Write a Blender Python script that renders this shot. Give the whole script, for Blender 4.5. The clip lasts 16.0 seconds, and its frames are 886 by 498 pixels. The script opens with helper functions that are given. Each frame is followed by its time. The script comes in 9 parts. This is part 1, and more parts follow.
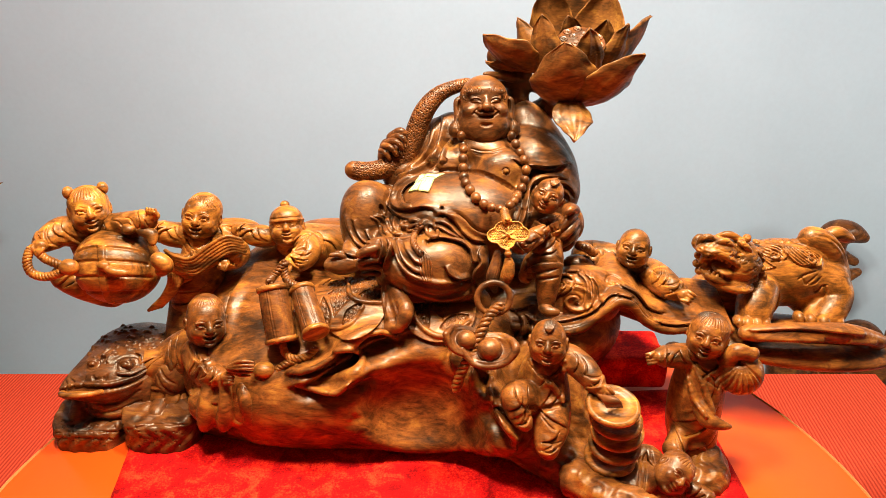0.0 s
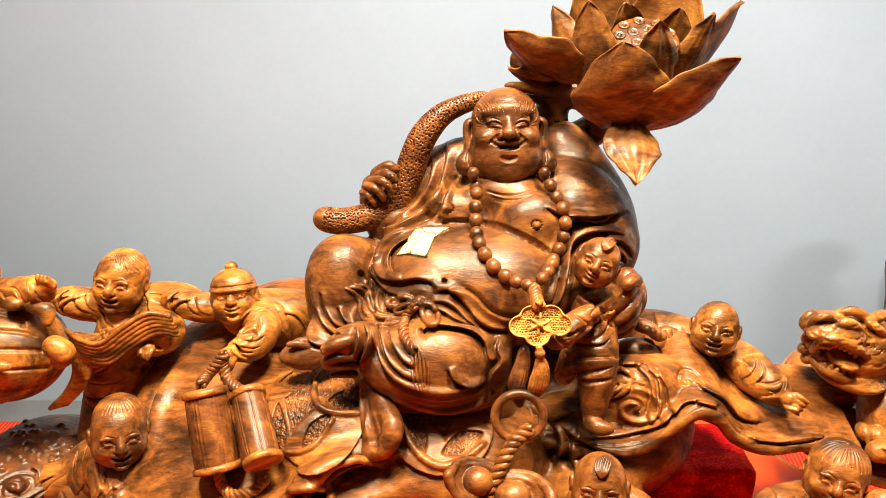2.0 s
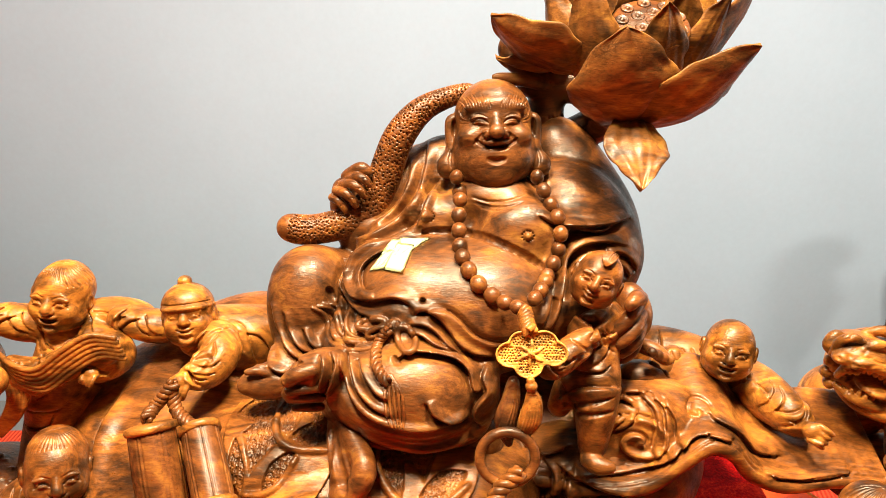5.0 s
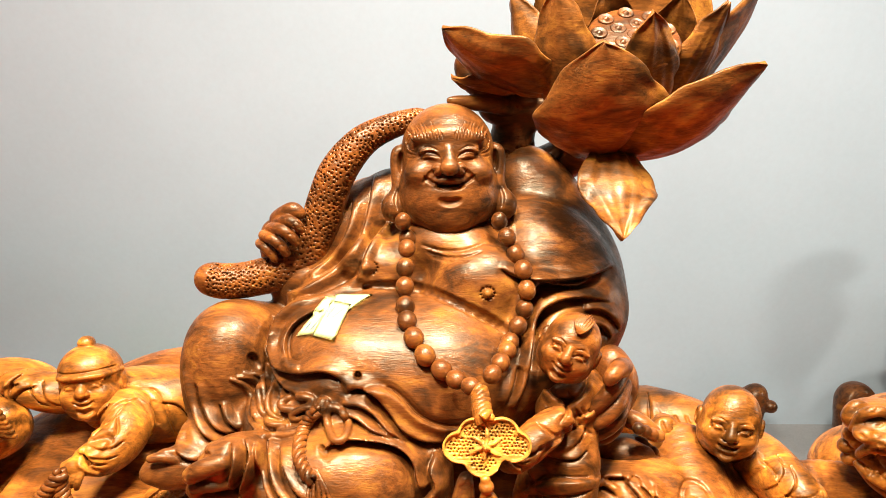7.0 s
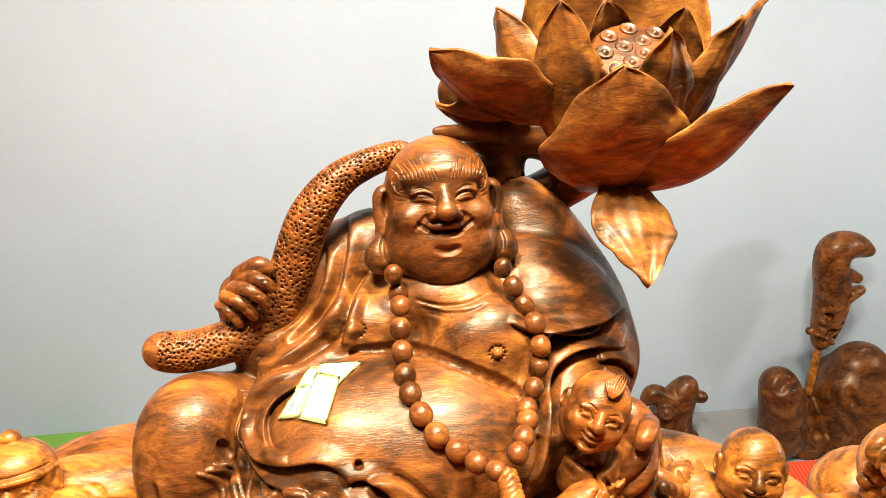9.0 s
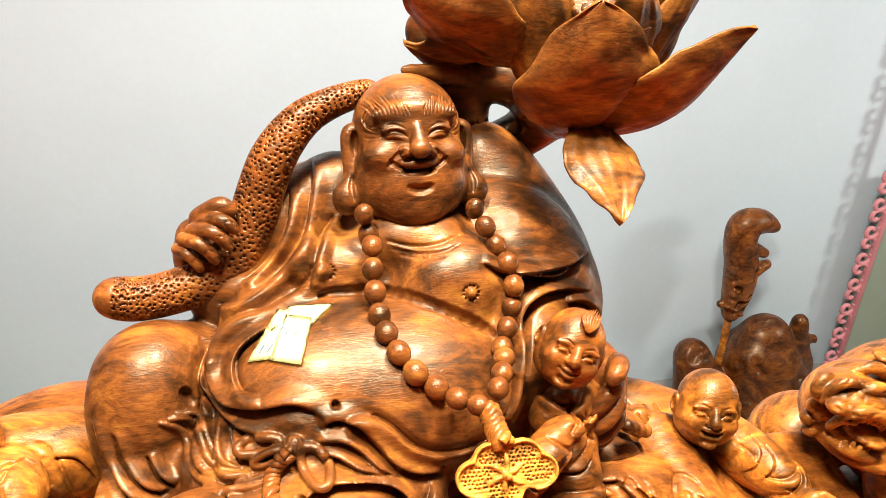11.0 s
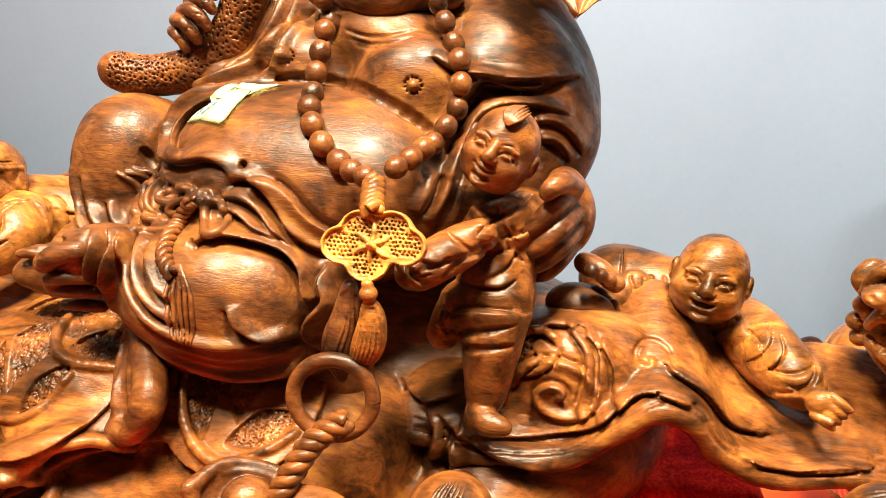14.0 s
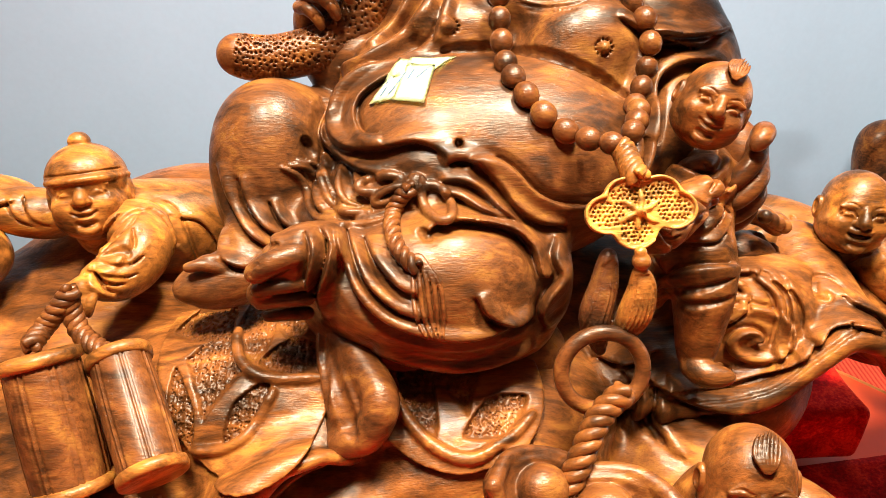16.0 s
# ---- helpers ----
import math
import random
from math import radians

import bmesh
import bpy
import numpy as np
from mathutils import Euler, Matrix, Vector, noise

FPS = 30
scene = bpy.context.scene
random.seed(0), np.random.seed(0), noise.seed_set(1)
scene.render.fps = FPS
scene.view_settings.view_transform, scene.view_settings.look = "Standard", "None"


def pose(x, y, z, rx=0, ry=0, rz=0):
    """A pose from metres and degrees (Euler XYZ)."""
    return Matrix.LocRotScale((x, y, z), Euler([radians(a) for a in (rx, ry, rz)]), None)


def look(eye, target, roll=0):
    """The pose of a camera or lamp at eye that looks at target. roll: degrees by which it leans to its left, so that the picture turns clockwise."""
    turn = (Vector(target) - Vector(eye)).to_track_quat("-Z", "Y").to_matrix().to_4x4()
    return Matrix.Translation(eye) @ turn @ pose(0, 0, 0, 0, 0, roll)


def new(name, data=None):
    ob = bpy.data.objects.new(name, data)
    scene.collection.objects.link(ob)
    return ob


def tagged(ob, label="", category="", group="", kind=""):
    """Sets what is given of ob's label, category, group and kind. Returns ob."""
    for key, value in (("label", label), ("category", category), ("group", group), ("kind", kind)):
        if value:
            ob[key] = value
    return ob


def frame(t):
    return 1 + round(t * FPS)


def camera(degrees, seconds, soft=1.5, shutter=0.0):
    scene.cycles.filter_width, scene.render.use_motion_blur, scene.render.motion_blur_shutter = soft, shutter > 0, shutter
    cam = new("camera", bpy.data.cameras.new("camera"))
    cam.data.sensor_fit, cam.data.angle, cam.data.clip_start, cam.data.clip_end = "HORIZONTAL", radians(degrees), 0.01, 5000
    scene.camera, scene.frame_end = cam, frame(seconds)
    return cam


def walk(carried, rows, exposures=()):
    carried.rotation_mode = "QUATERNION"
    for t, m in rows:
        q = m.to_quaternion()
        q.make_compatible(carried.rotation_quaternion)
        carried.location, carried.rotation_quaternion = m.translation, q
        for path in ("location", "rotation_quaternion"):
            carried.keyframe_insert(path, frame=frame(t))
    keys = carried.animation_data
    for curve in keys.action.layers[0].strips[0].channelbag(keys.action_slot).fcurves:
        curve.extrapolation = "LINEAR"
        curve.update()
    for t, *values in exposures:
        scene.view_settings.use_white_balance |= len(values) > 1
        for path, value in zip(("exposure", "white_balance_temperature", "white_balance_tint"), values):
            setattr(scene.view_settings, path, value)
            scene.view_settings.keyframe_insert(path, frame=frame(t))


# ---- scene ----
cam = camera(61.5, 16.0, 0.5)
METRES, EYE, TILT, LEAN, TURN = 1.6, 1.6, -25.0, 0.0, 0.0
ROWS = [
    (0.0, 0.0, 0.0, 0.0, -0.0, 0.0, -0.0),
    (0.5, 0.0003, 0.1169, 0.0257, 1.12, -0.93, -0.08),
    (1.0, 0.0105, 0.1857, 0.049, 1.73, -1.14, -0.15),
    (1.5, 0.0184, 0.2251, 0.0652, 1.89, -0.92, -0.14),
    (2.0, 0.017, 0.2559, 0.0784, 1.9, -0.67, -0.05),
    (2.5, 0.0195, 0.283, 0.0866, 1.81, -0.67, 0.0),
    (3.0, 0.0234, 0.3089, 0.09, 1.78, -0.9, -0.03),
    (3.5, 0.0227, 0.3226, 0.0928, 1.75, -1.13, -0.07),
    (6.0, 0.0294, 0.3372, 0.0977, 1.33, -1.48, 0.26),
    (6.5, 0.0369, 0.367, 0.1079, 1.32, -1.34, 0.37),
    (7.0, 0.0587, 0.422, 0.1265, 1.5, -1.13, 0.31),
    (7.5, 0.0598, 0.4502, 0.1393, 1.9, -1.03, 0.23),
    (8.0, 0.0503, 0.463, 0.1433, 1.0, -0.97, 0.82),
    (8.5, 0.0299, 0.4832, 0.1587, -2.16, -1.19, 2.19),
    (11.0, -0.0188, 0.4947, 0.1349, -11.96, -3.03, 3.03),
    (11.5, 0.0322, 0.4807, 0.1155, -7.08, -3.41, 0.65),
    (12.0, 0.0668, 0.4768, 0.0952, -2.24, -3.73, -1.23),
    (12.5, 0.1047, 0.4784, 0.0714, 1.8, -4.23, -2.65),
    (13.0, 0.1306, 0.4825, 0.0573, 5.19, -4.62, -3.73),
    (13.5, 0.144, 0.4968, 0.0494, 7.13, -4.78, -4.07),
    (14.0, 0.1382, 0.5006, 0.0435, 7.18, -5.07, -3.51),
    (14.5, 0.1014, 0.4967, 0.0357, 5.57, -5.55, -2.46),
    (15.0, 0.0525, 0.4929, 0.0345, 2.73, -6.1, -1.1),
    (15.5, 0.0086, 0.4951, 0.0364, -0.8, -6.68, 0.3),
    (16.0, -0.0346, 0.5066, 0.0419, -4.41, -7.27, 1.83),
]
EXPOSURES = [(0.0, -0.12, 6600, 10), (1.0, 0.0, 6600, 10), (3.5, 0.06, 6700, 10), (7.0, 0.1, 6900, 10), (8.5, 0.12, 6900, 10), (11.0, 0.12, 6800, 10), (12.5, 0.06, 6450, 10), (14.0, 0.03, 6250, 10), (16.0, 0.0, 6050, 10)]
walk(cam, [(t, pose(0, 0, EYE, TILT, LEAN, TURN) @ pose(METRES * x, METRES * y, METRES * z, 90 + pitch, roll, yaw)) for t, x, y, z, yaw, pitch, roll in ROWS], EXPOSURES)

# ---- light ----
world = bpy.data.worlds.new("world")
scene.world = world
world.use_nodes = True
world.node_tree.nodes["Background"].inputs[0].default_value = (0.85, 0.93, 1.0, 1)
world.node_tree.nodes["Background"].inputs[1].default_value = 0.0


def area_lamp(name, eye, target, sx, sy, watts, colour):
    data = bpy.data.lights.new(name, "AREA")
    data.shape, data.size, data.size_y, data.energy, data.color = "RECTANGLE", sx, sy, watts, colour
    ob = new(name, data)
    ob.matrix_world = look(eye, target)
    return ob


area_lamp("ceiling_lamp", (0.42, 1.22, 2.9), (0.2, 1.3, 0.9), 0.36, 0.36, 118, (1.0, 0.95, 0.87))
area_lamp("ceiling_lamp", (-0.34, 0.86, 2.9), (-0.2, 1.3, 0.9), 0.36, 0.36, 92, (1.0, 0.95, 0.88))
area_lamp("wall_lamp", (3.8, 2.2, 0.95), (1.6, 3.7, 0.0), 0.35, 0.35, 21, (1.0, 0.97, 0.93))
area_lamp("ceiling_lamp", (1.5, 1.9, 2.95), (1.3, 3.72, -0.1), 3.0, 0.2, 23, (0.90, 0.95, 1.0))
area_lamp("ceiling_lamp", (-3.4, 1.6, 2.7), (-1.4, 3.7, -0.2), 0.3, 0.3, 8, (0.9, 0.95, 1.0))


# ---- materials ----
def nodes_of(name):
    m = bpy.data.materials.new(name)
    m.use_nodes = True
    t = m.node_tree
    return m, t, t.nodes["Principled BSDF"]


def node(t, kind, **values):
    n = t.nodes.new(kind)
    for k, v in values.items():
        if k in n.inputs:
            n.inputs[k].default_value = v
    return n


def ramp(t, src, stops):
    n = t.nodes.new("ShaderNodeValToRGB")
    e = n.color_ramp.elements
    while len(e) < len(stops):
        e.new(0.5)
    for el, (p, c) in zip(e, stops):
        el.position, el.color = p, (*c, 1)
    t.links.new(src, n.inputs[0])
    return n.outputs[0]


def bump(t, b, src, strength, distance):
    n = node(t, "ShaderNodeBump", Strength=strength, Distance=distance)
    t.links.new(src, n.inputs["Height"])
    t.links.new(n.outputs[0], b.inputs["Normal"])
    return n


def coords(t, scale=(1, 1, 1), rot=(0, 0, 0)):
    c = t.nodes.new("ShaderNodeTexCoord")
    m = t.nodes.new("ShaderNodeMapping")
    m.inputs["Scale"].default_value = scale
    m.inputs["Rotation"].default_value = [radians(a) for a in rot]
    t.links.new(c.outputs["Object"], m.inputs[0])
    return m.outputs[0]


def noise_tex(t, vec, scale, detail=4.0, rough=0.55, distort=0.0):
    n = node(t, "ShaderNodeTexNoise", Scale=scale, Detail=detail, Roughness=rough, Distortion=distort)
    t.links.new(vec, n.inputs["Vector"])
    return n.outputs["Fac"]


def math_node(t, op, a, b):
    n = t.nodes.new("ShaderNodeMath")
    n.operation = op
    for i, v in enumerate((a, b)):
        if isinstance(v, (int, float)):
            n.inputs[i].default_value = v
        else:
            t.links.new(v, n.inputs[i])
    return n.outputs[0]


def mix(t, fac, a, b, mode="MIX"):
    n = t.nodes.new("ShaderNodeMix")
    n.data_type, n.blend_type = "RGBA", mode
    for i, v in ((0, fac), (6, a), (7, b)):
        if isinstance(v, (int, float)):
            n.inputs[i].default_value = v
        elif isinstance(v, tuple):
            n.inputs[i].default_value = (*v, 1)
        else:
            t.links.new(v, n.inputs[i])
    return n.outputs[2]


def wood(name, base, turn=(0, 20, 0), gloss=0.34, sheen=0.42, shade_depth=0.05):
    """Oiled hardwood: cloudy dark heart and golden sap figure, streaked fibres and pores along the grain, tool marks
    and worn gloss; shade painted in below the lotus.
    """
    dark, brown, orange = (tuple(c * k for c in base) for k in (0.20, 0.62, 1.35))
    gold = (base[0] * 2.3, base[1] * 2.9, base[2] * 2.4)
    m, t, b = nodes_of(name)
    figure = noise_tex(t, coords(t, (5.0, 9.0, 9.0), turn), 1.0, 4.0, 0.55, 2.6)
    cloud = noise_tex(t, coords(t, (18.0, 42.0, 42.0), turn), 1.0, 4.0, 0.6, 2.0)
    streak = noise_tex(t, coords(t, (12.0, 110.0, 110.0), turn), 1.0, 3.0, 0.6, 2.4)
    fibre = noise_tex(t, coords(t, (45.0, 330.0, 330.0), turn), 1.0, 4.0, 0.65, 1.2)
    pores = noise_tex(t, coords(t, (150.0, 900.0, 900.0), turn), 1.0, 2.0, 0.5)
    f = math_node(t, "ADD", math_node(t, "MULTIPLY", figure, 0.48), math_node(t, "ADD", math_node(t, "MULTIPLY", cloud, 0.32), math_node(t, "ADD", math_node(t, "MULTIPLY", streak, 0.12), math_node(t, "MULTIPLY", fibre, 0.08))))
    # the lotus's shade on shoulder and neck, painted into the colour as an ellipsoid
    far = t.nodes.new("ShaderNodeVectorMath")
    far.operation = "LENGTH"
    place_in = t.nodes.new("ShaderNodeMapping")
    place_in.vector_type = "TEXTURE"
    place_in.inputs["Location"].default_value = (0.15, 1.48, 1.17)
    place_in.inputs["Scale"].default_value = (0.17, 0.22, 0.13)
    t.links.new(t.nodes.new("ShaderNodeTexCoord").outputs["Object"], place_in.inputs[0])
    t.links.new(place_in.outputs[0], far.inputs[0])
    lotus_shade = ramp(t, math_node(t, "ADD", far.outputs["Value"], math_node(t, "MULTIPLY", figure, 0.5)), [(0.75, (1, 1, 1)), (1.35, (0, 0, 0))])
    f = math_node(t, "SUBTRACT", f, math_node(t, "MULTIPLY", lotus_shade, shade_depth))
    colour = ramp(t, f, [(0.39, dark), (0.455, brown), (0.53, orange), (0.62, gold)])
    fleck = ramp(t, math_node(t, "ADD", math_node(t, "MULTIPLY", pores, 0.6), math_node(t, "MULTIPLY", streak, 0.4)), [(0.40, (0.25, 0.16, 0.10)), (0.47, (1, 1, 1))])
    t.links.new(mix(t, 0.30, colour, fleck, "MULTIPLY"), b.inputs["Base Color"])
    rough = ramp(t, math_node(t, "ADD", math_node(t, "MULTIPLY", cloud, 0.6), math_node(t, "MULTIPLY", fibre, 0.4)), [(0.35, (gloss + 0.16,) * 3), (0.65, (gloss - 0.08,) * 3)])
    t.links.new(rough, b.inputs["Roughness"])
    b.inputs["Specular IOR Level"].default_value = sheen
    b.inputs["Specular Tint"].default_value = (1.0, 0.82, 0.54, 1)  # golden colour put into the highlights
    b.inputs["Coat Weight"].default_value = 0.08
    b.inputs["Coat Roughness"].default_value = 0.2
    marks = noise_tex(t, coords(t, (90.0, 140.0, 140.0), turn), 1.0, 2.0, 0.5)
    relief = math_node(t, "ADD", math_node(t, "MULTIPLY", pores, 0.3), math_node(t, "ADD", math_node(t, "MULTIPLY", fibre, 0.4), math_node(t, "MULTIPLY", marks, 0.7)))
    bump(t, b, relief, 0.38, 0.0020)
    return m


WOOD = wood("carved_wood", (0.135, 0.0375, 0.0070))
WOOD_DARK = wood("dark_heartwood", (0.098, 0.0275, 0.0058), sheen=0.44)
WOOD_PALE = wood("golden_sapwood", (0.265, 0.082, 0.0112))
WOOD_GOLD = wood("yellow_sapwood", (0.39, 0.165, 0.026))
WOOD_HEART = wood("brown_heartwood", (0.120, 0.0355, 0.0070))
WOOD_MID = wood("brown_sapwood", (0.180, 0.0515, 0.0082), (0, 14, 8))
BEAD_WOOD = wood("bead_wood", (0.118, 0.0335, 0.0068), (0, 70, 30), 0.28)
PETAL_WOOD = wood("petal_wood", (0.165, 0.0540, 0.0095), (0, 62, 0), 0.38)


def velvet_material():
    m, t, b = nodes_of("red_velvet")
    v = coords(t)
    a = noise_tex(t, v, 22.0, 4.0, 0.6, 0.8)
    c = noise_tex(t, v, 240.0, 3.0, 0.7)
    f = math_node(t, "ADD", math_node(t, "MULTIPLY", a, 0.6), math_node(t, "MULTIPLY", c, 0.4))
    t.links.new(ramp(t, f, [(0.38, (0.20, 0.001, 0.001)), (0.5, (0.52, 0.003, 0.002)), (0.62, (0.85, 0.035, 0.008))]), b.inputs["Base Color"])
    b.inputs["Roughness"].default_value = 0.85
    b.inputs["Specular IOR Level"].default_value = 0.1
    b.inputs["Sheen Weight"].default_value = 0.05
    b.inputs["Sheen Tint"].default_value = (1, 0.1, 0.03, 1)
    bump(t, b, f, 0.6, 0.004)
    return m


def plain_material(name, colour, rough=0.5, vary=0.06, scale=6.0, metal=0.0):
    m, t, b = nodes_of(name)
    v = coords(t)
    f = math_node(t, "ADD", math_node(t, "MULTIPLY", noise_tex(t, v, scale, 4.0), 0.7), math_node(t, "MULTIPLY", noise_tex(t, v, scale * 30, 2.0), 0.3))
    lo = tuple(c * (1 - vary) for c in colour)
    hi = tuple(min(1.0, c * (1 + vary)) for c in colour)
    t.links.new(ramp(t, f, [(0.35, lo), (0.65, hi)]), b.inputs["Base Color"])
    b.inputs["Roughness"].default_value = rough
    b.inputs["Metallic"].default_value = metal
    bump(t, b, f, 0.08, 0.003)
    return m


def ribbed_carpet():
    m, t, b = nodes_of("ribbed_red_carpet")
    w = t.nodes.new("ShaderNodeTexWave")
    w.inputs["Scale"].default_value = 27.0
    w.inputs["Distortion"].default_value = 0.6
    w.inputs["Detail"].default_value = 2.0
    t.links.new(coords(t, (1, 1, 1), (0, 0, 4)), w.inputs[0])
    v = coords(t)
    n = noise_tex(t, v, 260.0, 3.0, 0.7)
    big = noise_tex(t, v, 2.5, 3.0)
    f = math_node(t, "ADD", math_node(t, "MULTIPLY", w.outputs["Fac"], 0.5), math_node(t, "ADD", math_node(t, "MULTIPLY", n, 0.35), math_node(t, "MULTIPLY", big, 0.15)))
    t.links.new(ramp(t, f, [(0.22, (0.44, 0.026, 0.010)), (0.75, (0.68, 0.075, 0.026))]), b.inputs["Base Color"])
    b.inputs["Roughness"].default_value = 0.9
    b.inputs["Specular IOR Level"].default_value = 0.15
    bump(t, b, f, 0.7, 0.006)
    return m


VELVET = velvet_material()
CARPET = ribbed_carpet()
ORANGE = plain_material("orange_table_film", (0.86, 0.075, 0.006), 0.32, 0.05, 3.0)
ORANGE.node_tree.nodes["Principled BSDF"].inputs["Specular IOR Level"].default_value = 0.15
GOLDTRIM = plain_material("pale_gold_edge", (0.62, 0.30, 0.08), 0.4, 0.1, 30.0)
WALL = plain_material("blue_grey_wall_paint", (0.56, 0.68, 0.74), 0.7, 0.035, 1.6)
# for the unseen walls: a dark brown chosen to keep fill light low
DIMWALL = plain_material("unseen_wall_brown", (0.2, 0.15, 0.11), 0.7, 0.08, 2.0)
CEILING = plain_material("white_ceiling_paint", (0.45, 0.45, 0.44), 0.8, 0.02, 2.0)
CONCRETE = plain_material("grey_concrete", (0.3, 0.3, 0.29), 0.8, 0.12, 4.0)
PAPER = plain_material("yellow_note_paper", (0.92, 0.91, 0.42), 0.6, 0.03, 20.0)
INK = plain_material("blue_pen_ink", (0.05, 0.12, 0.2), 0.5, 0.05)
PINK = plain_material("pink_painted_plaster", (0.62, 0.24, 0.26), 0.5, 0.1, 12.0)
LEAFGREEN = plain_material("green_plastic", (0.16, 0.36, 0.05), 0.5, 0.06, 8.0)
GREEN = plain_material("grey_green_board", (0.26, 0.32, 0.25), 0.6, 0.05, 3.0)


# ---- modelling helpers ----
def part(name, data, material, parent=None, label=""):
    """Links a mesh or a bmesh as one object, under a thing or a part."""
    if isinstance(data, bmesh.types.BMesh):
        me = bpy.data.meshes.new(name)
        data.to_mesh(me)
        data.free()
    else:
        me = data
    if not me.materials:
        me.materials.append(material)
    ob = new(name, me)
    ob.parent = parent
    return tagged(ob, label) if label else ob


def thing(name, label, category, group="", kind=""):
    return tagged(new(name), label, category, group, kind)


def smooth(bm):
    for f in bm.faces:
        f.smooth = True
    return bm


def spline(pts, per=6):
    """Catmull-Rom through rows of numbers."""
    p = np.array(pts, float)
    if len(p) < 3:
        return p
    q = np.vstack([2 * p[0] - p[1], p, 2 * p[-1] - p[-2]])
    s = np.linspace(0, 1, per, endpoint=False)[:, None]
    out = []
    for a, b, c, d in zip(q[:-3], q[1:-2], q[2:-1], q[3:]):
        out.append(0.5 * (2 * b + (c - a) * s + (2 * a - 5 * b + 4 * c - d) * s ** 2 + (3 * b - a - 3 * c + d) * s ** 3))
    return np.vstack(out + [p[-1:]])


class Clay:
    """A block of clay: solids are pressed together or cut away in a distance grid, which is then skinned."""

    def __init__(self, lo, hi, step):
        lo, hi = np.minimum(lo, hi), np.maximum(lo, hi)
        self.lo, self.step = np.array(lo, float), step
        self.n = np.ceil((np.array(hi) - self.lo) / step).astype(int) + 1
        self.d = np.full(self.n, 0.5, np.float32)

    def _box(self, lo, hi):
        a = np.clip(np.floor((np.array(lo) - self.lo) / self.step).astype(int), 0, self.n)
        b = np.clip(np.ceil((np.array(hi) - self.lo) / self.step).astype(int) + 1, 0, self.n)
        if (b <= a).any():
            return None, None
        ax = [np.float32(self.lo[i]) + np.arange(a[i], b[i], dtype=np.float32) * np.float32(self.step) for i in range(3)]
        return tuple(slice(x, y) for x, y in zip(a, b)), np.meshgrid(*ax, indexing="ij", sparse=True)

    def _join(self, s, e, k, cut):
        d = self.d[s]
        if cut:
            h = np.maximum(k - np.abs(d + e), 0) / k
            self.d[s] = np.maximum(d, -e) + h * h * (k * 0.25)
        else:
            h = np.maximum(k - np.abs(d - e), 0) / k
            self.d[s] = np.minimum(d, e) - h * h * (k * 0.25)

    def ball(self, c, r, turn=(0, 0, 0), k=0.012, cut=False):
        """An ellipsoid."""
        r = np.array(r if hasattr(r, "__len__") else (r, r, r), float)
        m = np.array(Euler([radians(a) for a in turn]).to_matrix())
        ext = np.sqrt(((m * r) ** 2).sum(1)) + k + 2 * self.step
        s, g = self._box(np.array(c) - ext, np.array(c) + ext)
        if s is None:
            return self
        x, y, z = (g[i] - np.float32(c[i]) for i in range(3))
        a = [(x * m[0, i] + y * m[1, i] + z * m[2, i]) for i in range(3)]
        k0 = np.sqrt(sum((a[i] / r[i]) ** 2 for i in range(3)))
        k1 = np.sqrt(sum((a[i] / r[i] ** 2) ** 2 for i in range(3))) + 1e-6
        self._join(s, (k0 * (k0 - 1) / k1).astype(np.float32), k, cut)
        return self

    def disc(self, c, rx, ry, h, k=0.002, cut=False):
        """A flat round plate about z."""
        s, g = self._box(np.array(c) - (rx + k, ry + k, h + k), np.array(c) + (rx + k, ry + k, h + k))
        if s is not None:
            e = (np.sqrt(((g[0] - c[0]) / rx) ** 2 + ((g[1] - c[1]) / ry) ** 2) - 1) * min(rx, ry)
            self._join(s, np.maximum(e, np.abs(g[2] - c[2]) - h).astype(np.float32), k, cut)
        return self

    def pit(self, p, r, deep=0.003, way=(0, 0.88, -0.47), reach=0.04):
        """A narrow hole, bored where the tool meets the surface."""
        laid, w = self.lay([(*p, r), (*p, r)], 1, way, reach)
        if laid[0] is not None:
            q = laid[0][:3]
            self.tube([(*(q - w * r), r), (*(q + w * deep), r * 0.8)], r * 0.25, True, 1)
        return self

    def sheet(self, crest, base, r, k=0.004, n=5):
        """A thin standing ruffle between two lines."""
        a, b = np.array(crest, float), np.array(base, float)
        for i in range(n):
            p = a + (b - a) * i / (n - 1)
            self.tube(np.c_[p[:, :3], np.full(len(p), r * (1.15 if i == 0 else 1.0))], k)
        return self

    def hemline(self, cord, k=0.0014, reach=0.07, fat=1.25):
        """A turned cloth edge: a raised cord with a hollow cut beneath it."""
        p = np.array(cord, float)
        under = p.copy()
        under[:, 2] -= p[:, 3] * 1.8
        under[:, 3] *= 1.15
        self.stroke(under, True, 0.0008, k * 0.8, 5, reach=reach)
        p[:, 3] *= fat
        return self.stroke(p, False, 0.0, k, 5, reach=reach)

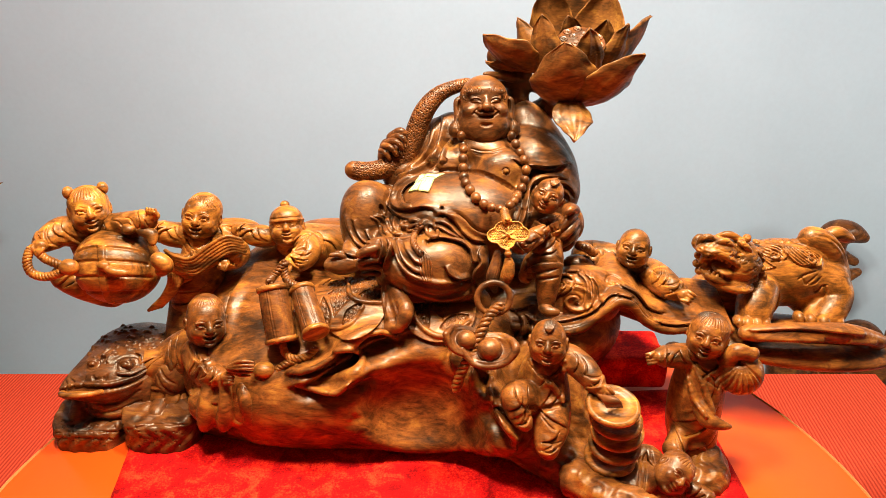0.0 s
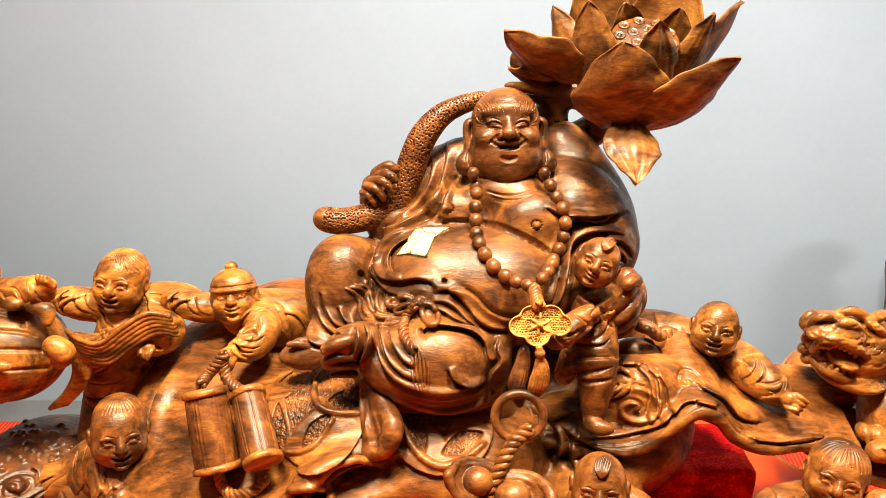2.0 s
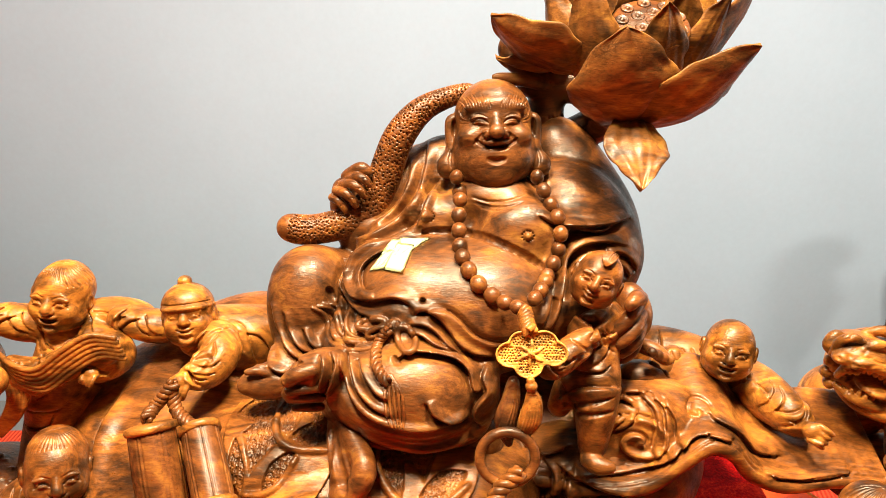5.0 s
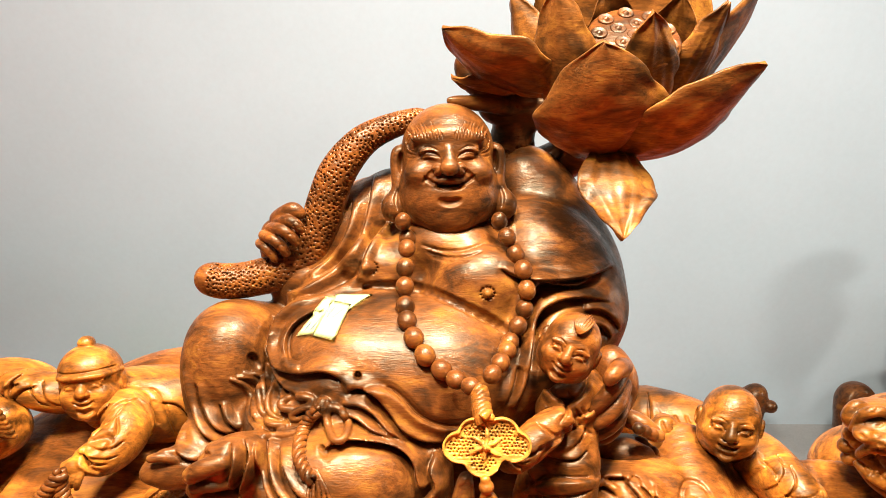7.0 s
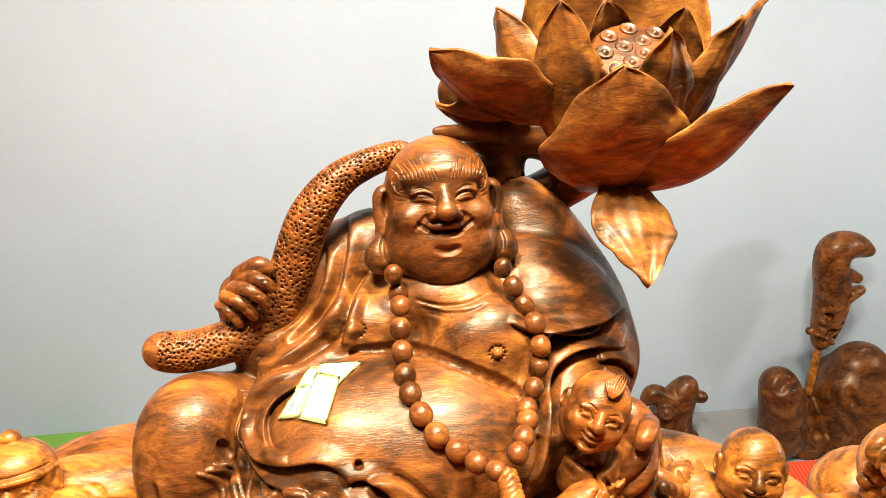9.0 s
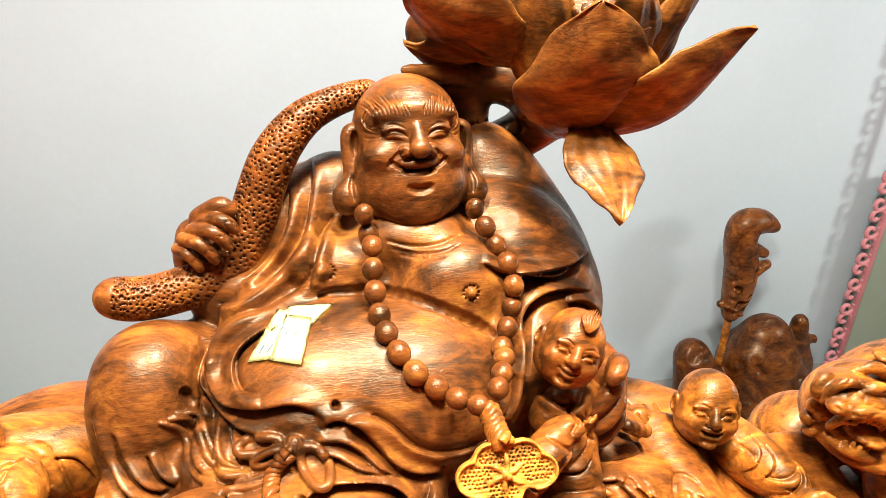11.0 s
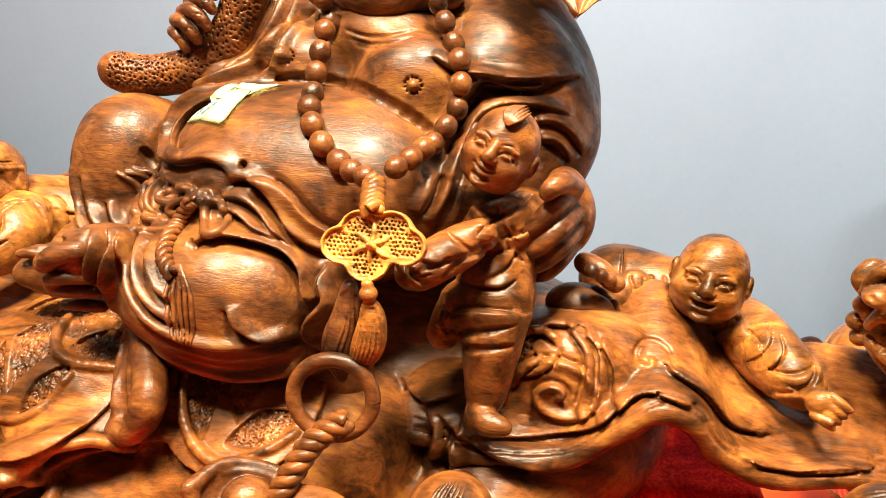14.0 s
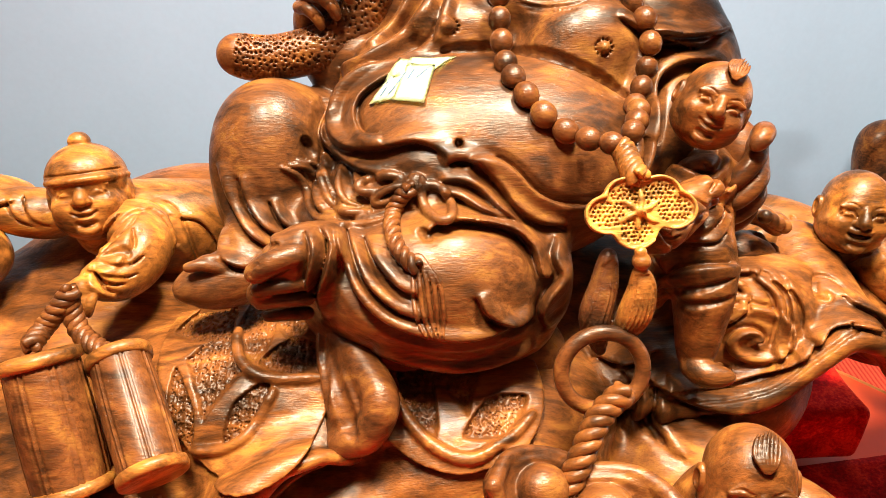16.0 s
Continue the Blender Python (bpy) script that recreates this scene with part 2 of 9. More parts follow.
    def tube(self, pts, k=0.006, cut=False, per=5, scale=1.0):
        """A round bar along a spline of x, y, z, radius."""
        p = spline(pts, per) if per > 1 else np.array(pts, float)
        for a, b in zip(p[:-1], p[1:]):
            r0, r1 = a[3] * scale, b[3] * scale
            ext = max(r0, r1) + k + 2 * self.step
            s, g = self._box(np.minimum(a[:3], b[:3]) - ext, np.maximum(a[:3], b[:3]) + ext)
            if s is None:
                continue
            v = b[:3] - a[:3]
            q = [g[i] - np.float32(a[i]) for i in range(3)]
            h = np.clip((q[0] * v[0] + q[1] * v[1] + q[2] * v[2]) / max(v @ v, 1e-12), 0, 1)
            e = np.sqrt((q[0] - h * v[0]) ** 2 + (q[1] - h * v[1]) ** 2 + (q[2] - h * v[2]) ** 2) - (r0 + h * (r1 - r0))
            self._join(s, e.astype(np.float32), k, cut)
        return self

    def at(self, p):
        """The distance at points, between the grid's values."""
        q = np.clip((p - self.lo) / self.step, 0, self.n - 1.001)
        i = q.astype(int)
        f = q - i
        out = 0
        for j in range(8):
            o = np.array((j & 1, j >> 1 & 1, j >> 2 & 1))
            w = np.prod(np.where(o, f, 1 - f), -1)
            out = out + w * self.d[tuple(np.moveaxis(i + o, -1, 0))]
        return out

    def lay(self, pts, per=5, way=(0, 0.88, -0.47), reach=0.06):
        """Points of a spline, moved along way to where they meet the surface; None where they miss it."""
        p = spline(pts, per) if per > 1 else np.array(pts, float)
        w = np.array(way, float)
        w /= np.linalg.norm(w)
        s = np.arange(-reach, reach, self.step * 0.7)
        d = self.at(p[:, None, :3] + s[None, :, None] * w)
        hit = d < 0
        first = hit.argmax(1)
        out = []
        for j in range(len(p)):
            i = first[j]
            if hit[j].any() and i > 0:
                t = s[i - 1] + (s[i] - s[i - 1]) * d[j, i - 1] / (d[j, i - 1] - d[j, i])
                out.append(np.r_[p[j, :3] + t * w, p[j, 3:]])
            else:
                out.append(None)
        return out, w

    def stroke(self, pts, cut=True, sink=0.0, k=0.002, per=5, way=(0, 0.88, -0.47), reach=0.06):
        """A chisel line, or with cut=False a raised cord, laid on the surface that the tool meets along way."""
        laid, w = self.lay(pts, per, way, reach)
        run = []
        for q in laid + [None]:
            if q is not None:
                run.append((*(q[:3] + (sink + q[3] * (0.3 if cut else -0.4)) * w), q[3]))
            elif run:
                if len(run) > 1:
                    self.tube(run, k, cut, 1)
                run = []
        return self

    def fold(self, pts, h, wide, sharp=0.18, way=(0, 0.88, -0.47), reach=0.03, groove=0.9):
        """A fold of cloth: the surface swells up to the line and drops off sharply on the right of it, as seen along way."""
        laid, w = self.lay(pts, 6, way, 0.07)
        p = np.array([q if l is None else l for l, q in zip(laid, spline(pts, 6))])
        e1 = np.array((1.0, 0, 0)) - w * w[0]
        e1 /= np.linalg.norm(e1)
        e2 = np.cross(e1, w) * -1
        if e2[2] < 0:
            e2 = -e2
        pad = np.array((wide * 1.6, reach + wide, wide * 1.6))
        s, g = self._box(p[:, :3].min(0) - pad, p[:, :3].max(0) + pad)
        if s is None:
            return self
        shape = self.d[s].shape
        lo = np.array([float(g[i].ravel()[0]) for i in range(3)])
        best, side, gain = np.full(shape, 9.0, np.float32), np.zeros(shape, np.float32), np.zeros(shape, np.float32)
        run = np.linspace(0, 1, len(p))
        amp = np.sin(np.pi * np.clip(run, 0.0, 1.0)) ** 0.5 if np.ptp(p[:, 3]) < 1e-9 else p[:, 3] / p[:, 3].max()
        for i in range(len(p) - 1):
            a, b = p[i, :3], p[i + 1, :3]
            c0 = np.clip(np.floor((np.minimum(a, b) - pad - lo) / self.step).astype(int), 0, shape)
            c1 = np.clip(np.ceil((np.maximum(a, b) + pad - lo) / self.step).astype(int) + 1, 0, shape)
            if (c1 <= c0).any():
                continue
            cut = tuple(slice(x, y) for x, y in zip(c0, c1))
            x, y, z = (lo[k] + np.arange(c0[k], c1[k]) * self.step - a[k] for k in range(3))
            x, y, z = x[:, None, None], y[None, :, None], z[None, None, :]
            u, v = x * e1[0] + y * e1[1] + z * e1[2], x * e2[0] + y * e2[1] + z * e2[2]
            far = x * w[0] + y * w[1] + z * w[2]
            bu, bv = (b - a) @ e1, (b - a) @ e2
            n2 = max(bu * bu + bv * bv, 1e-12)
            t = np.clip((u * bu + v * bv) / n2, 0, 1)
            du, dv = u - t * bu, v - t * bv
            r = np.sqrt(du * du + dv * dv)
            near = (r < best[cut]) & (np.abs(far - t * ((b - a) @ w)) < reach)
            best[cut] = np.where(near, r, best[cut])
            side[cut] = np.where(near, np.sign(bv * u - bu * v), side[cut])
            gain[cut] = np.where(near, amp[i] + t * (amp[i + 1] - amp[i]), gain[cut])
        swell = np.clip(1 - best / wide, 0, 1)
        swell = swell * swell * (3 - 2 * swell)
        q = np.clip(1 - best / max(wide * sharp, 3.0 * self.step, 0.5 * h), 0, 1)
        drop = q * q * (3 - 2 * q) * (1 + groove) - groove * np.clip(1 - best / (wide * 0.9), 0, 1)
        self.d[s] -= (h * gain * np.where(side > 0, drop, swell)).astype(np.float32)
        # a crisp chisel line in the hollow beside the crest
        flat = np.c_[p[:, :3] @ e1, p[:, :3] @ e2]
        run = np.gradient(flat, axis=0)
        run /= np.linalg.norm(run, axis=1)[:, None] + 1e-9
        off = max(wide * sharp, 3.0 * self.step, 0.5 * h) * 0.75
        line = [(*(q[:3] + (e1 * d[1] - e2 * d[0]) * off), max(0.0017, 1.25 * self.step) * (0.30 + 0.70 * a)) for q, d, a in zip(p, run, amp)]
        return self.stroke(line[1:-1:2], True, 0.0010, self.step * 0.5, 3, way, 0.02)

    def skin(self, name):
        """A mesh of the surface, one vertex in every cell that it crosses."""
        d, n = self.d, self.n
        inside = d < 0
        c = n - 1
        cnt = np.zeros(c, np.int8)
        for i in range(8):
            o = (i & 1, i >> 1 & 1, i >> 2 & 1)
            cnt += inside[o[0]:o[0] + c[0], o[1]:o[1] + c[1], o[2]:o[2] + c[2]]
        cells = np.argwhere((cnt > 0) & (cnt < 8))
        index = np.full(c, -1, np.int32)
        index[tuple(cells.T)] = np.arange(len(cells))
        val = [d[tuple((cells + (i & 1, i >> 1 & 1, i >> 2 & 1)).T)] for i in range(8)]
        acc, num = np.zeros((len(cells), 3)), np.zeros(len(cells))
        for i in range(8):
            for ax in range(3):
                j = i | 1 << ax
                if j == i:
                    continue
                hit = (val[i] < 0) != (val[j] < 0)
                w = np.where(hit, val[i] / np.where(hit, val[i] - val[j], 1), 0)
                p = np.tile(np.array((i & 1, i >> 1 & 1, i >> 2 & 1), float), (len(cells), 1))
                p[:, ax] += w
                acc += p * hit[:, None]
                num += hit
        verts = self.lo + (cells + acc / num[:, None]) * self.step
        quads = []
        for ax in range(3):
            u, v = (ax + 1) % 3, (ax + 2) % 3
            a = np.take(inside, range(0, c[ax]), ax)
            b = np.take(inside, range(1, n[ax]), ax)
            for flag, flip in ((a & ~b, False), (b & ~a, True)):
                e = np.argwhere(flag)
                e = e[(e[:, u] > 0) & (e[:, v] > 0) & (e[:, u] < c[u]) & (e[:, v] < c[v])]
                du, dv = np.eye(3, dtype=int)[u], np.eye(3, dtype=int)[v]
                q = np.stack([index[tuple((e - o).T)] for o in (du + dv, dv, 0 * du, du)], 1)
                quads.append(q[:, ::-1] if flip else q)
        quads = np.vstack(quads)
        me = bpy.data.meshes.new(name)
        me.vertices.add(len(verts))
        me.vertices.foreach_set("co", verts.astype(np.float32).ravel())
        me.loops.add(quads.size)
        me.loops.foreach_set("vertex_index", quads.astype(np.int32).ravel())
        me.polygons.add(len(quads))
        me.polygons.foreach_set("loop_start", np.arange(0, quads.size, 4, dtype=np.int32))
        me.polygons.foreach_set("use_smooth", np.ones(len(quads), bool))
        me.update(calc_edges=True)
        return me


def merge(name, *pieces):
    """One mesh out of several, each with a pose or None."""
    bm = bmesh.new()
    for me, m in pieces:
        first = len(bm.verts)
        bm.from_mesh(me)
        if m is not None:
            bm.verts.ensure_lookup_table()
            bmesh.ops.transform(bm, matrix=m, verts=bm.verts[first:])
    out = bpy.data.meshes.new(name)
    bm.to_mesh(out)
    bm.free()
    for me, m in pieces:
        if not me.users:
            bpy.data.meshes.remove(me)
    return out


def box_mesh(lo, hi, bevel=0.0, seg=2):
    bm = bmesh.new()
    bmesh.ops.create_cube(bm, size=1)
    lo, hi = Vector(lo), Vector(hi)
    for v in bm.verts:
        v.co = Vector((lo[i] + (v.co[i] + 0.5) * (hi[i] - lo[i]) for i in range(3)))
    if bevel:
        bmesh.ops.bevel(bm, geom=bm.edges[:], offset=bevel, segments=seg, affect="EDGES", profile=0.5)
    return bm


def lathe(profile, seg=32):
    """A turned solid about z from (radius, height) rows, closed at both ends."""
    bm = bmesh.new()
    rings = [[bm.verts.new((r * math.cos(2 * math.pi * i / seg), r * math.sin(2 * math.pi * i / seg), h)) for i in range(seg)] for r, h in profile]
    for a, b in zip(rings, rings[1:]):
        for i in range(seg):
            bm.faces.new((a[i], a[(i + 1) % seg], b[(i + 1) % seg], b[i]))
    bm.faces.new(rings[0][::-1])
    bm.faces.new(rings[-1])
    return bm


def sweep(bm, pts, seg=8, close=True):
    """A round bar along rows of x, y, z, radius."""
    p = np.array(pts, float)
    prev, up = None, Vector((0.13, 0.31, 0.94))
    for i in range(len(p)):
        d = Vector(p[min(i + 1, len(p) - 1), :3] - p[max(i - 1, 0), :3]).normalized()
        s = d.cross(up).normalized()
        up = s.cross(d).normalized()
        ring = [bm.verts.new(Vector(p[i, :3]) + (s * math.cos(2 * math.pi * j / seg) + up * math.sin(2 * math.pi * j / seg)) * p[i, 3]) for j in range(seg)]
        if prev:
            for j in range(seg):
                bm.faces.new((prev[j], prev[(j + 1) % seg], ring[(j + 1) % seg], ring[j]))
        elif close:
            bm.faces.new(ring[::-1])
        prev = ring
    if close:
        bm.faces.new(prev)
    return bm


def ring_band(profile, seg=128):
    """A closed ring about z from (radius, height) rows."""
    bm = bmesh.new()
    rings = [[bm.verts.new((r * math.cos(2 * math.pi * i / seg), r * math.sin(2 * math.pi * i / seg), h)) for i in range(seg)] for r, h in profile]
    for a, b in zip(rings, rings[1:] + rings[:1]):
        for i in range(seg):
            bm.faces.new((a[i], a[(i + 1) % seg], b[(i + 1) % seg], b[i]))
    return bm


def place(bm, m):
    bmesh.ops.transform(bm, matrix=m, verts=bm.verts)
    return bm


def frame_of(c, axis, side=(0, 0, 1)):
    """A pose at c whose z points along axis."""
    z = Vector(axis).normalized()
    x = Vector(side).cross(z)
    x = x.normalized() if x.length > 1e-4 else Vector((1, 0, 0))
    m = Matrix((x, z.cross(x), z)).transposed().to_4x4()
    return Matrix.Translation(c) @ m


# ---- the room ----
STAGE_Y, WALL_Y, TABLE_Z, LOW_Z = 2.33, 3.72, 0.64, -0.98
tagged(part("floor", box_mesh((-4, -2.5, LOW_Z - 0.1), (4, WALL_Y, LOW_Z)), CONCRETE), "plain grey concrete floor", "floor", kind="structure")
tagged(part("stage", box_mesh((-3.4, -2.4, LOW_Z), (1.62, STAGE_Y, 0), 0.006), CARPET), "low stage covered with ribbed red carpet", "stage", kind="structure")
tagged(part("wall_back", box_mesh((-4.1, WALL_Y, LOW_Z - 0.1), (4.1, WALL_Y + 0.12, 3.0)), WALL), "pale blue-grey painted plaster wall", "wall", kind="structure")
# three unseen walls close the room, darkened so that little light bounces back
tagged(part("wall_front", box_mesh((-4.1, -2.62, LOW_Z - 0.1), (4.1, -2.5, 3.0)), DIMWALL), "unseen wall, dark brown to cut bounced light", "wall", kind="structure")
tagged(part("wall_west", box_mesh((-4.1, -2.5, LOW_Z - 0.1), (-4, WALL_Y, 3.0)), DIMWALL), "unseen wall, dark brown to cut bounced light", "wall", kind="structure")
tagged(part("wall_east", box_mesh((4, -2.5, LOW_Z - 0.1), (4.1, WALL_Y, 3.0)), DIMWALL), "unseen wall, dark brown to cut bounced light", "wall", kind="structure")
tagged(part("ceiling", box_mesh((-4.1, -2.62, 3.0), (4.1, WALL_Y + 0.12, 3.1)), CEILING), "plain white painted ceiling", "ceiling", kind="structure")

# ---- the round table and its cloth ----
table = thing("round_table", "round table with a glossy orange-red top and pale gold edge", "table")
TX, TY, TR = -0.02, 0.945, 0.785
part("tabletop", place(smooth(lathe([(TR - 0.01, TABLE_Z - 0.03), (TR - 0.002, TABLE_Z - 0.025), (TR - 0.002, TABLE_Z - 0.004), (TR - 0.006, TABLE_Z)], 128)), pose(TX, TY, 0)), ORANGE, table)
part("edge_band", place(ring_band([(TR - 0.003, TABLE_Z - 0.02), (TR + 0.0012, TABLE_Z - 0.016), (TR + 0.0012, TABLE_Z - 0.001), (TR - 0.001, TABLE_Z + 0.0006)]), pose(TX, TY, 0)), GOLDTRIM, table, "pale gold edge band")
part("pedestal", place(smooth(lathe([(0.3, 0), (0.3, 0.04), (0.08, 0.07), (0.08, TABLE_Z - 0.06), (0.2, TABLE_Z - 0.03)], 48)), pose(TX, TY, 0)), ORANGE, table)

# ---- the carving ----
carving = thing("wood_carving", "varnished brown hardwood root carved with figures and a lotus", "carving")
rng = random.Random(7)


def head(hair="bald", mouth="smile", step=0.032, lobes=False, wide=1.0):
    """A carved head of unit radius, facing -y."""
    c = Clay((-1.75, -1.5, -1.75), (1.75, 1.4, 1.95), step)
    way = (0, 1, 0)
    c.ball((0, 0.1, 0.28), (0.93 * wide, 0.98, 1.0), k=0.2).ball((0, -0.06, -0.36), (0.97 * wide, 0.88, 0.78), k=0.3)
    if lobes:
        c.ball((0, 0.05, 0.42), (0.93, 0.95, 1.02), k=0.1).ball((0, -0.10, -0.58), (1.02, 0.86, 0.80), k=0.2)
    for s in (-1, 1):
        c.ball((s * 0.52, -0.60, -0.16), (0.34, 0.30, 0.30), k=0.2)
        c.ball((s * 0.42, -0.76, 0.40), (0.30, 0.14 if lobes else 0.08, 0.10), (0, s * 12, 0), k=0.15)
        c.ball((s * 0.40, -0.80, 0.17), (0.22, 0.12, 0.09), k=0.06)
        c.ball((s * 0.98 * wide, 0.1, 0.05), (0.13, 0.24, 0.34), k=0.06).ball((s * 1.06 * wide, 0.02, 0.08), (0.07, 0.12, 0.2), k=0.04, cut=True)
    c.tube([(0, -0.84, 0.36, 0.07), (0, -0.98, 0.1, 0.11), (0, -1.04, -0.02, 0.14)], 0.1)
    for s in (-1, 1):
        c.ball((s * 0.16, -0.96, -0.06), (0.11, 0.12, 0.09), k=0.05)
        c.ball((s * 0.08, -1.05, -0.15), 0.04, k=0.03, cut=True)
        c.stroke([(s * 0.66, -0.8, 0.08, 0.03), (s * 0.54, -0.8, 0.21, 0.045), (s * 0.38, -0.8, 0.26, 0.055), (s * 0.20, -0.8, 0.13, 0.035)], way=way, reach=0.6, k=0.015)
        if lobes:
            c.stroke([(s * 0.64, -0.8, 0.20, 0.025), (s * 0.42, -0.8, 0.36, 0.03), (s * 0.2, -0.8, 0.26, 0.025)], cut=False, way=way, reach=0.6, k=0.04)
            c.stroke([(s * 0.26, -0.8, -0.02, 0.015), (s * 0.40, -0.8, -0.2, 0.022), (s * 0.48, -0.8, -0.38, 0.012)], way=way, reach=0.6, k=0.09)
        else:
            c.stroke([(s * 0.66, -0.8, 0.40, 0.012), (s * 0.44, -0.8, 0.48, 0.028), (s * 0.18, -0.8, 0.40, 0.012)], way=way, reach=0.6, k=0.03)
    if mouth == "laugh":
        c.ball((0, -0.98, -0.39), (0.50 if lobes else 0.36, 0.28, 0.16), k=0.03, cut=True)
        c.ball((0, -0.80, -0.43), (0.2, 0.12, 0.06), k=0.03)
        c.tube([(-0.56, -0.70, -0.15, 0.05), (-0.2, -0.94, -0.26, 0.07), (0, -0.97, -0.25, 0.07), (0.2, -0.94, -0.26, 0.07), (0.56, -0.70, -0.15, 0.05)], 0.04)
        c.tube([(-0.48, -0.74, -0.26, 0.04), (-0.24, -0.88, -0.54, 0.07), (0, -0.92, -0.58, 0.08), (0.24, -0.88, -0.54, 0.07), (0.48, -0.74, -0.26, 0.04)], 0.04)
    else:
        c.tube([(-0.22, -0.86, -0.33, 0.05), (0, -0.94, -0.34, 0.07), (0.22, -0.86, -0.33, 0.05)], 0.06)
        c.tube([(-0.18, -0.86, -0.47, 0.05), (0, -0.92, -0.49, 0.07), (0.18, -0.86, -0.47, 0.05)], 0.06)
        c.stroke([(-0.34, -0.8, -0.33, 0.03), (-0.16, -0.8, -0.41, 0.04), (0, -0.8, -0.42, 0.05), (0.16, -0.8, -0.41, 0.04), (0.34, -0.8, -0.33, 0.03)], way=way, reach=0.6, k=0.03)
    c.ball((0, -0.80, -0.80), (0.26, 0.18, 0.16), k=0.15)
    c.stroke([(-0.22, -0.8, -0.63, 0.03), (0, -0.8, -0.67, 0.035), (0.22, -0.8, -0.63, 0.03)], way=way, reach=0.6, k=0.1)
    if lobes:
        for s in (-1, 1):
            c.tube([(s * 1.0, 0.05, 0.36, 0.15), (s * 1.12, -0.02, 0.0, 0.15), (s * 1.2, -0.12, -0.45, 0.15), (s * 1.30, -0.2, -0.85, 0.30)], 0.08)
            c.ball((s * 1.20, -0.18, 0.12), (0.08, 0.16, 0.26), k=0.06, cut=True)
            c.ball((s * 1.30, -0.44, -0.5), (0.07, 0.12, 0.24), k=0.06, cut=True)
        c.stroke([(-0.62, -0.6, -1.0, 0.02), (-0.3, -0.7, -1.12, 0.03), (0, -0.7, -1.15, 0.03), (0.3, -0.7, -1.12, 0.03), (0.62, -0.6, -1.0, 0.02)], way=way, reach=0.6, k=0.08)
        for s in (-1, 1):
            for i in range(13):
                u = 0.08 + 0.06 * i
                v = 0.70 + 0.10 * math.sin(u * 3.2)
                c.stroke([(s * u, -0.8, v - 0.16, 0.014), (s * (u + 0.03), -0.8, v + 0.02, 0.022), (s * (u + 0.07), -0.8, v + 0.20, 0.008)], way=way, reach=0.8, k=0.012)
    if hair in ("hair", "buns", "side"):
        cap, size = ((0, 0.24, 0.42), (1.02 * wide, 0.98, 0.95)) if hair != "side" else ((0.10, 0.26, 0.40), (1.0, 0.96, 0.98))
        c.ball(cap, size, k=0.05)
        for i in range(-7, 8):
            lock = []
            for j in range(9):
                lat = 1.45 - 0.135 * j
                lon = i * 0.2 + (0.5 * j / 8 if hair == "side" else 0)
                lock.append((cap[0] + size[0] * math.cos(lat) * math.sin(lon), cap[1] - size[1] * math.cos(lat) * math.cos(lon), cap[2] + size[2] * math.sin(lat), 0.026))
            c.tube(lock, 0.02, True, 2)
    if hair == "buns":
        for s in (-1, 1):
            c.ball((s * 0.86, 0.15, 1.12), (0.30, 0.3, 0.34), k=0.06)
            c.stroke([(s * 0.62, 0, 1.2, 0.04), (s * 0.9, 0, 0.92, 0.04), (s * 1.1, 0, 0.85, 0.04)], way=way, reach=1.0, k=0.02)
    if hair == "thin":
        c.ball((0.05, 0.30, 0.48), (0.97, 0.92, 0.98), k=0.03)
        for i in range(-6, 9):
            lock = [(0.05 + 0.97 * math.cos(l) * math.sin(i * 0.2), 0.30 - 0.92 * math.cos(l) * math.cos(i * 0.2), 0.48 + 0.98 * math.sin(l), 0.02) for l in np.linspace(1.5, 0.75 - 0.04 * abs(i), 7)]
            c.tube(lock, 0.015, True, 2)
    if hair == "tuft":
        for i in range(-3, 4):
            a = abs(i) / 3
            c.tube([(i * 0.02, -0.82, 0.90, 0.02), (i * 0.06, -0.76, 1.06, 0.04), (i * 0.085, -0.62, 1.22 - 0.05 * a, 0.044), (i * 0.085 + 0.05, -0.42, 1.38 - 0.08 * a, 0.038), (i * 0.07 + 0.12, -0.22, 1.50 - 0.10 * a, 0.016)], 0.006)
    if hair == "hat":
        c.ball((0, 0.08, 0.52), (1.08, 1.10, 0.95), k=0.03)
        c.tube([(-1.06, 0.1, 0.50, 0.09), (-0.75, -0.72, 0.50, 0.09), (0, -1.03, 0.50, 0.09), (0.75, -0.72, 0.50, 0.09), (1.06, 0.1, 0.50, 0.09)], 0.02)
        c.stroke([(-1.0, 0, 0.68, 0.03), (0, -0.8, 0.66, 0.03), (1.0, 0, 0.68, 0.03)], way=way, reach=1.2, k=0.02)
        c.ball((0, 0.0, 1.50), (0.30, 0.30, 0.26), k=0.03)
        for s in (-1, 1):
            c.ball((s * 1.02, 0.2, 0.1), (0.12, 0.3, 0.36), k=0.06)
    return c.skin("head")


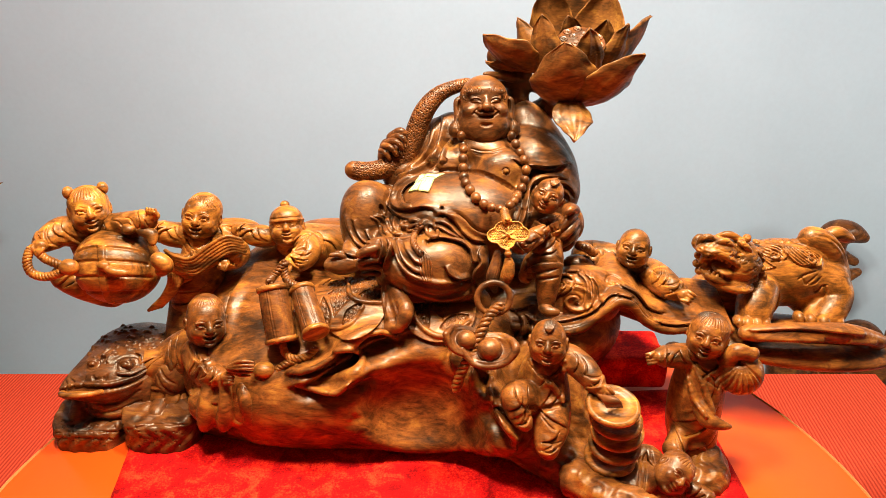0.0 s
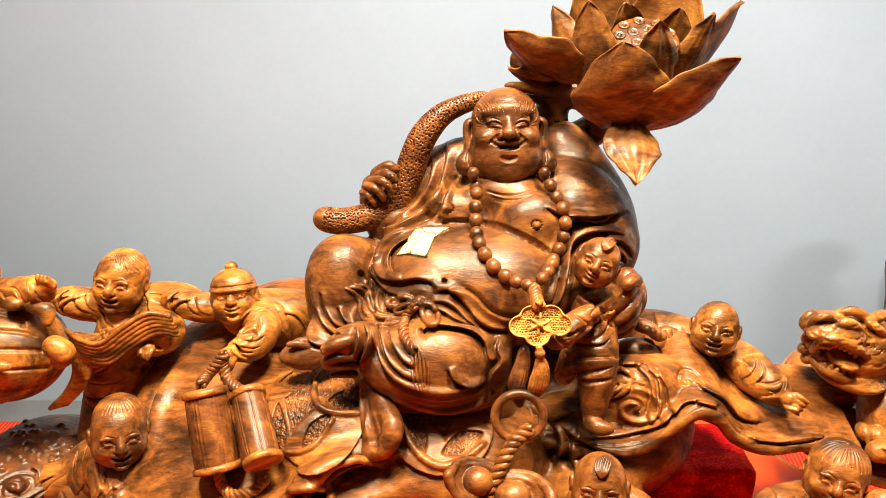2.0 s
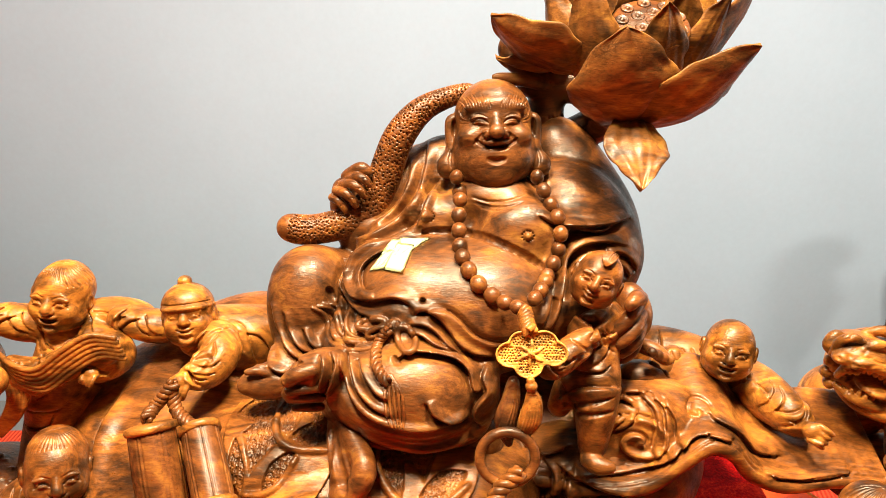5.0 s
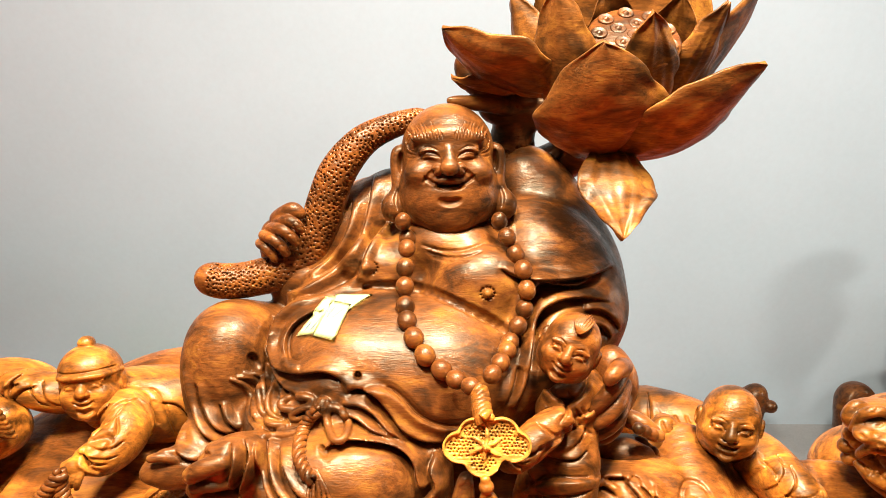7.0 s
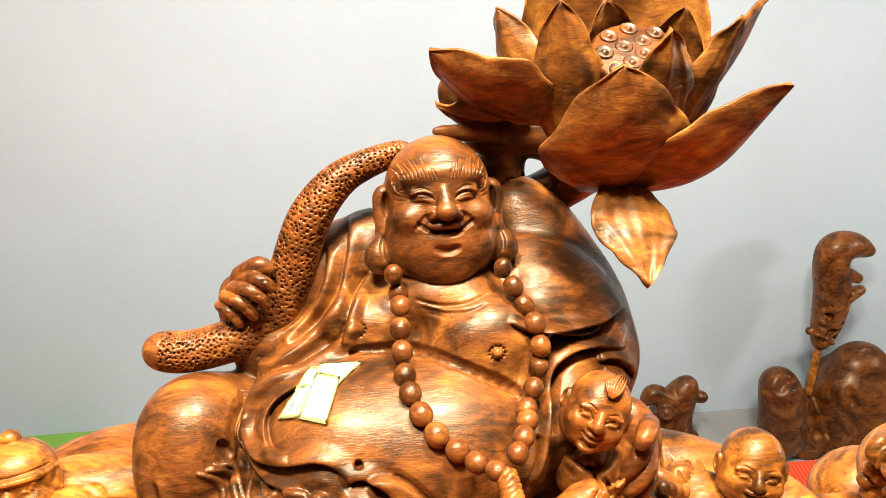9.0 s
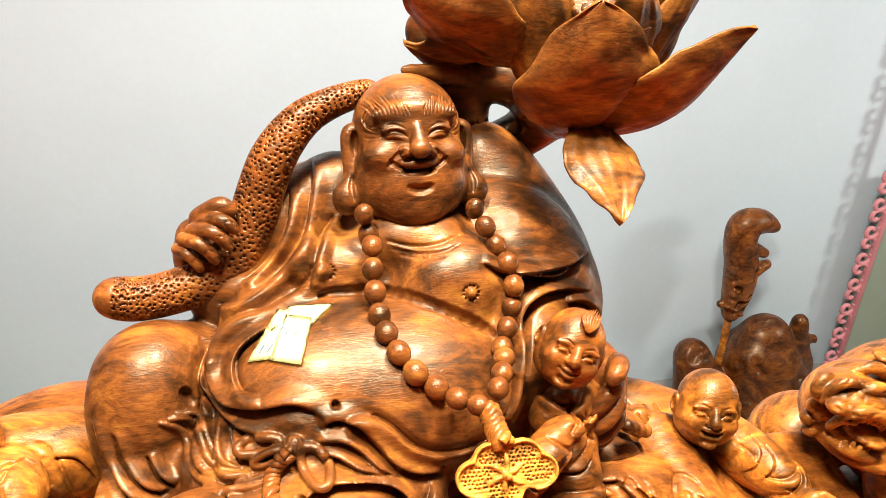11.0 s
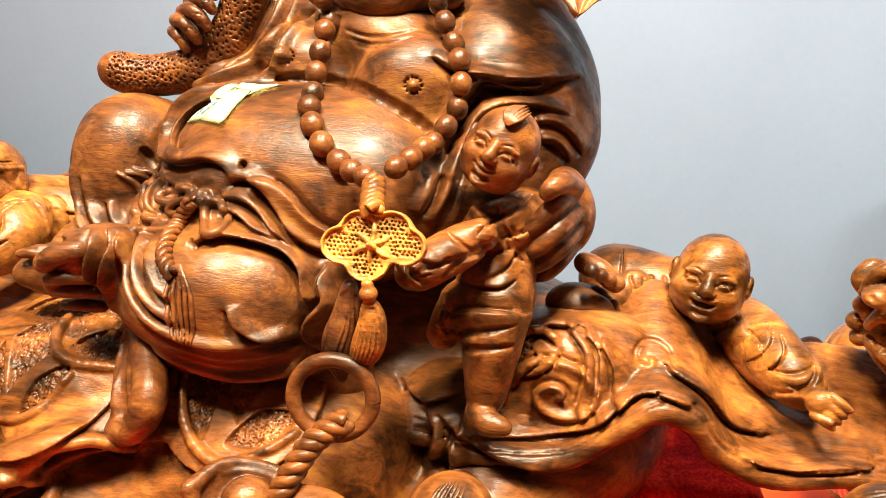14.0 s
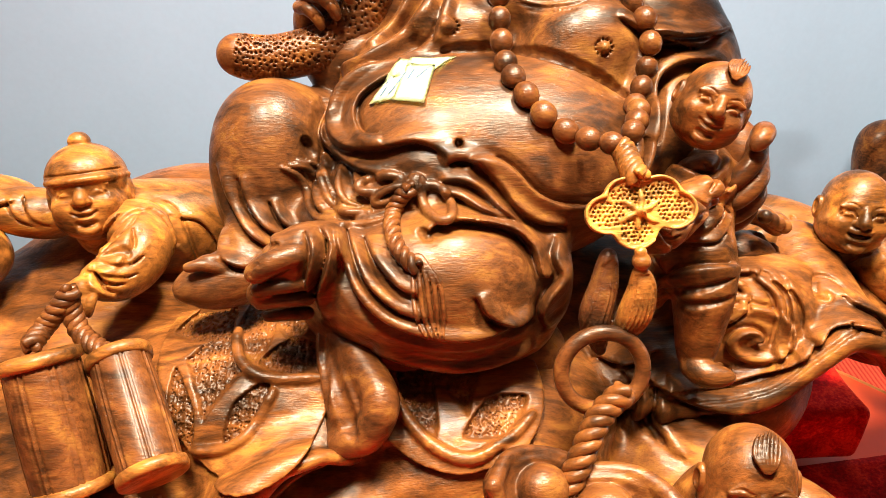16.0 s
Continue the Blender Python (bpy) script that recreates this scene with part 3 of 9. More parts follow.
def laughing_head(step=0.016):
    """The big bald head with bushy brows, closed laughing eyes and long ear lobes, facing -y."""
    c = Clay((-1.85, -1.5, -1.6), (1.85, 1.4, 1.6), step)
    way = (0, 1, 0)
    c.ball((0, 0.08, 0.42), (1.02, 1.0, 1.04), k=0.1).ball((0, -0.04, -0.30), (1.10, 0.92, 0.86), k=0.25).ball((0, -0.12, -0.60), (1.11, 0.90, 0.78), k=0.2)
    c.ball((0, -0.70, -1.02), (0.40, 0.22, 0.20), k=0.3)
    for s in (-1, 1):
        c.ball((s * 0.58, -0.60, 0.02), (0.36, 0.32, 0.28), k=0.16)
        c.ball((s * 0.42, -0.72, 0.80), (0.36, 0.09, 0.12), (0, s * 8, 0), k=0.2)
        c.ball((s * 0.40, -0.78, 0.50), (0.24, 0.12, 0.10), k=0.08)
    c.tube([(0, -0.86, 0.56, 0.05), (0, -0.92, 0.40, 0.08), (0, -1.0, 0.25, 0.13)], 0.08)
    c.ball((0, -1.07, 0.17), (0.20, 0.17, 0.17), k=0.05)
    for s in (-1, 1):
        c.ball((s * 0.23, -0.94, 0.13), (0.14, 0.15, 0.12), k=0.025)
        c.ball((s * 0.09, -1.06, 0.03), 0.035, k=0.02, cut=True)
        # eye: crescent lid line, upper fold, lashes of laughter at the corner
        c.stroke([(s * 0.64, -0.8, 0.36, 0.012), (s * 0.56, -0.8, 0.44, 0.024), (s * 0.42, -0.8, 0.49, 0.032), (s * 0.28, -0.8, 0.45, 0.026), (s * 0.19, -0.8, 0.37, 0.012)], way=way, reach=0.6, k=0.012)
        c.stroke([(s * 0.56, -0.8, 0.36, 0.012), (s * 0.42, -0.8, 0.39, 0.02), (s * 0.26, -0.8, 0.35, 0.012)], cut=False, way=way, reach=0.6, k=0.03)
        c.stroke([(s * 0.66, -0.8, 0.50, 0.01), (s * 0.44, -0.8, 0.60, 0.018), (s * 0.22, -0.8, 0.52, 0.01)], way=way, reach=0.6, k=0.02)
        for i in range(3):
            c.stroke([(s * 0.68, -0.7, 0.36 + 0.05 * i, 0.008), (s * 0.82, -0.6, 0.34 + 0.09 * i, 0.014), (s * 0.9, -0.5, 0.36 + 0.11 * i, 0.005)], way=way, reach=0.8, k=0.01)
        c.stroke([(s * 0.27, -0.8, 0.16, 0.010), (s * 0.42, -0.8, 0.02, 0.018), (s * 0.55, -0.8, -0.14, 0.008)], way=way, reach=0.6, k=0.06)
    # open mouth with lips and tongue
    c.ball((0, -0.98, -0.23), (0.33, 0.20, 0.085), k=0.02, cut=True)
    c.stroke([(-0.52, -0.8, -0.01, 0.02), (-0.40, -0.8, -0.12, 0.05), (0, -0.8, -0.22, 0.06), (0.40, -0.8, -0.12, 0.05), (0.52, -0.8, -0.01, 0.02)], way=way, reach=0.5, k=0.02)
    c.ball((0, -0.84, -0.28), (0.22, 0.10, 0.05), k=0.02)
    c.ball((0, -0.86, -0.17), (0.26, 0.07, 0.035), k=0.01)
    c.tube([(-0.46, -0.76, -0.05, 0.025), (-0.24, -0.93, -0.10, 0.045), (-0.07, -0.985, -0.085, 0.05), (0, -0.985, -0.10, 0.045), (0.07, -0.985, -0.085, 0.05), (0.24, -0.93, -0.10, 0.045), (0.46, -0.76, -0.05, 0.025)], 0.03)
    c.tube([(-0.42, -0.78, -0.16, 0.025), (-0.22, -0.90, -0.36, 0.05), (0, -0.94, -0.42, 0.06), (0.22, -0.90, -0.36, 0.05), (0.42, -0.78, -0.16, 0.025)], 0.03)
    c.stroke([(-0.2, -0.8, -0.52, 0.02), (0, -0.8, -0.56, 0.035), (0.2, -0.8, -0.52, 0.02)], way=way, reach=0.6, k=0.1)
    # ears with a hollow shell and heavy lobes
    for s in (-1, 1):
        c.ball((s * 0.98, 0.12, 0.10), (0.22, 0.16, 0.48), k=0.08)
        c.tube([(s * 0.96, 0.0, 0.46, 0.12), (s * 1.10, -0.02, 0.40, 0.12), (s * 1.14, -0.06, 0.10, 0.11), (s * 1.08, -0.12, -0.35, 0.16), (s * 1.16, -0.18, -0.72, 0.26)], 0.06)
        c.ball((s * 1.20, -0.22, -0.76), (0.30, 0.29, 0.33), k=0.08)
        c.ball((s * 1.02, -0.16, 0.22), (0.08, 0.12, 0.24), k=0.04, cut=True)
        c.stroke([(s * 1.12, -0.5, -0.35, 0.02), (s * 1.16, -0.5, -0.55, 0.04), (s * 1.13, -0.5, -0.75, 0.02)], way=way, reach=0.8, k=0.03)
    # brows: long fine strands that sweep up and out, and a curl at each temple
    for s in (-1, 1):
        for i in range(10):
            u = 0.13 + 0.068 * i
            v = 0.71 + 0.09 * math.sin(u * 3.4) - 0.02 * (i % 2)
            tall = 0.25 - 0.14 * abs(u - 0.4) + 0.05 * (i % 3)
            c.stroke([(s * u, -0.8, v, 0.008), (s * (u + 0.01 + 0.04 * u), -0.8, v + tall * 0.5, 0.017), (s * (u + 0.05 + 0.16 * u), -0.8, v + tall, 0.004)], way=way, reach=0.9, k=0.006)
            c.stroke([(s * (u + 0.03), -0.8, v, 0.008), (s * (u + 0.045 + 0.04 * u), -0.8, v + tall * 0.45, 0.012), (s * (u + 0.08 + 0.16 * u), -0.8, v + tall * 0.9, 0.003)], cut=False, way=way, reach=0.9, k=0.006)
        for i in range(4):
            c.stroke([(s * 0.80, -0.6, 0.86 - 0.03 * i, 0.010), (s * (0.90 - 0.015 * i), -0.5, 0.70 - 0.03 * i, 0.018), (s * (0.86 - 0.02 * i), -0.5, 0.54, 0.016), (s * (0.78 - 0.02 * i), -0.5, 0.46 + 0.03 * i, 0.006)], cut=bool(i % 2), way=way, reach=0.9, k=0.012)
    return c.skin("head")


def folds(c, a, b, r, n, seed, deep=0.0022):
    """Slanting creases of cloth on a limb that runs from a to b, sharp above and rolled below."""
    g = random.Random(seed)
    a, b = np.array(a[:3]), np.array(b[:3])
    v = (b - a) / np.linalg.norm(b - a)
    s = np.cross(v, (0, 0.88, -0.47))
    s /= np.linalg.norm(s)
    lean = g.choice((-1, 1))
    for i in range(n):
        p = a + (b - a) * (i + 0.5 + g.uniform(-0.25, 0.25)) / n
        slant = r * g.uniform(0.3, 0.8) * lean
        e, f = g.uniform(0.2, 0.95), g.uniform(0.5, 1.0)
        bow = r * g.uniform(0.1, 0.3)
        line = [(*(p - s * r * f - v * slant), 0.2), (*(p - s * r * f * 0.3 - v * (slant * 0.2 - bow)), 1.0), (*(p + s * r * e * 0.5 + v * (slant * 0.4 + bow)), 0.8), (*(p + s * r * e + v * slant), 0.15)]
        c.fold(line[::-1] if g.random() < 0.3 else line, deep * 1.1, deep * 4.6, groove=0.45)


def fist(c, p, r, way):
    """A closed hand with four fingers that point along way."""
    p, w = np.array(p), np.array(way, float)
    w /= np.linalg.norm(w)
    s = np.cross(w, (0.2, 0.88, -0.4))
    s /= np.linalg.norm(s)
    f = np.array((0, -0.88, 0.3))
    c.ball(p, (r * 0.9, r * 0.75, r * 0.8), k=r * 0.3)
    for i in range(4):
        q = p + s * r * (i - 1.5) * 0.46
        c.tube([(*(q + f * r * 0.35), r * 0.26), (*(q + f * r * 0.5 + w * r * 0.6), r * 0.26), (*(q + f * r * 0.3 + w * r * 1.2), r * 0.2)], r * 0.08, per=3)
    c.tube([(*(p - s * r * 0.8 + f * r * 0.4), r * 0.26), (*(p - s * r * 0.5 + f * r * 0.8 + w * r * 0.7), r * 0.2)], r * 0.08)


def rope(pts, r, turns, strands=3):
    """Strands wound round each other along a spline of x, y, z."""
    p = spline(pts, 24)
    d = np.gradient(p, axis=0)
    d /= np.linalg.norm(d, axis=1)[:, None]
    a = np.cross(d, (0.3, 0.9, 0.2))
    a /= np.linalg.norm(a, axis=1)[:, None]
    b = np.cross(d, a)
    run = np.r_[0, np.cumsum(np.linalg.norm(np.diff(p, axis=0), axis=1))]
    run /= run[-1]
    bm = bmesh.new()
    for j in range(strands):
        f = 2 * math.pi * (turns * run + j / strands)
        q = p + (a * np.cos(f)[:, None] + b * np.sin(f)[:, None]) * r * 0.55
        sweep(bm, np.c_[q, np.full(len(q), r * 0.5)], 8)
    return smooth(bm)


def BODY_AT(c, p):
    """Where the tool meets the surface beside p."""
    laid, w = c.lay([(*p, 0.0), (*p, 0.0)], 1)
    return np.array(p) if laid[0] is None else laid[0][:3]


# the big seated figure: body and robe
c = Clay((-0.26, 1.09, 0.84), (0.34, 1.60, 1.36), 0.0014)
c.ball((0.0884, 1.47, 1.0566), (0.099, 0.0832, 0.1347), k=0.03)
c.ball((0.0123, 1.325, 1.048), (0.1128, 0.0881, 0.0846), (0, 8, 0), k=0.025)
c.ball((0.0826, 1.328, 1.0524), (0.0807, 0.0877, 0.0737), (0, 8, 0), k=0.04)
c.ball((0.1915, 1.335, 1.0243), (0.0349, 0.0299, 0.0748), k=0.06)
c.ball((0.0156, 1.392, 1.1336), (0.0495, 0.0353, 0.0353), k=0.02)
c.ball((0.113, 1.362, 1.1327), (0.0513, 0.0402, 0.0416), k=0.02)
c.ball((0.0804, 1.43, 1.1654), (0.051, 0.0401, 0.0364), k=0.03)
c.ball((0.0797, 1.395, 1.1678), (0.0437, 0.0317, 0.0239), k=0.02)
# robed shoulder and arm on the lotus side
c.ball((0.1906, 1.4250, 1.0863), (0.0567, 0.0796, 0.1057), (0, -14, 0), k=0.03)
c.ball((0.2235, 1.3950, 1.0418), (0.0326, 0.0486, 0.0721), k=0.024)
c.tube([(0.1593, 1.4500, 1.1504, 0.0381), (0.1958, 1.4250, 1.1197, 0.0423), (0.2243, 1.4050, 1.0707, 0.0408)], k=0.03)
# neck of the robe, rising towards the stem
c.tube([(0.1620, 1.4900, 1.2056, 0.0272), (0.1930, 1.4750, 1.1693, 0.0275), (0.2239, 1.4550, 1.1260, 0.0267), (0.2399, 1.4300, 1.0954, 0.0208)], k=0.024)
# arm and shoulder on the staff's side
c.tube([(0.0329, 1.47, 1.1661, 0.0378), (-0.0283, 1.47, 1.1417, 0.0368), (-0.0663, 1.45, 1.1087, 0.0336), (-0.0871, 1.43, 1.1093, 0.027)], k=0.03)
c.tube([(0.0106, 1.45, 1.1497, 0.027), (-0.0338, 1.42, 1.1057, 0.0238), (-0.0695, 1.4, 1.0988, 0.0176)], k=0.02)
c.tube([(-0.0297, 1.4000, 1.1063, 0.0194), (-0.0600, 1.3600, 1.1010, 0.0217), (-0.0753, 1.3400, 1.0707, 0.0216)], k=0.02)
# sleeve filling under the staff
c.tube([(0.0205, 1.4650, 1.1920, 0.0213), (-0.0014, 1.4550, 1.1586, 0.0246), (-0.0271, 1.4350, 1.1317, 0.0221)], k=0.02)
# raised knee, shin and foot under cloth
c.tube([(-0.1489, 1.3500, 1.0706, 0.0404), (-0.1533, 1.3380, 1.0406, 0.0386), (-0.1548, 1.3240, 1.0145, 0.0311), (-0.1481, 1.3040, 0.9975, 0.0243), (-0.1516, 1.2880, 0.9834, 0.0220)], k=0.016)
c.tube([(-0.1454, 1.3720, 1.0555, 0.0364), (-0.1057, 1.3720, 1.0152, 0.0429), (-0.0548, 1.3520, 0.9917, 0.0390)], k=0.03)
c.tube([(-0.1555, 1.3000, 1.0085, 0.0241), (-0.1661, 1.2800, 0.9942, 0.0210), (-0.1739, 1.2640, 0.9862, 0.0179), (-0.1908, 1.2560, 0.9818, 0.0138), (-0.2090, 1.2550, 0.9835, 0.0106)], k=0.010)
# folded leg, lap and the cloth below it
c.tube([(-0.0819, 1.2460, 0.9908, 0.0370), (-0.0515, 1.2320, 0.9935, 0.0423), (-0.0130, 1.2260, 0.9966, 0.0471), (0.0233, 1.2360, 0.9867, 0.0423)], k=0.02)
c.tube([(-0.0949, 1.2900, 1.0142, 0.0266), (-0.0536, 1.2720, 1.0305, 0.0256), (-0.0057, 1.2620, 1.0366, 0.0253), (0.0519, 1.2580, 1.0211, 0.0244)], k=0.022)
c.ball((0.0645, 1.2320, 0.9926), (0.0202, 0.0351, 0.0421), k=0.014)
c.tube([(-0.1039, 1.2500, 0.9619, 0.0227), (-0.0706, 1.2260, 0.9529, 0.0213), (-0.0270, 1.2140, 0.9480, 0.0194), (0.0221, 1.2160, 0.9466, 0.0196), (0.0545, 1.2240, 0.9552, 0.0161)], k=0.012)
c.tube([(-0.0733, 1.2620, 0.8903, 0.0295), (-0.0051, 1.2520, 0.8847, 0.0295), (0.0628, 1.2500, 0.9040, 0.0291)], k=0.02)
c.tube([(-0.0923, 1.2360, 1.0236, 0.0168), (-0.1131, 1.2170, 1.0327, 0.0185), (-0.1312, 1.2120, 1.0263, 0.0152)], k=0.008)
c.tube([(-0.1212, 1.215, 1.0091, 0.0107), (-0.14, 1.205, 1.0121, 0.0088), (-0.1498, 1.203, 1.0082, 0.0076)], k=0.004)
# belly crease, chest line, neck rings
c.stroke([(-0.0152, 1.36, 1.1319, 0.0028), (0.0402, 1.35, 1.1351, 0.0048), (0.081, 1.34, 1.1263, 0.0048), (0.1311, 1.35, 1.0906, 0.0049), (0.1511, 1.36, 1.0629, 0.0029)], sink=0.002, k=0.004)
for ring in ([(0.0539, 1.3900, 1.1619, 0.0010), (0.0733, 1.3850, 1.1580, 0.0016), (0.0937, 1.3850, 1.1583, 0.0016), (0.1152, 1.3900, 1.1634, 0.0010)], [(0.0579, 1.3900, 1.1543, 0.0010), (0.0760, 1.3850, 1.1505, 0.0015), (0.0965, 1.3850, 1.1507, 0.0015), (0.1130, 1.3900, 1.1544, 0.0008)], [(0.0633, 1.3850, 1.1508, 0.0008), (0.0802, 1.3800, 1.1483, 0.0012), (0.0971, 1.3800, 1.1487, 0.0008)]):
    c.stroke(ring, k=0.0014)
for p in ((0.1178, 1.325, 1.1425), (0.001, 1.360, 1.1525)):
    q = BODY_AT(c, p)
    for i in range(11):
        c.pit((q[0] + 0.0068 * math.cos(i * 0.571), q[1], q[2] + 0.0068 * math.sin(i * 0.571)), 0.0017, 0.002)
    c.ball(q, (0.0042, 0.0042, 0.0042), k=0.0006)
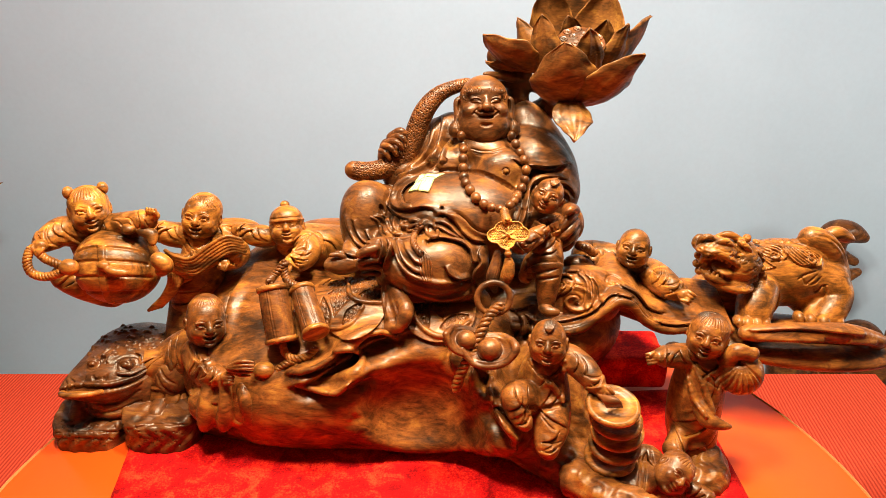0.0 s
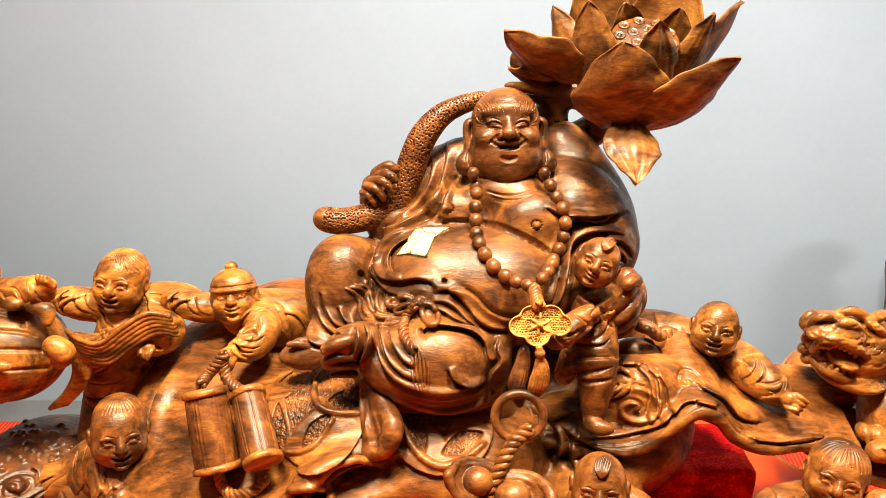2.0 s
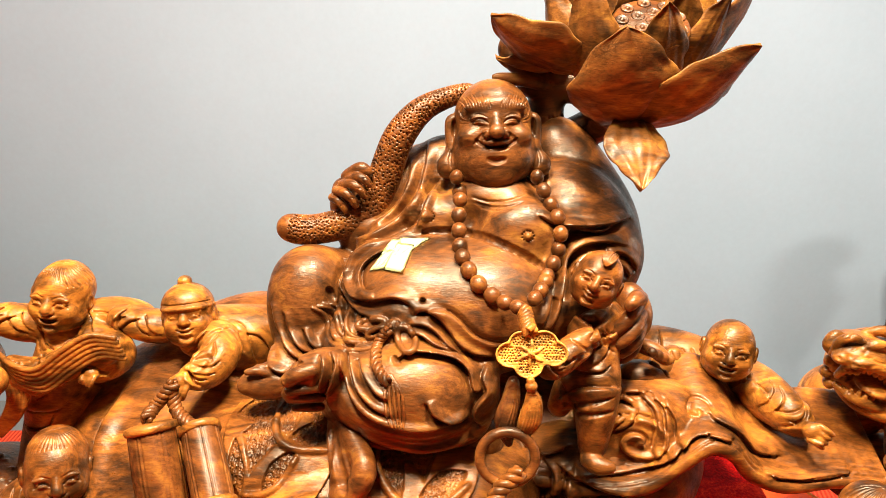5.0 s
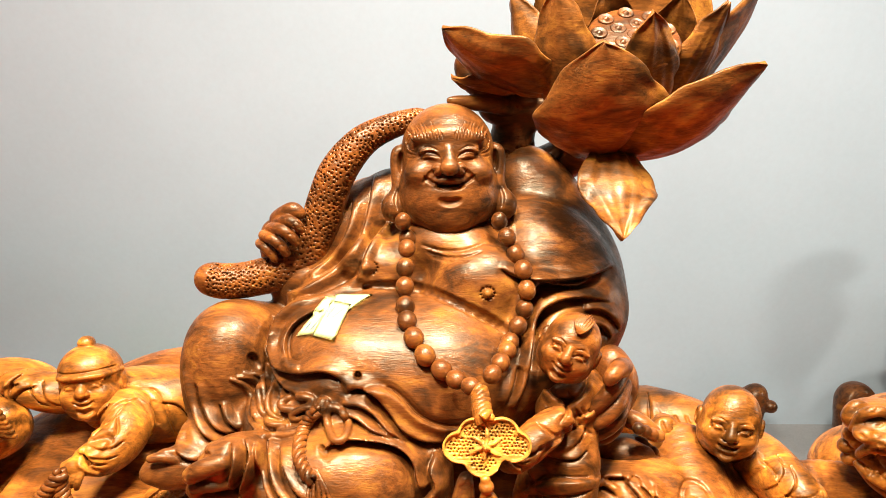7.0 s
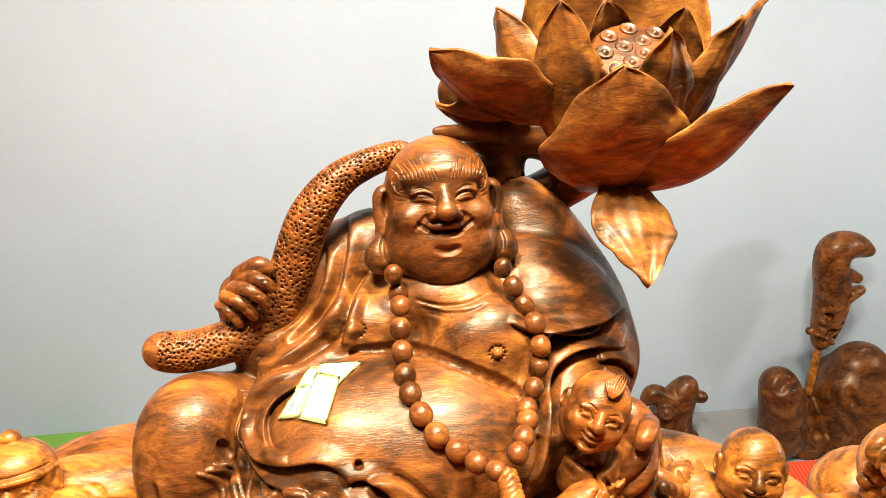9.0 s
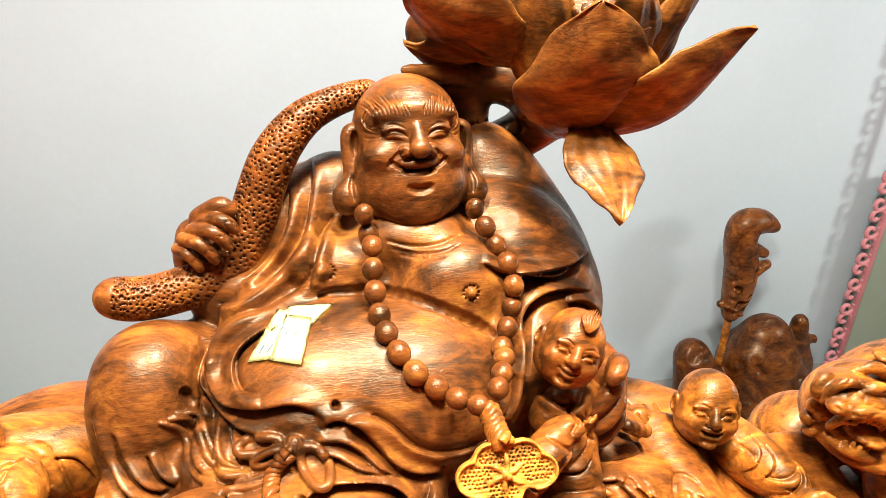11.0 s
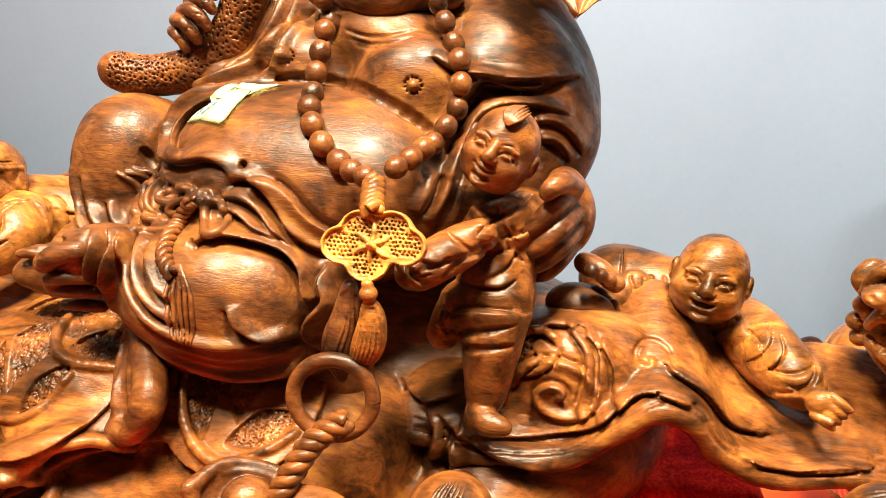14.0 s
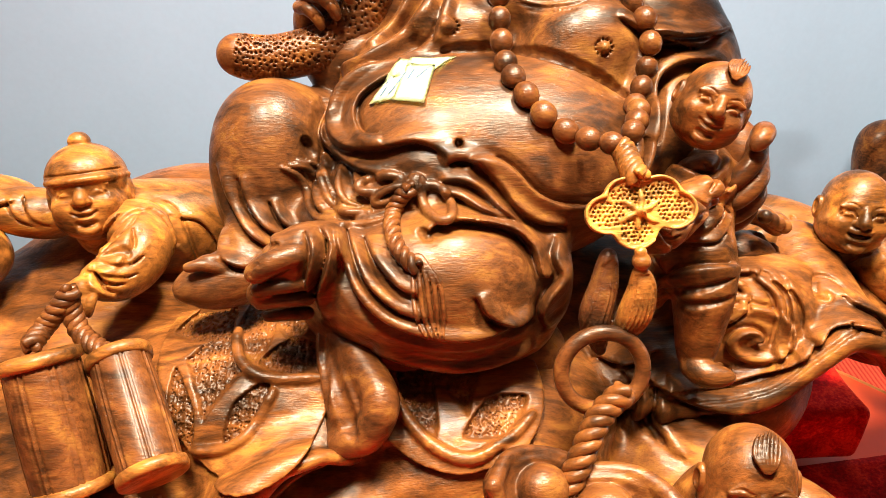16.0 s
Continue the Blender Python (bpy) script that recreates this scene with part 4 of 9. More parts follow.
# drapery: robe borders and folds, each swelling to a crest that drops off on one side
for h, wide, line in (
    # broad lapel beside the belly: outer and inner edge
    (0.0060, 0.016, [(-0.0069, 1.3700, 1.1535, 0.0005), (-0.0150, 1.3600, 1.1406, 0.0005), (-0.0462, 1.3500, 1.1273, 0.0005), (-0.0744, 1.3400, 1.1236, 0.0005), (-0.0915, 1.3300, 1.1145, 0.0005), (-0.0987, 1.3200, 1.0976, 0.0005), (-0.0962, 1.3100, 1.0824, 0.0005), (-0.0829, 1.3000, 1.0762, 0.0004), (-0.0608, 1.2900, 1.0790, 0.0004), (-0.0367, 1.2800, 1.0877, 0.0004), (-0.0199, 1.2700, 1.0880, 0.0004), (-0.0067, 1.2600, 1.0801, 0.0004)]),
    (0.0042, 0.010, [(-0.0568, 1.2800, 1.0925, 0.0004), (-0.0722, 1.3000, 1.0844, 0.0004), (-0.0788, 1.3100, 1.0970, 0.0004), (-0.0741, 1.3200, 1.1097, 0.0005), (-0.0582, 1.3300, 1.1182, 0.0005), (-0.0328, 1.3500, 1.1199, 0.0005)]),
    # the border that runs from the navel to the pendant
    (0.0046, 0.011, [(0.1202, 1.2100, 1.0685, 0.0004), (0.0934, 1.2150, 1.0614, 0.0004), (0.0695, 1.2250, 1.0593, 0.0004), (0.0516, 1.2350, 1.0642, 0.0004), (0.0378, 1.2450, 1.0754, 0.0004), (0.0255, 1.2500, 1.0829, 0.0004), (0.0110, 1.2550, 1.0829, 0.0004), (0.0001, 1.2550, 1.0767, 0.0004)]),
    (0.0058, 0.014, [(-0.0155, 1.2500, 1.0826, 0.0004), (-0.0018, 1.2450, 1.0907, 0.0004), (0.0140, 1.2400, 1.0863, 0.0004), (0.0281, 1.2350, 1.0712, 0.0004), (0.0394, 1.2250, 1.0595, 0.0004), (0.0565, 1.2150, 1.0523, 0.0004), (0.0805, 1.2050, 1.0543, 0.0004)]),
    (0.0052, 0.012, [(-0.0197, 1.2500, 1.0709, 0.0004), (-0.0015, 1.2450, 1.0727, 0.0004), (0.0125, 1.2400, 1.0674, 0.0004), (0.0272, 1.2300, 1.0563, 0.0004), (0.0432, 1.2200, 1.0500, 0.0004)]),
    (0.0048, 0.012, [(-0.0180, 1.2450, 1.0650, 0.0004), (-0.0031, 1.2400, 1.0624, 0.0004), (0.0123, 1.2350, 1.0551, 0.0004), (0.0326, 1.2300, 1.0486, 0.0004)]),
    (0.0058, 0.014, [(-0.0345, 1.2300, 1.0343, 0.0004), (-0.0233, 1.2300, 1.0458, 0.0004), (-0.0053, 1.2250, 1.0521, 0.0004), (0.0186, 1.2200, 1.0511, 0.0004), (0.0375, 1.2100, 1.0487, 0.0004), (0.0496, 1.2050, 1.0361, 0.0004), (0.0549, 1.2000, 1.0173, 0.0004), (0.0634, 1.1950, 1.0168, 0.0004)]),
    (0.0058, 0.014, [(0.0707, 1.2100, 1.0415, 0.0004), (0.0646, 1.2050, 1.0282, 0.0004), (0.0693, 1.2000, 1.0141, 0.0004), (0.0578, 1.1950, 0.9992, 0.0004), (0.0553, 1.1900, 0.9866, 0.0004), (0.0649, 1.1850, 0.9742, 0.0004)]),
    # hem bands of the folded leg and the cuff by the toes
    (0.0056, 0.012, [(-0.0909, 1.2600, 1.0315, 0.0004), (-0.0876, 1.2400, 1.0209, 0.0004), (-0.0799, 1.2200, 1.0034, 0.0004), (-0.0640, 1.2000, 0.9913, 0.0004), (-0.0391, 1.1800, 0.9878, 0.0004), (-0.0047, 1.1800, 0.9795, 0.0004), (0.0279, 1.1800, 0.9857, 0.0004), (0.0491, 1.1900, 0.9911, 0.0004)]),
    (0.0048, 0.009, [(-0.0823, 1.2600, 1.0311, 0.0004), (-0.0784, 1.2400, 1.0204, 0.0004), (-0.0701, 1.2200, 1.0079, 0.0004), (-0.0522, 1.2000, 0.9983, 0.0004), (-0.0290, 1.1800, 0.9983, 0.0004)]),
    (0.0048, 0.011, [(-0.0704, 1.2500, 1.0289, 0.0004), (-0.0641, 1.2300, 1.0210, 0.0004), (-0.0495, 1.2100, 1.0111, 0.0004), (-0.0352, 1.1950, 1.0109, 0.0004)]),
    (0.0060, 0.012, [(-0.1010, 1.2500, 1.0392, 0.0004), (-0.0948, 1.2300, 1.0323, 0.0004), (-0.0998, 1.2200, 1.0145, 0.0004), (-0.1078, 1.2150, 0.9941, 0.0004), (-0.1033, 1.2150, 0.9771, 0.0004)]),
    (0.0050, 0.010, [(-0.1105, 1.2500, 1.0357, 0.0004), (-0.1069, 1.2250, 1.0312, 0.0004), (-0.1119, 1.2150, 1.0135, 0.0004), (-0.1153, 1.2150, 0.9935, 0.0004)]),
    (0.0060, 0.014, [(-0.0728, 1.2100, 0.9520, 0.0004), (-0.0453, 1.2000, 0.9440, 0.0004), (-0.0061, 1.2000, 0.9345, 0.0004), (0.0289, 1.2000, 0.9401, 0.0004), (0.0547, 1.2100, 0.9471, 0.0004)]),
    (0.0050, 0.014, [(0.0050, 1.1750, 1.0205, 0.0004), (0.0126, 1.1750, 1.0026, 0.0004), (0.0317, 1.1800, 0.9896, 0.0004), (0.0510, 1.1900, 0.9879, 0.0004)]),
    # creases of the raised knee, shin and cuff
    (0.0042, 0.012, [(-0.1871, 1.3400, 1.0466, 0.0005), (-0.1798, 1.3200, 1.0250, 0.0005), (-0.1637, 1.2900, 1.0121, 0.0005), (-0.1436, 1.2700, 1.0048, 0.0004)]),
    (0.0040, 0.010, [(-0.1689, 1.3300, 1.0404, 0.0005), (-0.1629, 1.3100, 1.0244, 0.0005), (-0.1491, 1.2900, 1.0140, 0.0005), (-0.1329, 1.2700, 1.0147, 0.0004)]),
    (0.0036, 0.009, [(-0.1459, 1.3100, 1.0290, 0.0005), (-0.1386, 1.3000, 1.0157, 0.0005), (-0.1271, 1.2900, 1.0088, 0.0005)]),
    (0.0040, 0.010, [(-0.1871, 1.3000, 1.0099, 0.0005), (-0.1862, 1.2800, 1.0006, 0.0005), (-0.1736, 1.2700, 0.9946, 0.0004), (-0.1567, 1.2600, 0.9960, 0.0004)]),
    (0.0044, 0.009, [(-0.1036, 1.3200, 1.0657, 0.0005), (-0.1055, 1.3100, 1.0530, 0.0005), (-0.1080, 1.3000, 1.0379, 0.0005), (-0.1030, 1.2900, 1.0266, 0.0005)]),
    (0.0044, 0.009, [(-0.0893, 1.3200, 1.0552, 0.0005), (-0.0919, 1.3100, 1.0398, 0.0005), (-0.0890, 1.3000, 1.0241, 0.0005), (-0.0758, 1.2800, 1.0269, 0.0004)]),
    (0.0036, 0.009, [(-0.0802, 1.3100, 1.0521, 0.0005), (-0.0754, 1.3000, 1.0391, 0.0005), (-0.0628, 1.2800, 1.0391, 0.0004)]),
    (0.0044, 0.012, [(-0.1001, 1.3400, 1.0939, 0.0005), (-0.1055, 1.3300, 1.0762, 0.0005), (-0.0990, 1.3200, 1.0671, 0.0005), (-0.0748, 1.3100, 1.0519, 0.0005), (-0.0481, 1.2800, 1.0583, 0.0004)]),
    # sleeve between the staff and the lapel
    (0.0050, 0.014, [(0.0004, 1.4400, 1.2289, 0.0005), (-0.0035, 1.4300, 1.1954, 0.0005), (-0.0140, 1.4100, 1.1609, 0.0005), (-0.0354, 1.3900, 1.1392, 0.0005), (-0.0649, 1.3700, 1.1251, 0.0005), (-0.0947, 1.3600, 1.1217, 0.0005)]),
    (0.0044, 0.012, [(0.0164, 1.4100, 1.1812, 0.0005), (0.0028, 1.4000, 1.1647, 0.0005), (-0.0062, 1.3850, 1.1453, 0.0005), (-0.0115, 1.3700, 1.1317, 0.0005)]),
    (0.0038, 0.012, [(-0.0209, 1.4400, 1.1975, 0.0005), (-0.0270, 1.4300, 1.1633, 0.0005), (-0.0447, 1.4100, 1.1404, 0.0005), (-0.0698, 1.3900, 1.1278, 0.0005)]),
    # shawl over the lotus-side arm
    (0.0060, 0.014, [(0.1441, 1.2700, 1.1029, 0.0004), (0.1468, 1.2900, 1.1214, 0.0005), (0.1557, 1.3100, 1.1409, 0.0005), (0.1699, 1.3300, 1.1516, 0.0005), (0.1884, 1.3400, 1.1443, 0.0005), (0.2122, 1.3400, 1.1447, 0.0005), (0.2331, 1.3600, 1.1501, 0.0005)]),
    (0.0050, 0.014, [(0.1556, 1.2800, 1.0812, 0.0005), (0.1609, 1.2900, 1.1075, 0.0005), (0.1687, 1.3100, 1.1270, 0.0005), (0.1899, 1.3200, 1.1368, 0.0005), (0.2178, 1.3300, 1.1348, 0.0005), (0.2487, 1.3600, 1.1139, 0.0005)]),
    (0.0050, 0.014, [(0.2165, 1.3300, 1.1206, 0.0005), (0.2336, 1.3400, 1.1156, 0.0005), (0.2488, 1.3500, 1.0998, 0.0005), (0.2601, 1.3700, 1.0731, 0.0005)]),
    (0.0044, 0.012, [(0.2201, 1.3300, 1.1043, 0.0005), (0.2377, 1.3400, 1.0959, 0.0005), (0.2496, 1.3500, 1.0759, 0.0005)]),
    (0.0050, 0.014, [(0.1412, 1.2400, 1.0629, 0.0004), (0.1511, 1.2600, 1.0757, 0.0005), (0.1577, 1.2800, 1.0917, 0.0005), (0.1625, 1.3000, 1.1132, 0.0005)]),
    (0.0044, 0.012, [(0.1307, 1.2300, 1.0753, 0.0004), (0.1393, 1.2400, 1.0903, 0.0004), (0.1427, 1.2600, 1.1002, 0.0004)]),
    (0.0045, 0.014, [(0.1296, 1.3800, 1.1434, 0.0005), (0.1539, 1.3700, 1.1354, 0.0005), (0.1862, 1.3700, 1.1340, 0.0005), (0.2227, 1.3800, 1.1335, 0.0005), (0.2530, 1.4000, 1.1359, 0.0005)]),
):
    c.fold([(x, y, z, 0.0005) for x, y, z, r in line], h * 1.45, wide)
# flame-like tail of cloth on the shin, of five locks, and a dimple beside it
for tail in (
    [(-0.1298, 1.3200, 1.0516, 0.0018), (-0.1175, 1.3100, 1.0545, 0.0032), (-0.1109, 1.3000, 1.0456, 0.0036), (-0.1069, 1.2900, 1.0330, 0.0036), (-0.0936, 1.2800, 1.0267, 0.0036), (-0.0712, 1.2700, 1.0304, 0.0031), (-0.0535, 1.2500, 1.0468, 0.0017)],
    [(-0.1240, 1.3200, 1.0554, 0.0018), (-0.1107, 1.3100, 1.0552, 0.0032), (-0.1047, 1.3000, 1.0454, 0.0032), (-0.0995, 1.2900, 1.0367, 0.0031), (-0.0880, 1.2800, 1.0316, 0.0031), (-0.0688, 1.2700, 1.0353, 0.0026)],
    [(-0.1355, 1.3200, 1.0493, 0.0018), (-0.1249, 1.3100, 1.0477, 0.0027), (-0.1183, 1.3000, 1.0383, 0.0036), (-0.1137, 1.2900, 1.0271, 0.0036), (-0.0976, 1.2800, 1.0217, 0.0036), (-0.0736, 1.2700, 1.0254, 0.0031), (-0.0546, 1.2500, 1.0410, 0.0017)],
    [(-0.1167, 1.3200, 1.0562, 0.0014), (-0.1055, 1.3100, 1.0530, 0.0027), (-0.1002, 1.3000, 1.0452, 0.0027), (-0.0948, 1.2900, 1.0401, 0.0018)],
    [(-0.0901, 1.3100, 1.0525, 0.0014), (-0.0914, 1.3000, 1.0423, 0.0027), (-0.0863, 1.2900, 1.0347, 0.0027), (-0.0754, 1.2800, 1.0351, 0.0013)],
):
    laid, w = c.lay(tail, 5)
    c.tube([(*(q[:3] - w * q[3] * 0.45), q[3]) for q in laid if q is not None], 0.0005, per=1)
c.ball((*BODY_AT(c, (-0.1154, 1.3100, 1.0722)),), (0.0050, 0.008, 0.0105), (0, -28, 0), k=0.002, cut=True)
c.ball((*BODY_AT(c, (-0.0326, 1.2100, 1.0501)),), (0.0095, 0.006, 0.0040), (0, 35, 0), k=0.002, cut=True)
# the sash's knot: two loops and the tied heart
def on_body(pts, lift):
    laid, w = c.lay(pts, 5)
    return [(*(q[:3] - w * q[3] * lift), q[3]) for q in laid if q is not None]


def loop_of(q, rx, rz, lean, r):
    e = radians(lean)
    ring = [(rx * math.cos(a), rz * math.sin(a)) for a in np.linspace(0, 2 * math.pi, 13)]
    return [(q[0] + u * math.cos(e) - v * math.sin(e), q[1], q[2] + u * math.sin(e) + v * math.cos(e), r) for u, v in ring]


for ring in (loop_of((-0.0600, 1.2400, 1.0743), 0.0165, 0.0062, 8, 0.0034), loop_of((-0.0200, 1.2350, 1.0602), 0.0095, 0.0150, 25, 0.0034), loop_of((-0.0531, 1.2400, 1.0649), 0.0130, 0.0044, 25, 0.0026)):
    c.tube(on_body(ring, 0.6), 0.0008, per=1)
q = BODY_AT(c, (-0.0352, 1.2350, 1.0773))
c.ball((q[0], q[1] - 0.004, q[2]), (0.0085, 0.0085, 0.0095), (0, 20, 0), k=0.002)
for i in range(-2, 3):
    c.stroke([(q[0] + 0.0028 * i - 0.002, q[1], q[2] + 0.009, 0.0007), (q[0] + 0.0024 * i + 0.001, q[1], q[2], 0.0012), (q[0] + 0.0030 * i, q[1], q[2] - 0.010, 0.0006)], k=0.0005)
c.pit((-0.0021, 1.2550, 1.0968), 0.0036, 0.006, reach=0.06)
# toes of both feet
c.ball((-0.2124, 1.2500, 0.9834), (0.0114, 0.0105, 0.0105), k=0.004)
c.stroke([(-0.2098, 1.2300, 1.0075, 0.0005), (-0.2055, 1.2300, 1.0133, 0.0008), (-0.1989, 1.2300, 1.0140, 0.0008), (-0.1956, 1.2300, 1.0098, 0.0005)], k=0.0008)
for toe in ([(-0.1807, 1.2500, 0.9997, 0.0043), (-0.1957, 1.2460, 1.0072, 0.0047), (-0.2070, 1.2440, 1.0071, 0.0038)], [(-0.1770, 1.2560, 1.0018, 0.0039), (-0.1899, 1.2520, 1.0081, 0.0043), (-0.1978, 1.2500, 1.0088, 0.0034)], [(-0.1734, 1.2620, 1.0029, 0.0035), (-0.1841, 1.2580, 1.0081, 0.0035), (-0.1915, 1.2560, 1.0077, 0.0026)]):
    c.tube(toe, k=0.0010)
for toe in (
    [(-0.1206, 1.2000, 1.0420, 0.0085), (-0.1367, 1.1960, 1.0381, 0.0085), (-0.1475, 1.1960, 1.0312, 0.0078)],
    [(-0.1154, 1.2020, 1.0177, 0.0056), (-0.1300, 1.1940, 1.0212, 0.0055), (-0.1478, 1.1960, 1.0169, 0.0047)],
    [(-0.1149, 1.2040, 1.0025, 0.0053), (-0.1298, 1.1960, 1.0072, 0.0052), (-0.1481, 1.1980, 1.0038, 0.0044)],
    [(-0.1166, 1.2070, 0.9871, 0.0050), (-0.1289, 1.2000, 0.9921, 0.0049), (-0.1448, 1.2020, 0.9895, 0.0041)],
):
    c.tube(toe, k=0.0012)
c.stroke([(-0.1397, 1.1800, 1.0478, 0.0004), (-0.1464, 1.1800, 1.0464, 0.0007), (-0.1496, 1.1800, 1.0394, 0.0007), (-0.1472, 1.1800, 1.0347, 0.0005)], k=0.0008)
BODY = c
body = c.skin("body")
HEAD_AT = (0.0793, 1.424, 1.2318)
HEAD_R = 0.0468
figure = merge("seated_figure", (body, None), (laughing_head(), pose(*HEAD_AT, -14, 0, 3) @ Matrix.Scale(HEAD_R, 4)))
part("seated_figure", figure, WOOD_HEART, carving, "laughing seated figure in a loose robe")


# the root, sack and rocks that carry the figures
c = Clay((-0.66, 0.90, 0.640), (0.60, 1.62, 1.16), 0.0031)
c.ball((-0.2593, 1.285, 0.7467), (0.2662, 0.2026, 0.1482), k=0.05)
c.ball((-0.0437, 1.235, 0.7532), (0.1962, 0.185, 0.1289), k=0.05)
c.ball((-0.3311, 1.39, 0.8132), (0.1812, 0.1571, 0.1269), k=0.06)
c.ball((0.0196, 1.42, 0.8312), (0.2324, 0.1835, 0.1345), k=0.05)
c.ball((0.2296, 1.34, 0.8214), (0.1347, 0.1406, 0.1054), k=0.05)
c.ball((-0.1621, 1.247, 0.8809), (0.1329, 0.0837, 0.0591), k=0.04)
c.ball((0.0233, 1.222, 0.8554), (0.1036, 0.0888, 0.0592), k=0.04)
c.tube([(-0.5261, 1.24, 0.6459, 0.0324), (-0.4003, 1.21, 0.669, 0.0384), (-0.2481, 1.19, 0.698, 0.0554), (-0.0915, 1.17, 0.7131, 0.0566), (0.0377, 1.12, 0.7382, 0.0481), (0.1171, 1.07, 0.7456, 0.0404)], k=0.03)
c.tube([(0.0808, 1.14, 0.7294, 0.0489), (0.1546, 1.12, 0.6991, 0.0445), (0.2162, 1.09, 0.6643, 0.0378), (0.2529, 1.05, 0.6465, 0.0308)], k=0.03)
c.tube([(0.191, 1.2, 0.7902, 0.0608), (0.2238, 1.16, 0.7007, 0.05), (0.2775, 1.13, 0.6438, 0.039), (0.3077, 1.08, 0.6192, 0.0317)], k=0.03)
c.tube([(0.231, 1, 0.6919, 0.0313), (0.3239, 1.01, 0.6674, 0.0278), (0.4004, 1.02, 0.6346, 0.0263), (0.479, 1.05, 0.6465, 0.0288), (0.4811, 1.1, 0.6691, 0.0274)], k=0.02)
c.tube([(0.2556, 1.02, 0.6737, 0.03), (0.2722, 0.96, 0.6914, 0.0228), (0.3403, 0.93, 0.6955, 0.0205)], k=0.02)
c.tube([(-0.5353, 1.42, 0.886, 0.0313), (-0.518, 1.36, 0.8369, 0.0354), (-0.5219, 1.32, 0.7653, 0.04), (-0.5061, 1.27, 0.6874, 0.0466)], k=0.03)
c.tube([(-0.1729, 1.44, 0.9431, 0.036), (-0.2681, 1.43, 0.9345, 0.0479), (-0.3665, 1.42, 0.886, 0.0482)], k=0.03)
# the sack's cloth: scalloped edges that stand off the root, and long folds
for h, wide, line in (
    (0.016, 0.045, [(-0.3561, 1.2, 0.746, 0.0003), (-0.2595, 1.17, 0.7846, 0.0009), (-0.1861, 1.14, 0.8397, 0.0009), (-0.1372, 1.125, 0.8896, 0.0009), (-0.0877, 1.11, 0.9128, 0.0003)]),
    (0.014, 0.040, [(-0.1942, 1.14, 0.7872, 0.0003), (-0.1414, 1.13, 0.8191, 0.0009), (-0.1008, 1.12, 0.8096, 0.0009), (-0.0661, 1.115, 0.7634, 0.0004)]),
    (0.012, 0.045, [(-0.3314, 1.2, 0.7413, 0.0002), (-0.2903, 1.18, 0.7217, 0.001), (-0.2305, 1.16, 0.7053, 0.001), (-0.1427, 1.14, 0.7056, 0.0003)]),
    (0.010, 0.035, [(-0.2347, 1.17, 0.7449, 0.0002), (-0.1759, 1.15, 0.7361, 0.0009), (-0.1085, 1.13, 0.7444, 0.0003)]),
    (0.014, 0.030, [(-0.4759, 1.24, 0.7169, 0.0004), (-0.4681, 1.23, 0.6808, 0.001), (-0.4849, 1.22, 0.6506, 0.0006)]),
    (0.014, 0.030, [(-0.416, 1.22, 0.7418, 0.0004), (-0.4063, 1.21, 0.6981, 0.001), (-0.4183, 1.2, 0.6623, 0.0006)]),
    (0.014, 0.030, [(-0.367, 1.21, 0.7573, 0.0004), (-0.3523, 1.2, 0.7131, 0.001), (-0.3599, 1.19, 0.6779, 0.0006)]),
    (0.014, 0.030, [(0.0604, 1.1, 0.8798, 0.0003), (0.0502, 1.08, 0.8428, 0.0008), (0.0311, 1.07, 0.7973, 0.0009), (0.0151, 1.06, 0.7507, 0.0003)]),
    (0.012, 0.026, [(0.0224, 1.12, 0.9013, 0.0003), (0.0097, 1.1, 0.848, 0.0009), (-0.0075, 1.09, 0.8019, 0.0009), (-0.0343, 1.1, 0.7595, 0.0004)]),
    (0.014, 0.030, [(0.0439, 1.05, 0.7602, 0.0003), (0.0683, 1.05, 0.8042, 0.0008), (0.0929, 1.05, 0.8151, 0.0008), (0.1261, 1.04, 0.7974, 0.0003)]),
    (0.010, 0.026, [(0.0349, 1.11, 0.9033, 0.0003), (0.06, 1.09, 0.877, 0.0008), (0.0928, 1.06, 0.8384, 0.0008), (0.1017, 1.05, 0.8045, 0.0003)]),
    (0.010, 0.030, [(-0.3991, 1.36, 0.897, 0.0002), (-0.4152, 1.33, 0.8673, 0.001), (-0.4165, 1.28, 0.8281, 0.0003)]),
    (0.010, 0.035, [(-0.1019, 1.15, 0.7152, 0.0002), (-0.0258, 1.11, 0.7335, 0.0009), (0.0605, 1.04, 0.7586, 0.0003)]),
):
    c.fold(line, h, wide, 0.16, reach=0.06)
